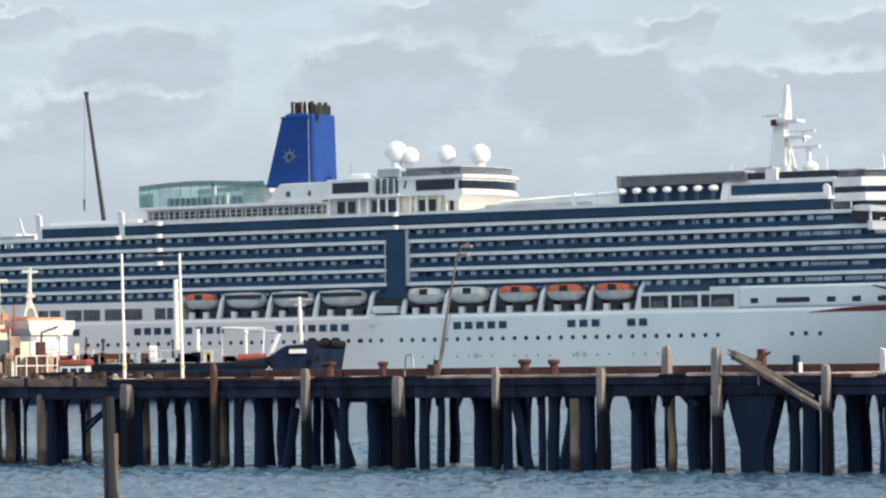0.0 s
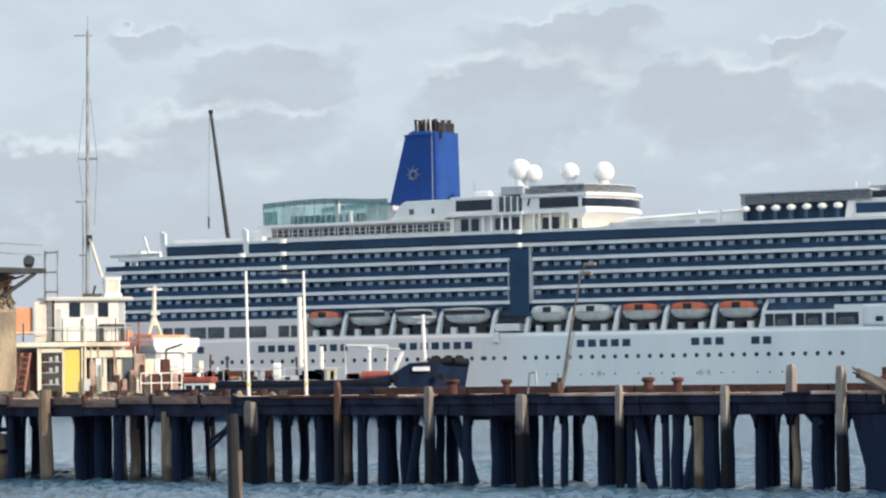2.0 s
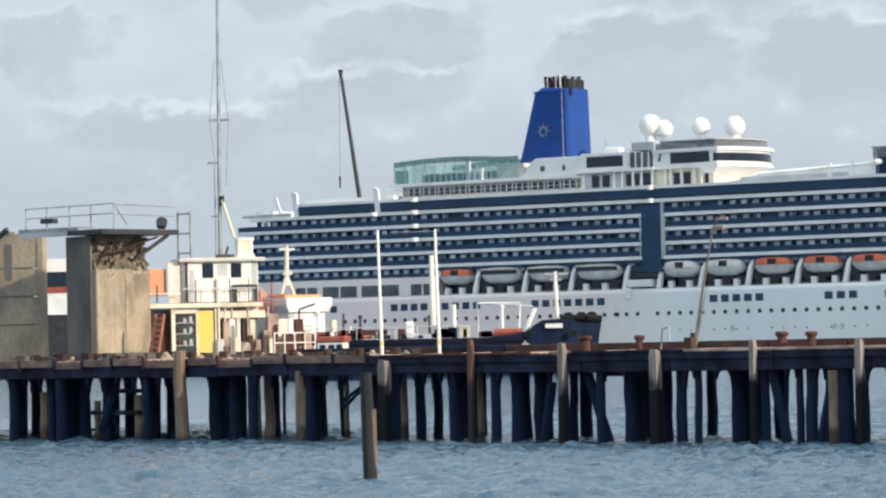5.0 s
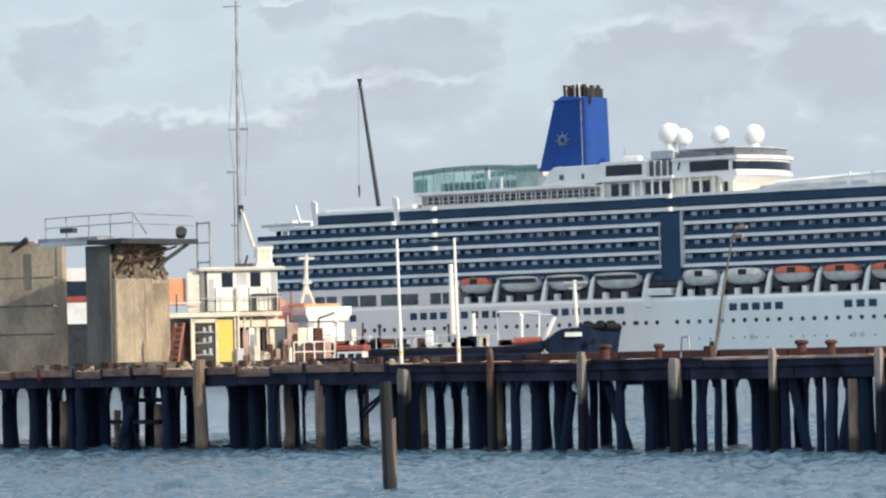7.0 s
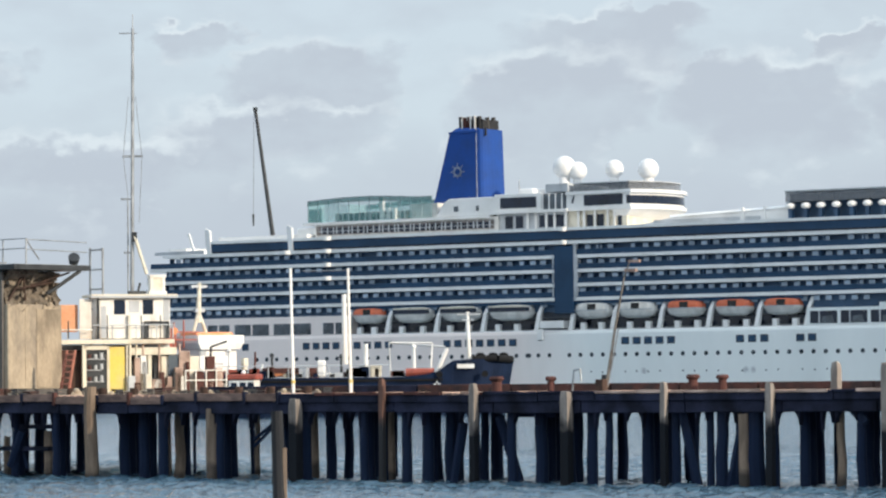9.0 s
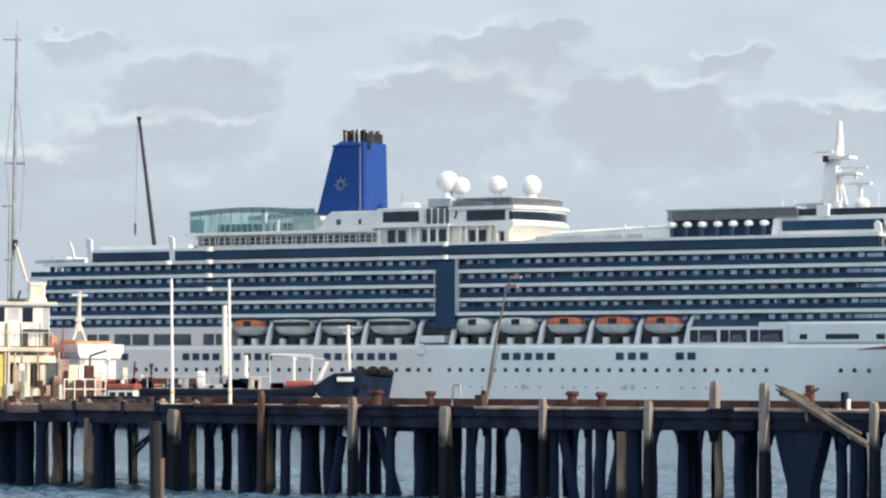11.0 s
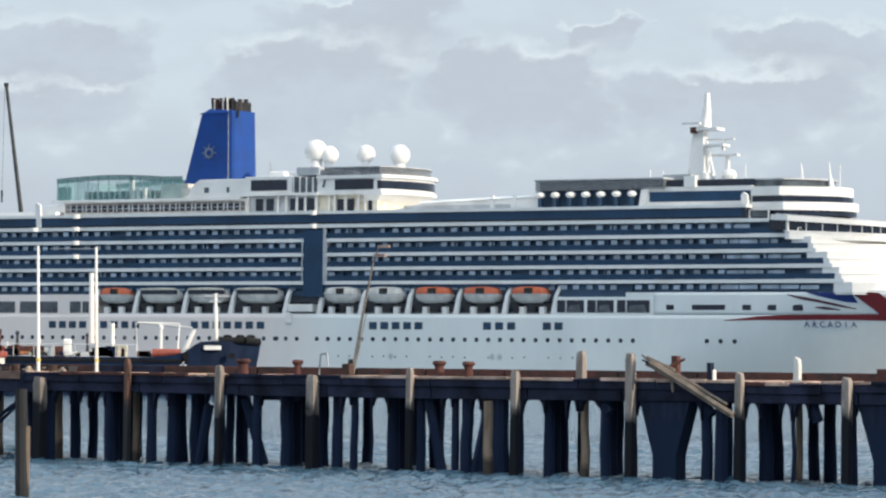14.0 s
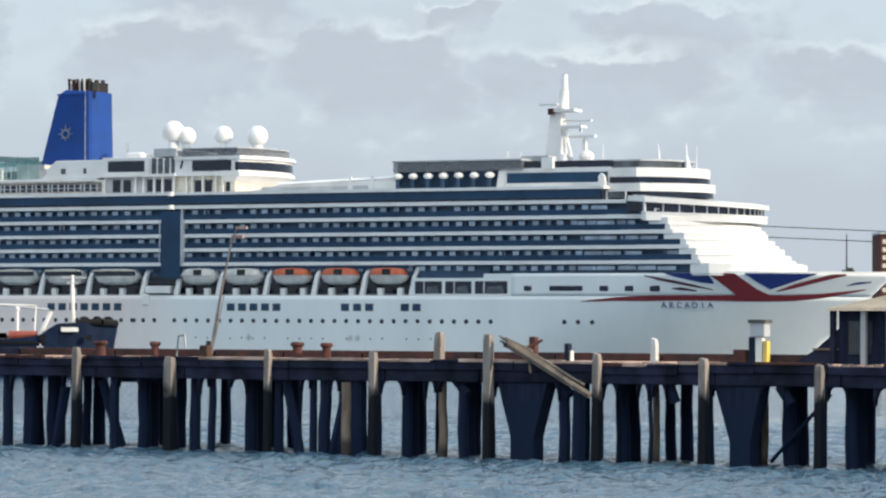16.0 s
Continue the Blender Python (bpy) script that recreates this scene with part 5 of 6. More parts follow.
# fallen beam and splintered boards
def fallen_beam():
    t = thing("fallen_beam", on_pier(0, 0, 0), "long split timber fallen across the pier's face", "timber beam")
    part("beam", Solid().tube((15.1, -0.45, 4.75), (19.0, -0.55, 2.72), 0.19, 0.14, 6, 0.03), SPLITWOOD, t)
    part("splinter", Solid().tube((15.9, -0.35, 4.5), (18.7, -0.5, 3.15), 0.08, 0.06, 5, 0.02), SPLITWOOD, t)
    part("splinter", Solid().tube((14.75, -0.2, 4.98), (16.1, -0.3, 4.45), 0.1, 0.12, 5, 0.02), SPLITWOOD, t)
    part("splinter", Solid().tube((14.7, -0.2, 4.72), (15.8, -0.35, 4.5), 0.07, 0.1, 5, 0.02), SPLITWOOD, t)
    part("splinter", Solid().tube((14.55, -0.3, 5.1), (15.3, -0.35, 4.66), 0.035, 0.12, 5, 0.02), SPLITWOOD, t)
    part("splinter", Solid().tube((14.6, -0.35, 4.9), (15.3, -0.4, 4.6), 0.03, 0.1, 5, 0.02), BEAM, t)
    part("splinter", Solid().tube((15.5, -0.1, 4.5), (16.3, 0.2, 4.95), 0.12, 0.05, 5, 0.02), RUST, t)
    part("splinter", Solid().tube((15.9, -0.3, 4.6), (16.1, -0.4, 3.6), 0.08, 0.05, 5, 0.02), SPLITWOOD, t)


fallen_beam()

# bent lamp hoop at the deck edge
hoop = thing("rail_hoop", on_pier(-2.5, 0.4), "bent grey steel hoop rail on the pier edge", "rail")
part("bar", Solid().tube((0, 0, -0.1), (0.1, 0, 0.95), 0.04).tube((0.1, 0, 0.95), (0.45, 0, 1.0), 0.04).tube((0.45, 0, 1.0), (0.5, 0, 0.45), 0.04), STEEL, hoop)

# leaning lattice pole with a tan lamp head
def leaning_pole():
    t = thing("leaning_pole", on_pier(-0.98, 0.8), "slender leaning steel pole with an orange lamp head", "pole")
    part("shaft", Solid().tube((0, 0, -0.05), (0.55, 0, 2.7), 0.08, 0.06, 6).tube((0.55, 0, 2.7), (1.1, 0, 5.0), 0.055, 0.04, 6).tube((1.1, 0, 5.0), (1.4, 0, 5.65), 0.04, 0.03, 6), GALVTAN, t)
    part("stay", Solid().tube((0.15, 0, 0.3), (0.75, 0, 2.75), 0.035, 0.03, 5), STEEL, t)
    part("lamp_head", Solid().box(1.15, 1.75, -0.08, 0.08, 5.2, 5.34).box(1.35, 1.95, -0.06, 0.06, 5.6, 5.72), PLANK, t)
    part("weight", Solid().tube((-0.1, 0, 0.35), (-0.08, 0, 0.75), 0.12, 0.1, 8), DARKSTEEL, t)


leaning_pole()

# the lone pile in front of the pier
lone = thing("mooring_pile", pose(-11.42, 115.4, 0), "lone weathered mooring pile standing in the water", "pile")
part("shaft", Solid().tube((0.06, 0, -1.5), (-0.04, 0, 3.7), 0.25, 0.2, 10, 0.03), tidal_wood("lone_pile_timber", (0.014, 0.015, 0.018), (0.010, 0.011, 0.013), 0.6), lone)
# pale strip added for the sun on the pile's right side
part("rubbing_strip", Solid().box(0.16, 0.28, -0.10, 0.10, -0.8, 2.45), POST_TAN, lone, "pale strip for the pile's sunlit side")

# wider berth platform behind the pier at its shoreward end
platform = thing("berth_platform", PIER_AT, "concrete berth platform behind the old pier", "platform", kind="structure")
part("platform_deck", Solid().box(-60, -31, 7.02, 17.5, 3.62, 4.04), CONCRETE, platform)
for i in range(6):
    part("platform_pile", Solid().tube((-58 + i * 4.9, 15.5, -1), (-58 + i * 4.9, 15.5, 3.62), 0.26, 0.26, 9), PILE_DARK, platform)

# ---------------------------------------------------------------- old ferry berth on the pier
def concrete_wall():
    t = thing("concrete_wall", on_pier(-45.85, 3.4, 0) @ pose(0, 0, 0, 0, 0, 24), "tall stained concrete berth wall standing on the pier", "concrete wall")
    for k, (z0, z1) in enumerate(((4.06, 6.0), (6.03, 7.5), (7.53, 9.0), (9.03, 10.85))):
        part("wall_lift", Solid().box(-6.0, 0.0 - 0.02 * (k % 2), 0, 0.5, z0, z1), CONCRETE, t, bevel=0.03)
    part("corner_post", Solid().box(-0.02, 0.28, -0.05, 0.5, 4.06, 10.75), CONCRETE, t)
    part("cap_pipe", Solid().tube((-2.6, 0.1, 10.45), (-1.7, -0.1, 11.1), 0.14), DARKSTEEL, t)
    part("coping", Solid().box(-6, -1.6, -0.08, 0.6, 10.85, 10.97), DARKCON, t)
    part("rust_streak_plate", Solid().box(-1.9, -1.5, -0.03, 0.0, 8.4, 10.3), DARKCON, t)
    for z in (5.98, 7.48, 8.98):
        part("pour_line", Solid().box(-6, -0.3, -0.015, 0.01, z, z + 0.08), DARKCON, t)


def lump(c, r):
    """A broken, angular block."""
    vs = [(c[0] + r * sx * random.uniform(0.5, 1.2), c[1] + r * sy * random.uniform(0.6, 1.4), c[2] + r * sz * random.uniform(0.5, 1.1)) for sz in (-1, 1) for sx, sy in ((-1, -1), (1, -1), (1, 1), (-1, 1))]
    return vs, [(0, 3, 2, 1), (4, 5, 6, 7), (0, 1, 5, 4), (1, 2, 6, 5), (2, 3, 7, 6), (3, 0, 4, 7)]


def berth_tower():
    t = thing("berth_tower", on_pier(0, 0, 0), "concrete berth tower with a broken head and dark fender face", "tower")
    x0, x1, y0, y1 = -41.3, -39.27, 1.4, 5.2
    part("shaft", Solid().box(x0, x1, y0, y1, 4.4, 8.75), CONCRETE, t, bevel=0.05)
    part("repair_panel", Solid().box(x1, x1 + 0.03, y0 + 2.0, y1 - 0.05, 4.5, 8.5), DUNCON, t, "browner repair panel")
    part("fender_face", Solid().box(x0 - 0.08, x1 - 0.3, y0 - 0.14, y0, 4.3, 10.45), DARKCON, t, "black weathered fender boarding")
    part("broken_head", Solid().box(x0 + 0.1, x1 - 0.45, y0 + 0.2, y1 - 0.05, 8.75, 10.45), HEADCON, t, "crumbled concrete head in a shade-darkened brown")
    random.seed(5)
    cols, rows, vs = 15, 11, []
    for i in range(cols + 1):
        for k in range(rows + 1):
            edge = 8.55 + 0.22 * math.sin(1.3 * i) + 0.35 * max(0, i - 9) / 6
            z = edge + (10.45 - edge) * k / rows
            deep = 0.45 * math.sin(math.pi * min(1, k / rows * 1.1)) ** 0.6 if k else 0.0
            vs.append((x1 - deep + (random.uniform(-0.12, 0.12) if k else 0.02), y0 + 0.06 + (y1 - y0 - 0.1) * i / cols + random.uniform(-0.07, 0.07) * (0 < i < cols), z + random.uniform(-0.06, 0.06)))
    face = [(i * (rows + 1) + k, (i + 1) * (rows + 1) + k, (i + 1) * (rows + 1) + k + 1, i * (rows + 1) + k + 1) for i in range(cols) for k in range(rows)]
    part("broken_face", Solid().add(vs, face), HEADCON, t, "crumbled concrete face")
    for i in range(26):
        q, r = random.uniform(0, 1), random.uniform(0.05, 0.15)
        part("rubble_lump", Solid().add(*lump((x1 - random.uniform(0.0, 0.3), y0 + 0.2 + q * (y1 - y0 - 0.4), 8.75 + 1.4 * random.random() ** 1.8), r)), CONCRETE if i % 3 == 0 else HEADCON, t)
    for a, b in (((0, 1.6, 8.9), (0.1, 2.8, 10.5)), ((0, 2.8, 8.8), (0.1, 2.6, 10.5)), ((0, 3.2, 9.7), (0.8, 5.2, 10.4)), ((0, 2.0, 9.5), (0.2, 4.6, 9.9))):
        part("bent_bar", Solid().tube((x1 - 0.2 + a[0], a[1], a[2]), (x1 - 0.2 + b[0], b[1], b[2]), 0.07, 0.05, 6), DARKRUST, t)
    for z in (5.9, 7.4):
        part("pour_line", Solid().box(x1 - 0.02, x1 + 0.02, y0 + 0.05, y1 - 0.05, z, z + 0.06), CONCRETE, t)
    for y in (2.6, 3.9):
        part("form_line", Solid().box(x1 - 0.02, x1 + 0.015, y, y + 0.04, 4.5, 8.6), CONCRETE, t)
    part("base_course", Solid().box(x0 - 0.1, x1 + 0.2, y0 - 0.1, y1, 4.06, 4.4), DARKCON, t)
    part("platform", Solid().box(x0 + 0.5, x1 + 1.0, y0 - 0.5, y1 + 1.1, 10.5, 10.72), DARKSTEEL, t, "dark steel platform")
    part("platform_edge", Solid().box(x1 + 1.0, x1 + 1.06, y0 - 0.5, y1 + 1.1, 10.5, 10.76), DARKSTEEL, t)
    part("platform_front", Solid().box(x0 + 0.5, x1 + 1.06, y0 - 0.56, y0 - 0.5, 10.5, 10.74), DARKSTEEL, t)
    part("platform_grating", Solid().box(x0 + 0.5, x1 + 1.0, y0 - 0.4, y1 + 1.0, 10.72, 10.78), STEEL, t)
    part("bracket", Solid().tube((x1, y1 - 1.0, 9.3), (x1 + 0.9, y1 + 0.5, 10.5), 0.1, 0.1, 6), DARKSTEEL, t)
    part("floodlight", Solid().tube((x1 + 0.6, y1 + 0.3, 10.95), (x1 + 0.85, y1 + 0.1, 11.2), 0.26, 0.3, 10), DARKSTEEL, t)


def gangway():
    t = thing("gangway", on_pier(0, 0, 0), "grey steel gangway with railings bridging the berth walls", "gangway")
    part("walkway", Solid().box(-44.9, -40.4, 1.2, 2.4, 10.72, 10.95), STEEL, t)
    part("girder", Solid().box(-44.7, -40.0, 1.1, 1.2, 10.5, 10.75), GREYPAINT, t)
    for z in (11.5, 12.0):
        part("rail", Solid().tube((-44.3, 1.2, z), (-37.7, 1.2, z + 0.05), 0.03).tube((-37.7, 1.2, z), (-38.2, 6.0, z - 0.05), 0.03), STEEL, t)
    for x in (-44.3, -42.7, -41.0, -39.4, -37.7):
        part("stanchion", Solid().tube((x, 1.2, 10.7), (x, 1.2, 12.05), 0.04), STEEL, t)
    part("stay", Solid().tube((-37.7, 1.2, 12.0), (-37.8, 2.2, 11.0), 0.04), STEEL, t)
    part("motor_box", Solid().box(-43.1, -42.2, 1.1, 1.5, 11.2, 11.45), DARKSTEEL, t)


def ladder_tower():
    t = thing("ladder_tower", on_pier(0, 0, 0), "open grey steel ladder frame beside the berth tower", "ladder")
    x, y = -41.6, 9.6
    for dx in (0, 0.95):
        part("upright", Solid().tube((x + dx, y, 4.06), (x + dx, y, 11.85), 0.06), STEEL, t)
    for i in range(7):
        part("rung", Solid().tube((x, y, 5.45 + i * 1.05), (x + 0.95, y, 5.45 + i * 1.05), 0.05), STEEL, t)


concrete_wall()
berth_tower()
gangway()
ladder_tower()


def step_ladder():
    t = thing("red_ladder", on_pier(-37.6, 3.4), "faded pink ladder leaning against the tower", "ladder")
    for dx in (0, 0.6):
        part("stile", Solid().tube((dx, 0, 0), (dx + 0.55, 0, 2.3), 0.07), SALMON, t)
    for i in range(7):
        part("rung", Solid().box(0.05 + i * 0.075, 0.68 + i * 0.075, -0.1, 0.05, 0.25 + i * 0.3, 0.33 + i * 0.3), SALMON, t)


step_ladder()


def white_pole(x, y, h, r, lashed=False):
    t = thing("white_pole", on_pier(x, y), "slim white pole with a yellow band on the pier", "pole", "white poles")
    part("shaft", Solid().tube((0, 0, -0.02), (-0.02 * h, 0, h), r, r * 0.75, 8), BOATWHITE, t)
    part("band", Solid().tube((0, 0, 0.5), (0, 0, 0.65), r * 1.2, r * 1.2, 8), YELLOW, t)
    if lashed:
        part("cross_arm", Solid().tube((-0.02 * h, 0, h - 0.1), (-3.0, 0, h - 0.05), r * 0.35), STEEL, t)
        part("boom", Solid().tube((-0.16, -0.22, 1.4), (-0.20, -0.22, 4.75), 0.14, 0.11, 10), BOATWHITE, t, "thick white boom lashed to the pole")
    return t


white_pole(-23.02, 5.0, 6.1, 0.085)
white_pole(-19.31, 5.0, 6.0, 0.085, True)

# loose gear on the deck: s along the edge, y, width, depth, height
random.seed(21)
gear = [("crate", KERB, "dark red wooden crate on the pier deck", "crate"), ("oil_drum", DARKRUST, "rusty drum on the pier deck", "drum"), ("rope_bale", CONCRETE, "dun bundle of rope and nets", "rope"), ("tool_box", DARKSTEEL, "dark steel locker on the pier deck", "locker"), ("pallet_stack", DARKCON, "dark grey pallets stacked on the deck", "pallet")]
for i in range(64):
    s = -45 + i * 0.45 + random.uniform(-0.2, 0.2)
    y = random.uniform(0.5, 1.1) if -42.5 < s < -36 else random.uniform(0.6, 6.2)
    nm, mat, lab, cat = gear[i % 5]
    w, h = random.uniform(0.25, 0.7), random.uniform(0.08, 0.34) if s < -24 else random.uniform(0.08, 0.25)
    t = thing(nm, on_pier(s - y * skew(s), y), lab, cat, "gear on the pier")
    if nm == "oil_drum":
        part("drum", Solid().tube((0, 0, 0), (0, 0, 0.36), 0.2, 0.2, 14), mat, t)
        part("rim", Solid().tube((0, 0, 0.16), (0, 0, 0.2), 0.215, 0.215, 14), mat, t)
    elif nm == "rope_bale":
        part("coil", Solid().tube((0, 0, 0), (0, 0, h * 0.6), w * 0.6, w * 0.5, 14), mat, t)
        part("loose_end", Solid().ball((w * 0.3, -0.1, h * 0.6), w * 0.28, 10), mat, t)
    else:
        for k in range(3):
            part("board", Solid().box(-w / 2, w / 2, -0.3, 0.3, k * h / 3 + (0.02 if k else 0), (k + 1) * h / 3), mat, t)
        part("lid", Solid().box(-w / 2 - 0.03, w / 2 + 0.03, -0.33, 0.33, h, h + 0.05), mat, t)

# ticket box on legs, and the shed at the pier's end
box = thing("lamp_box", on_pier(26.2 - 0.8 * skew(26.2), 0.8), "white control box on brown and yellow posts", "control box")
part("housing", Solid().box(-0.22, 0.45, -0.25, 0.25, 1.05, 1.66), GREYPAINT, box, bevel=0.05)
part("hood", Solid().box(-0.27, 0.5, -0.3, 0.3, 1.6, 1.74), DARKCON, box)
part("post", Solid().box(-0.3, -0.05, -0.15, 0.15, 0, 1.05), PILE_DARK, box)
part("post", Solid().box(0.0, 0.28, -0.15, 0.15, 0, 1.05), BOATWHITE, box)
part("post", Solid().box(0.32, 0.5, -0.15, 0.15, 0, 0.9), YELLOW, box, "yellow post")


def shed():
    t = thing("pier_shed", on_pier(0, 0), "dark timber shed with a tan roof at the pier's end", "shed")
    x0, x1, y0, y1 = 28.6, 40.0, 1.5, 6.8
    part("body", Solid().box(x0 + 0.15, x1, y0 + 0.5, y1, 0, 2.1), PILE_DARK, t)
    part("roof", Solid().add([(x0 - 0.1, y0 - 0.2, 2.1), (x1, y0 - 0.2, 2.1), (x1, y1, 2.1), (x0 - 0.1, y1, 2.1), (x0, y0, 2.22), (x1, y0, 2.22), (x1, y1 - 2, 2.75), (x0 + 0.8, y1 - 2, 2.75)],
         [(0, 3, 2, 1), (0, 1, 5, 4), (1, 2, 6, 5), (2, 3, 7, 6), (3, 0, 4, 7), (4, 5, 6, 7)]), CONCRETE, t, "tan weathered roof")
    for i in range(9):
        x = x0 + i * 1.2 + (0.12 if i == 1 else 0)
        part("post", Solid().box(x, x + 0.2, y0, y0 + 0.2, 0, 2.1), GREYPAINT if i == 1 else POST_TAN if i % 3 == 2 else BEAM, t)
    for i in range(4):
        part("window", Solid().box(x0 + 0.6 + i * 2.4, x0 + 1.6 + i * 2.4, y0 + 0.44, y0 + 0.5, 0.4, 1.7), GREYWIN, t)
    part("lean_to", Solid().add([(x0 - 1.9, y0 + 0.6, 0), (x0 + 0.1, y0 + 0.6, 0), (x0 + 0.1, y0 + 3, 0), (x0 - 1.9, y0 + 3, 0), (x0 + 0.1, y0 + 0.6, 1.4), (x0 + 0.1, y0 + 3, 1.4), (x0 - 0.9, y0 + 0.6, 0.6), (x0 - 0.9, y0 + 3, 0.6)],
         [(0, 1, 4, 6), (2, 3, 7, 5), (0, 6, 7, 3), (6, 4, 5, 7), (1, 2, 5, 4)]), BEAM, t, "black sloping lean-to")
    part("ledge", Solid().box(x0 - 1.0, x0 + 0.1, y0 + 0.5, y0 + 0.6, 0.56, 0.64), POST_TAN, t)


shed()

# ---------------------------------------------------------------- craft behind the pier
def hull_block(length, breadth, depth, sheer=0.6, n=12):
    """A small ship's hull, bow at +x, from below the water to the rail."""
    s = Solid()
    rows = []
    for z, k in ((-1.0, 0.8), (0.4, 0.95), (depth, 1.0)):
        row = []
        for i in range(n + 1):
            q = i / n
            x = -length / 2 + length * q * (0.93 + 0.07 * k)
            half = breadth / 2 * k * (1 - max(0, (q - 0.68) / 0.32) ** 2.2)
            up = sheer * max(0, (q - 0.55) / 0.45) ** 2 if z == depth else 0
            row.append((x, half, z + up))
        rows.append(row)
    m = n + 1
    vs = [(x, -h, z) for r in rows for x, h, z in r] + [(x, h, z) for r in rows for x, h, z in r]
    o = 3 * m
    f = []
    for k in range(2):
        for i in range(n):
            a, b, c, d = k * m + i, k * m + i + 1, (k + 1) * m + i + 1, (k + 1) * m + i
            f += [(a, b, c, d), (a + o, d + o, c + o, b + o)]
        f.append((k * m, (k + 1) * m, (k + 1) * m + o, k * m + o))
    for i in range(n):
        f.append((2 * m + i, 2 * m + i + 1, 2 * m + i + 1 + o, 2 * m + i + o))
    return s.add(vs, f)


def pier_cabin():
    t = thing("pier_cabin", pose(-27.25, 178.4, 0.2, 0, 0, 20), "white two-storey harbour cabin with cream balcony and yellow door panel", "cabin")
    t.scale = (0.797, 0.62, 0.958)
    part("floor", Solid().box(-4.5, 8.8, -1.0, 4.4, 4.0, 4.12), CONCRETE, t)
    part("wheelhouse", Solid().box(0, 5.0, 0, 3.6, 7.1, 9.4), CABINWHITE, t, bevel=0.06)
    part("roof", Solid().box(-0.35, 5.45, -0.35, 4.0, 9.4, 9.56), CREAM, t)
    for x0, x1 in ((1.2, 1.95), (3.15, 3.85)):
        part("window", Solid().box(x0, x1, -0.04, 0.05, 8.45, 9.25), DARKWIN, t)
    part("window", Solid().box(2.2, 2.9, -0.03, 0.05, 8.55, 9.2), GREYPAINT, t)
    part("lantern_box", Solid().box(3.7, 4.9, 0.6, 1.8, 9.56, 9.75).box(3.75, 4.85, 0.65, 1.75, 10.5, 10.65).box(3.8, 3.98, 0.7, 1.7, 9.75, 10.5).box(4.62, 4.8, 0.7, 1.7, 9.75, 10.5), CABINWHITE, t)
    part("roof_edge", Solid().box(-0.4, 5.5, -0.42, -0.34, 9.36, 9.48), GREYPAINT, t)
    part("lantern_glass", Solid().box(3.98, 4.62, 0.75, 1.65, 9.75, 10.5), CREAM, t)
    part("upper_deck", Solid().box(-2.9, 5.2, -0.5, 4.2, 6.82, 7.05), CREAM, t, "cream upper deck edge")
    part("windbreak", Solid().box(-1.1, -0.3, 0.2, 0.35, 7.1, 9.3), CABINWHITE, t)
    part("orange_container", Solid().box(-2.6, -1.15, 0.6, 2.0, 7.5, 9.0), PALEORANGE, t, "faded orange box", bevel=0.05)
    part("rail", Solid().tube((-2.9, -0.4, 7.6), (-0.3, -0.4, 7.6), 0.04).tube((-2.0, -0.4, 7.1), (-2.0, -0.4, 7.6), 0.04), CABINWHITE, t)
    part("brown_door", Solid().box(-2.4, -1.0, 0.4, 0.6, 4.1, 6.5), DARKRUST, t)
    for x in (-2.35, -1.7, -1.1):
        part("door_batten", Solid().box(x, x + 0.12, 0.34, 0.4, 4.1, 6.5), RUST, t)
    part("store_back", Solid().box(-2.6, 5.2, 1.4, 4.0, 4.1, 6.78), GREYPAINT, t)
    part("store_shelf", Solid().box(-0.8, 0.75, 0.0, 1.4, 4.1, 6.6), DARKSTEEL, t)
    part("shelf_frame", Solid().box(-0.95, -0.72, -0.12, 0.1, 4.1, 6.75).box(0.68, 0.85, -0.12, 0.1, 4.1, 6.75).box(-0.95, 0.85, -0.12, 0.1, 6.5, 6.75), CREAM, t, "cream door frame round the store")
    for z, w in ((4.7, 1.2), (5.35, 1.0), (5.95, 1.25)):
        part("shelf", Solid().box(-0.7, -0.7 + w, -0.1, 0.0, z, z + 0.06), GREYPAINT, t)
        for x in (-0.5, -0.1, 0.3):
            part("stored_tin", Solid().tube((x, -0.06, z + 0.06), (x, -0.06, z + 0.3 + 0.08 * (x > 0)), 0.13, 0.13, 10), RUST if x < -0.3 else GREYPAINT, t)
    part("yellow_panel", Solid().box(0.85, 1.9, -0.1, 0.1, 4.1, 6.65), YELLOW, t, "bright yellow door panel")
    part("awning", Solid().box(2.2, 5.4, -0.2, 1.6, 6.2, 6.6), CREAM, t)
    for x in (-0.95, 2.0, 2.65, 3.1, 4.2, 5.6):
        part("deck_post", Solid().tube((x, -0.2, 4.1), (x, -0.2, 6.8), 0.07), CREAM if x < 3 else PLANK, t)
    part("side_window", Solid().box(4.85, 5.75, -0.1, 0.1, 5.0, 6.2), GREYWIN, t)
    part("side_cabin", Solid().box(4.4, 7.0, 0.1, 2.2, 4.1, 6.1), CREAM, t)
    part("black_arch", Solid().box(3.2, 3.5, -0.3, -0.1, 7.1, 8.0).box(3.2, 4.9, -0.3, -0.1, 7.9, 8.05).box(4.7, 4.9, -0.3, -0.1, 7.1, 8.0), DARKSTEEL, t)
    part("mast_pole", Solid().tube((2.2, -0.3, 4.1), (2.2, -0.3, 8.4), 0.09), CREAM, t)
    for x in (0.7, 2.05, 3.0, 4.3):
        part("panel_seam", Solid().box(x, x + 0.06, -0.03, 0.0, 7.12, 8.4), DARKSTEEL, t)
    part("gutter_pipe", Solid().tube((0.1, -0.15, 7.1), (0.1, -0.15, 9.5), 0.09), DARKSTEEL, t)
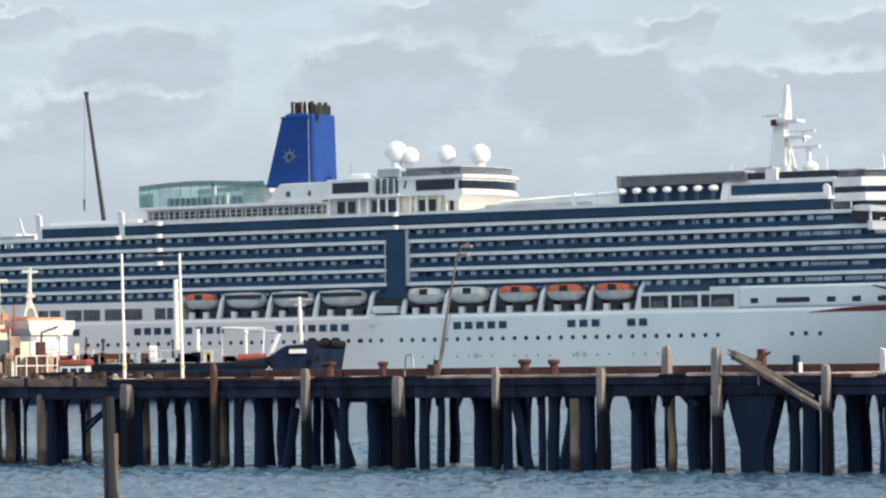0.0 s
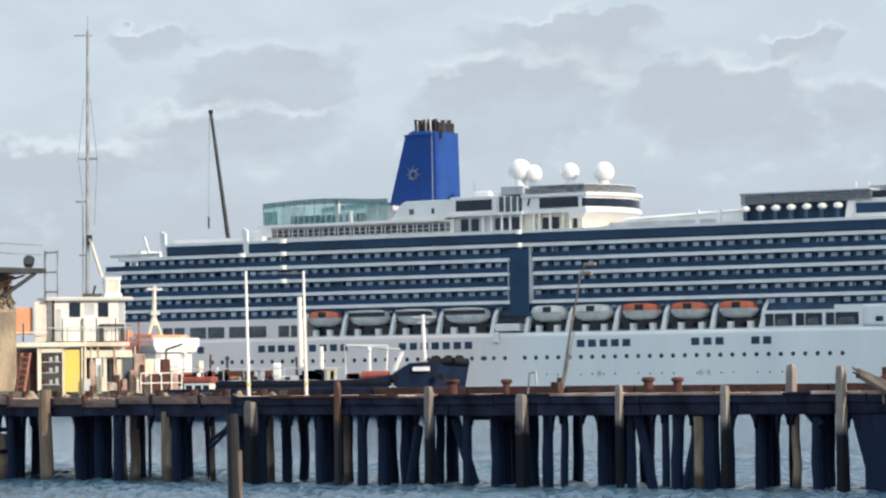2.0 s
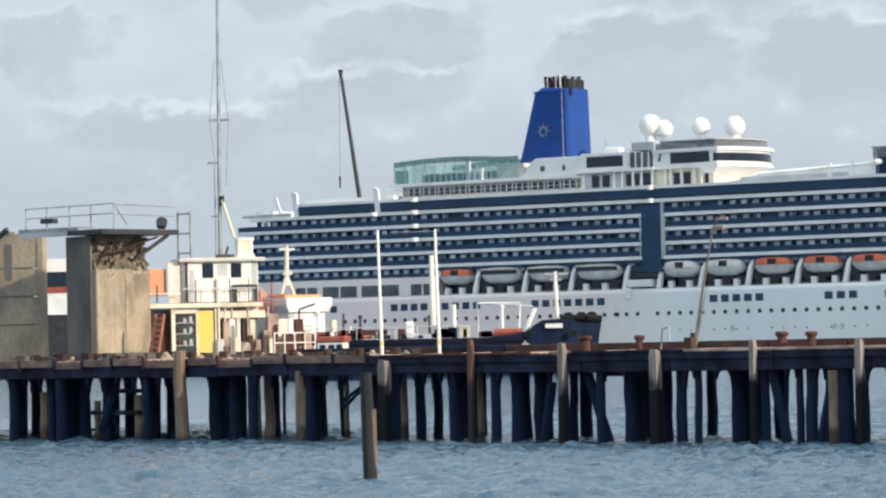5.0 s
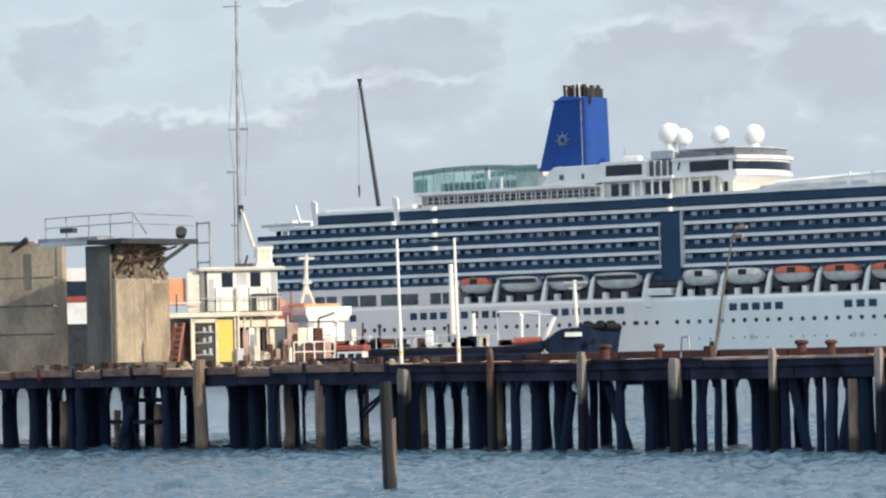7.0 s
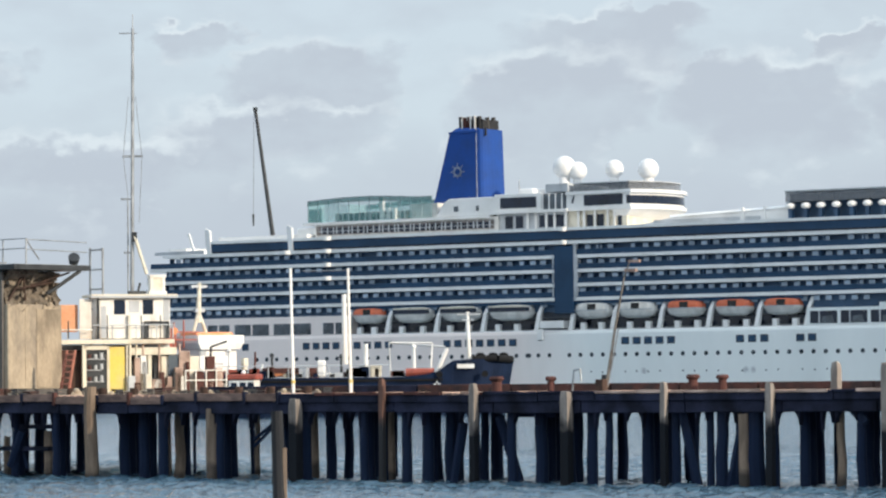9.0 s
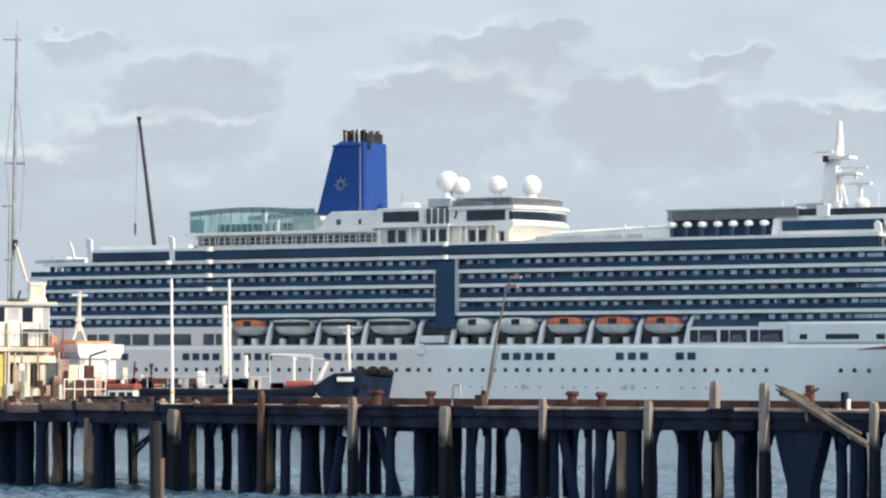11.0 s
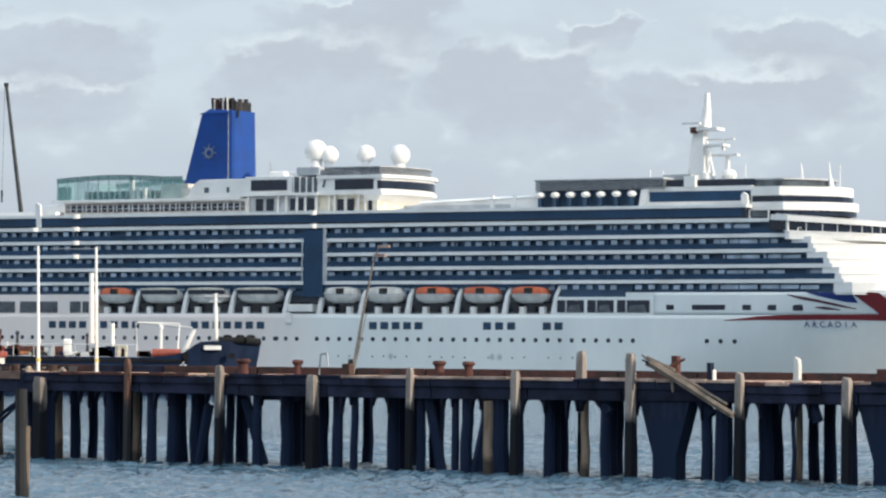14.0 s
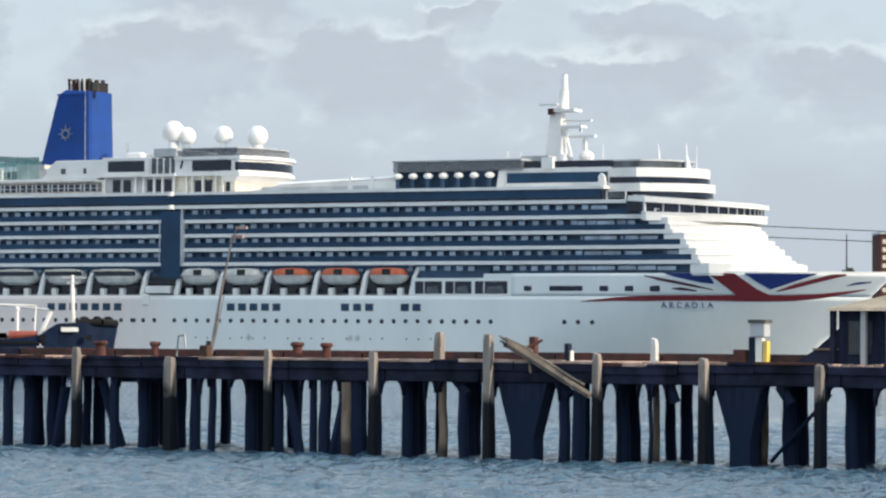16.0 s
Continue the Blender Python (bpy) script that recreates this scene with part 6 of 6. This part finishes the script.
    part("roof_clutter", Solid().box(2.3, 3.4, 0.3, 1.2, 9.56, 9.75).tube((2.9, 0.7, 9.6), (3.1, 0.7, 10.2), 0.08), DARKSTEEL, t)
    random.seed(8)
    for i in range(26):
        x, h = random.uniform(1.8, 8.7), random.uniform(0.2, 1.0) if i % 3 else random.uniform(1.0, 1.9)
        part("deck_gear", Solid().box(x, x + random.uniform(0.2, 0.6), -0.6, 0.2, 4.1, 4.3 + h), random.choice([CREAM, PLANK, CABINWHITE, RUST, DARKSTEEL, GREYPAINT, PLANK, CONCRETE]), t, bevel=0.04)
    # railings, stays and pipes round the cabin
    for x in (-2.9, -2.0, 5.9, 6.6, 7.3, 8.0, 8.7):
        part("stanchion", Solid().tube((x, -0.7, 4.1 if x > 0 else 7.1), (x, -0.7, 5.3 if x > 0 else 8.1), 0.045, 0.045, 6), CABINWHITE if x > 0 else DARKSTEEL, t)
    for z in (4.75, 5.3):
        part("rail", Solid().tube((5.9, -0.7, z), (8.7, -0.7, z), 0.035, 0.035, 6), CABINWHITE, t)
    for x, z in ((1.0, 7.1), (2.6, 7.1), (4.0, 7.1), (5.1, 7.1)):
        part("stanchion", Solid().tube((x, -0.48, z), (x, -0.48, z + 0.75), 0.04, 0.04, 6), GREYPAINT, t)
    part("rail", Solid().tube((-0.3, -0.48, 7.85), (5.2, -0.48, 7.85), 0.035, 0.035, 6), GREYPAINT, t)
    for x in (2.25, 3.55, 4.3):
        part("store_window", Solid().box(x, x + 0.55, 1.34, 1.4, 4.9, 6.1), DARKWIN, t)
    part("davit_arm", Solid().tube((7.6, -0.4, 4.1), (7.7, -0.4, 6.6), 0.09, 0.07, 8).tube((7.7, -0.4, 6.6), (8.8, -0.4, 6.9), 0.06, 0.06, 8), DARKSTEEL, t)
    part("life_ring", Solid().tube((5.3, -0.2, 7.5), (5.3, -0.08, 7.5), 0.2, 0.2, 14), PALEORANGE, t, "orange life ring")
    part("hanging_net", Solid().box(5.55, 6.3, -0.3, 0.0, 5.2, 6.4), PLANK, t, bevel=0.1)
    part("stain_panel", Solid().box(0.3, 0.65, -0.025, 0.0, 7.15, 8.9), GREYPAINT, t)
    part("stain_panel", Solid().box(4.55, 4.95, -0.025, 0.0, 8.1, 9.35), GREYPAINT, t)


pier_cabin()


def radio_mast():
    K = 184 / 240
    t = thing("radio_mast", pose(-34.1 * K, 184, 4.85 - 4.85 * K), "tall slim grey radio mast with spreaders and stays", "mast")
    t.scale = (K, K, K)
    part("mast_foot", Solid().box(-0.7, 0.7, -0.7, 0.7, 4.85 - 0.82 / K, 4.85 - 0.55 / K), CONCRETE, t)
    part("mast", Solid().tube((-0.05, 0, 3.85), (0.2, 0, 29.9), 0.16, 0.1, 8), STEEL, t)
    part("spreader", Solid().box(-0.6, 0.85, -0.05, 0.05, 20.65, 20.8), STEEL, t)
    part("spreader", Solid().box(-0.75, 0.1, -0.05, 0.05, 17.6, 17.75), STEEL, t)
    part("spreader", Solid().box(-0.55, 0.1, -0.05, 0.05, 13.8, 13.92), STEEL, t)
    part("stay", Solid().tube((-0.15, 0, 25.0), (-0.55, 0, 20.7), 0.03, 0.03, 4).tube((-0.55, 0, 20.7), (-0.2, 0, 17.6), 0.03, 0.03, 4), STEEL, t)
    part("stay", Solid().tube((0.35, 0, 25.0), (0.8, 0, 20.7), 0.03, 0.03, 4).tube((0.8, 0, 20.7), (0.55, 0, 16.0), 0.03, 0.03, 4), STEEL, t)
    part("lower_mast", Solid().tube((-0.3, 0, 3.85), (-0.25, 0, 17.6), 0.06, 0.05, 6), STEEL, t)
    part("derrick", Solid().tube((0.25, -0.2, 15.0), (1.1, -0.2, 12.3), 0.12, 0.12, 8), CREAM, t)
    part("derrick_head", Solid().box(0.05, 0.4, -0.3, 0.0, 14.6, 15.3), DARKSTEEL, t)
    part("masthead_vane", Solid().box(-0.8, 0.5, -0.03, 0.03, 29.5, 29.58).tube((0.2, 0, 29.8), (0.2, 0, 30.9), 0.03, 0.03, 5), STEEL, t)


radio_mast()


def tanker():
    t = thing("coastal_tanker", pose(-65.0, 520, -0.5, 0, 0, 41), "coastal tanker with a bright white bridge and orange funnel deck", "tanker")
    part("hull", hull_block(70, 12, 4.2, 1.0), TUGBLUE, t, at=pose(22, 7, 0))
    part("bridge", Solid().box(1.9, 8.8, 0, 6, 4.2, 10.6), BOATWHITE, t, bevel=0.15)
    part("bridge_wing", Solid().add([(1.7, -0.6, 9.8), (9.0, -0.6, 9.8), (9.0, 6, 9.8), (1.7, 6, 9.8), (1.1, -0.8, 10.8), (9.6, -0.8, 10.8), (9.6, 6, 10.8), (1.1, 6, 10.8), (1.1, -0.8, 12.0), (9.6, -0.8, 12.0), (9.6, 6, 12.0), (1.1, 6, 12.0)],
         [(0, 3, 2, 1)] + [(o + i, o + (i + 1) % 4, o + 4 + (i + 1) % 4, o + 4 + i) for o in (0, 4) for i in range(4)] + [(8, 9, 10, 11)]), BOATWHITE, t)
    part("orange_deck", Solid().box(1.6, 8.4, 0.5, 5, 12.0, 12.5), PALEORANGE, t, "orange monkey-island coaming")
    part("orange_stack", Solid().box(-4.2, -0.4, 3, 7, 9.0, 13.2), REDPAINT, t)
    part("mast", Solid().tube((3.0, 2, 14), (3.2, 2, 20.2), 0.45, 0.3, 8).tube((2.0, 2, 12.4), (3.0, 2, 15.5), 0.28).tube((4.4, 2, 12.4), (3.1, 2, 15.5), 0.28), CREAM, t)
    part("red_railing", Solid().box(-3.2, 1.6, -0.4, -0.2, 12.4, 12.6).box(-3.2, -3.0, -0.4, -0.2, 10.0, 14.0).box(-1.4, -1.2, -0.4, -0.2, 10.0, 14.4).box(-3.2, 1.6, -0.4, -0.2, 11.2, 11.4), REDPAINT, t, "red railing and posts abaft the bridge")
    part("radar", Solid().box(1.7, 4.6, 1.8, 2.2, 19.4, 19.8), GREYPAINT, t)
    part("mast_platform", Solid().box(2.3, 4.0, 1.7, 2.3, 15.6, 16.2), GREYPAINT, t)
    part("name_bar", Solid().box(3.4, 6.2, -0.06, 0.02, 7.4, 7.7), GREYPAINT, t)
    part("red_locker", Solid().box(4.6, 7.4, -3, -1.2, 4.6, 6.4), REDPAINT, t)
    part("orange_locker", Solid().box(7.6, 9.4, -3, -1.5, 4.4, 6.0), ORANGE, t)
    part("cream_post", Solid().box(9.6, 10.4, -0.8, 0, 5.6, 8.4), CREAM, t)
    for x in (2.6, 12.5, 24.0):
        part("vent_post", Solid().tube((x, -1.5, 4), (x, -1.5, 7.4), 0.25, 0.2, 8), BOATWHITE, t)
    random.seed(14)
    for i in range(7):
        part("rail_post", Solid().tube((10.5 + i * 2.6, -2.0, 4.2), (10.5 + i * 2.6, -2.0, 5.9), 0.09, 0.09, 6), BOATWHITE, t)
    part("deck_rail", Solid().tube((10.5, -2.0, 5.85), (26.1, -2.0, 5.85), 0.08, 0.08, 6).tube((10.5, -2.0, 5.1), (26.1, -2.0, 5.1), 0.07, 0.07, 6), BOATWHITE, t)
    for z in (6.0, 8.8):
        for x in (2.0, 6.6):
            part("bridge_window", Solid().box(x, x + 1.0, -0.05, 0.05, z, z + 0.8), GREYPAINT, t)
    for x, h in ((11.4, 9.4), (14.6, 7.6), (18.8, 8.2)):
        part("derrick_post", Solid().tube((x, -1, 4), (x + 0.2, -1, h), 0.22, 0.16, 8), random.Random(int(h * 10)).choice([CREAM, GREYPAINT, RUST]), t)
    for i in range(34):
        x = random.uniform(-6, 27)
        part("deck_gear", Solid().box(x, x + random.uniform(0.6, 2.0), -2.5, -1, 4.0, 4.6 + random.uniform(0.2, 1.7)), random.choice([DARKSTEEL, CREAM, GREYPAINT, RUST, DARKSTEEL, BOATWHITE, ORANGE]), t)


tanker()


def pilot_boat():
    t = thing("pilot_boat", pose(-43.9, 406, 0, 0, 0, -10), "small white pilot boat with a red roof", "pilot boat")
    part("hull", hull_block(11, 3.6, 2.6), TUGBLUE, t)
    part("cabin", Solid().box(-1.9, 1.3, -1.3, 1.3, 2.6, 4.6), BOATWHITE, t, bevel=0.1)
    part("roof", Solid().box(-2.2, 1.6, -1.5, 1.5, 4.6, 5.3), REDPAINT, t, bevel=0.15)
    for x in (-1.6, -0.5, 0.5):
        part("window", Solid().box(x, x + 0.75, -1.36, -1.28, 3.5, 4.3), DARKWIN, t)
    part("search_light", Solid().ball((-0.4, 0, 5.5), 0.3, 10), BOATWHITE, t)


pilot_boat()


def bunker_barge():
    t = thing("bunker_barge", pose(-27.8, 420, 0), "dark blue bunker barge with a raised bow, moored alongside", "barge")
    n = 14
    prof = [(-24.0, 4.8), (-10, 4.75), (0.0, 4.72), (2.6, 4.8), (5.0, 5.05), (6.5, 5.4), (7.5, 6.2), (8.4, 6.7), (10.0, 6.8), (12.0, 6.85), (13.5, 6.9), (14.6, 6.95), (15.3, 6.9), (15.6, 6.6)]
    vs, fs = [], []
    for x, z in prof:
        q = max(0, (x - 4) / 11.6)
        half = 4.5 * (1 - q ** 4.5)
        foot = x - (1.3 * q if x > 8 else 0)
        vs += [(foot, -half * 0.92 * (1 - 0.3 * q), -1), (x, -half, z), (x, half, z), (foot, half * 0.92 * (1 - 0.3 * q), -1)]
    for i in range(len(prof) - 1):
        a, b = 4 * i, 4 * i + 4
        fs += [(a, b, b + 1, a + 1), (a + 1, b + 1, b + 2, a + 2), (a + 2, b + 2, b + 3, a + 3)]
    fs += [(0, 1, 2, 3), (len(vs) - 1, len(vs) - 2, len(vs) - 3, len(vs) - 4)]
    part("hull", Solid().add(vs, fs), TUGBLUE, t)
    part("rubbing_strake", Solid().box(-24, 7, -4.62, -4.5, 4.2, 4.5), RUBBER, t)
    part("name_board", Solid().box(8.8, 10.9, -4.62, -4.3, 5.72, 6.25), BOATWHITE, t, "plain white name board")
    part("anchor", Solid().box(6.2, 6.4, -4.62, -4.5, 3.7, 4.5).box(5.9, 6.7, -4.62, -4.5, 3.7, 3.9), GREYPAINT, t)
    part("bow_fender", Solid().tube((10.6, -3.4, 6.85), (13.6, -2.9, 6.9), 0.4, 0.45, 12).tube((13.6, -2.9, 6.9), (15.3, -0.6, 6.75), 0.45, 0.5, 12), RUBBER, t, "black rubber bow fender")
    for x in (11.5, 13.1, 14.4):
        part("mooring_bitt", Solid().tube((x, -1.0, 6.6), (x, -1.0, 7.35), 0.6, 0.55, 12).ball((x, -1.0, 7.35), 0.6, 12, 0.5), RUBBER, t)
    part("fore_mast", Solid().tube((10.1, -0.5, 6.5), (9.95, -0.5, 12.7), 0.3, 0.22, 10), BOATWHITE, t)
    part("mast_arm", Solid().box(8.7, 11.6, -0.7, -0.3, 12.3, 12.5).box(9.3, 10.7, -0.7, -0.3, 11.6, 11.8), GREYPAINT, t)
    part("crane_post", Solid().tube((6.0, -1, 5), (7.4, -1, 8.2), 0.32, 0.28, 10), BOATWHITE, t)
    part("crane_jib", Solid().tube((7.2, -1, 8.4), (0.2, -1, 9.0), 0.14, 0.12, 6), GREYPAINT, t)
    part("crane_leg", Solid().tube((0.4, -1, 4.8), (0.2, -1, 9.0), 0.12, 0.12, 6), GREYPAINT, t)
    part("orange_cover", Solid().tube((2.4, -3, 5.25), (5.9, -3, 5.4), 0.55, 0.4, 10), REDPAINT, t, "orange-red tarpaulin cover")
    part("white_post", Solid().tube((-2.6, -2, 4.6), (-2.6, -2, 8.9), 0.32, 0.28, 8), BOATWHITE, t)
    part("white_locker", Solid().box(-8.6, -7.6, -3, -1.5, 4.8, 6.9), BOATWHITE, t, bevel=0.2)
    part("red_container", Solid().box(-15.4, -8.6, -3, 0, 4.9, 6.0), RUST, t, "rust-brown deck container")
    part("container_panel", Solid().box(-14.6, -10.4, -3.08, -3, 5.0, 5.35), PALEORANGE, t)
    random.seed(31)
    for i in range(10):
        part("rail_post", Solid().tube((-22 + i * 2.5, -4.2, 4.8), (-22 + i * 2.5, -4.2, 6.3), 0.07, 0.07, 6), GREYPAINT, t)
    part("deck_rail", Solid().tube((-22, -4.2, 6.25), (0.5, -4.2, 6.25), 0.06, 0.06, 6), GREYPAINT, t)
    for x, y in ((6.6, -4.5), (12.2, -4.2)):
        part("tyre_fender", Solid().tube((x, y - 0.2, 5.0), (x, y + 0.1, 5.0), 0.4, 0.4, 12), RUBBER, t)
    for x, h in ((-19.5, 8.2), (-14.2, 7.6), (-5.6, 7.4), (3.4, 8.4)):
        part("vent_pipe", Solid().tube((x, -2.4, 4.8), (x, -2.4, h), 0.2, 0.16, 8).ball((x, -2.4, h), 0.3, 8), BOATWHITE if h > 8 else DARKSTEEL, t)
    part("gantry", Solid().tube((0.4, -1.6, 9.0), (5.6, -1.6, 8.9), 0.1, 0.1, 6).tube((3.2, -1.6, 5.2), (3.2, -1.6, 8.9), 0.1, 0.1, 6).tube((5.4, -1.6, 5.4), (5.6, -1.6, 8.9), 0.14, 0.1, 6), BOATWHITE, t)
    for i in range(44):
        x = random.uniform(-23, 2)
        part("deck_pipe", Solid().box(x, x + random.uniform(0.4, 1.5), -3.8, -2.2, 4.8, 5.1 + random.uniform(0.05, 1.1)), random.choice([CREAM, RUST, DARKSTEEL, GREYPAINT, DARKSTEEL, TUGBLUE, REDPAINT]), t)


bunker_barge()

# slender crane far behind the ship's stern
crane = thing("dock_crane", pose(-86.0, 860, 0), "distant dark crane jib with a hanging hoist cable", "crane")
part("jib", Solid().tube((4.0, 0, 10), (-4.15, 0, 73.4), 0.8, 0.42, 6), DARKSTEEL, crane)
part("head", Solid().box(-4.7, -3.6, -0.4, 0.4, 72.9, 73.8), DARKSTEEL, crane)
part("hoist_cable", Solid().tube((-4.5, 0, 73.2), (-4.9, 0, 46), 0.08, 0.08, 5), STEEL, crane)
part("hook_block", Solid().tube((-4.9, 0, 46.5), (-4.9, 0, 43.5), 0.3, 0.2, 8), DARKSTEEL, crane)
part("crawler_base", Solid().box(-2, 10, -4, 4, 0, 11), DARKSTEEL, crane)

# a ferry far off between the berth walls
ferry = thing("harbour_ferry", pose(-111.0, 575, 0), "white and red ferry far across the harbour", "ferry")
part("hull", Solid().box(-14, 14, -4, 4, -1, 10.2), DARKSTEEL, ferry)
part("white_deck", Solid().box(-13, 13.5, -4.2, 4, 10.2, 13.9), BOATWHITE, ferry)
part("red_band", Solid().box(-13, 13.4, -4.3, 4, 13.9, 17.4), REDPAINT, ferry)
part("dark_window_band", Solid().box(-13, 5.0, -4.4, -4.2, 15.0, 17.5), DARKWIN, ferry)
part("top_cabin", Solid().box(-6, 3.4, -3, 3, 17.5, 19.8), BOATWHITE, ferry)

# far shore beyond the bow
def far_building():
    t = thing("apartment_block", pose(312, 1500, 0), "distant brick apartment block with pale sunlit end", "building")
    part("wall", Solid().box(-18, 26, -10, 10, 0, 54), RUST, t, "red-brown brick wall")
    part("end_bay", Solid().box(-14.5, 26, -10.6, -10, 0, 54), CREAM, t)
    for i in range(14):
        part("window", Solid().box(-17.2, -15.6, -10.1, -9.9, 3 + i * 3.6, 4.9 + i * 3.6), CREAM, t)
    part("roof", Solid().box(-18.4, 26.4, -10.8, 10.4, 54, 55), GREYPAINT, t)


far_building()
line = thing("power_line", pose(0, 1500, 0), "thin power cables strung across the far shore", "power line")
for z, y in ((57.5, 0), (53.0, 8)):
    part("cable", Solid().tube((238, y, z), (300, y, z - 2.0), 0.22, 0.22, 5).tube((300, y, z - 2.0), (420, y, z + 3), 0.22, 0.22, 5), DARKSTEEL, line)
for x in (238, 420):
    part("pylon", Solid().tube((x, 4, -1), (x, 4, 62), 1.2, 0.4, 6), STEEL, line)
    part("cross_arm", Solid().box(x - 0.4, x + 0.4, -3, 12, 57.0, 57.8), STEEL, line)
tree = thing("far_tree", pose(278, 1480, 0), "small dark round tree far beyond the bow", "tree")
part("trunk", Solid().tube((0, 0, -1), (0, 0, 33), 0.5, 0.3, 7), PILE_DARK, tree)
leaf = Solid()
random.seed(2)
for i in range(60):
    a, r = random.uniform(0, 6.28), random.uniform(0.4, 2.6)
    leaf.ball((r * math.cos(a), r * math.sin(a), 36 + random.uniform(-3, 3.2) * (1 - r / 4)), random.uniform(0.5, 0.9), 6)
part("crown", leaf, material("dark_foliage", (0.04, 0.06, 0.035), 0.8, 0, 0.3, 0.5), tree)


def motions():
    """The ripples drift slowly past the piles."""
    walk(water, [(0.0, pose(0, 0, 0)), (8.0, pose(1.2, -1.6, 0)), (16.0, pose(2.4, -3.2, 0))])


motions()
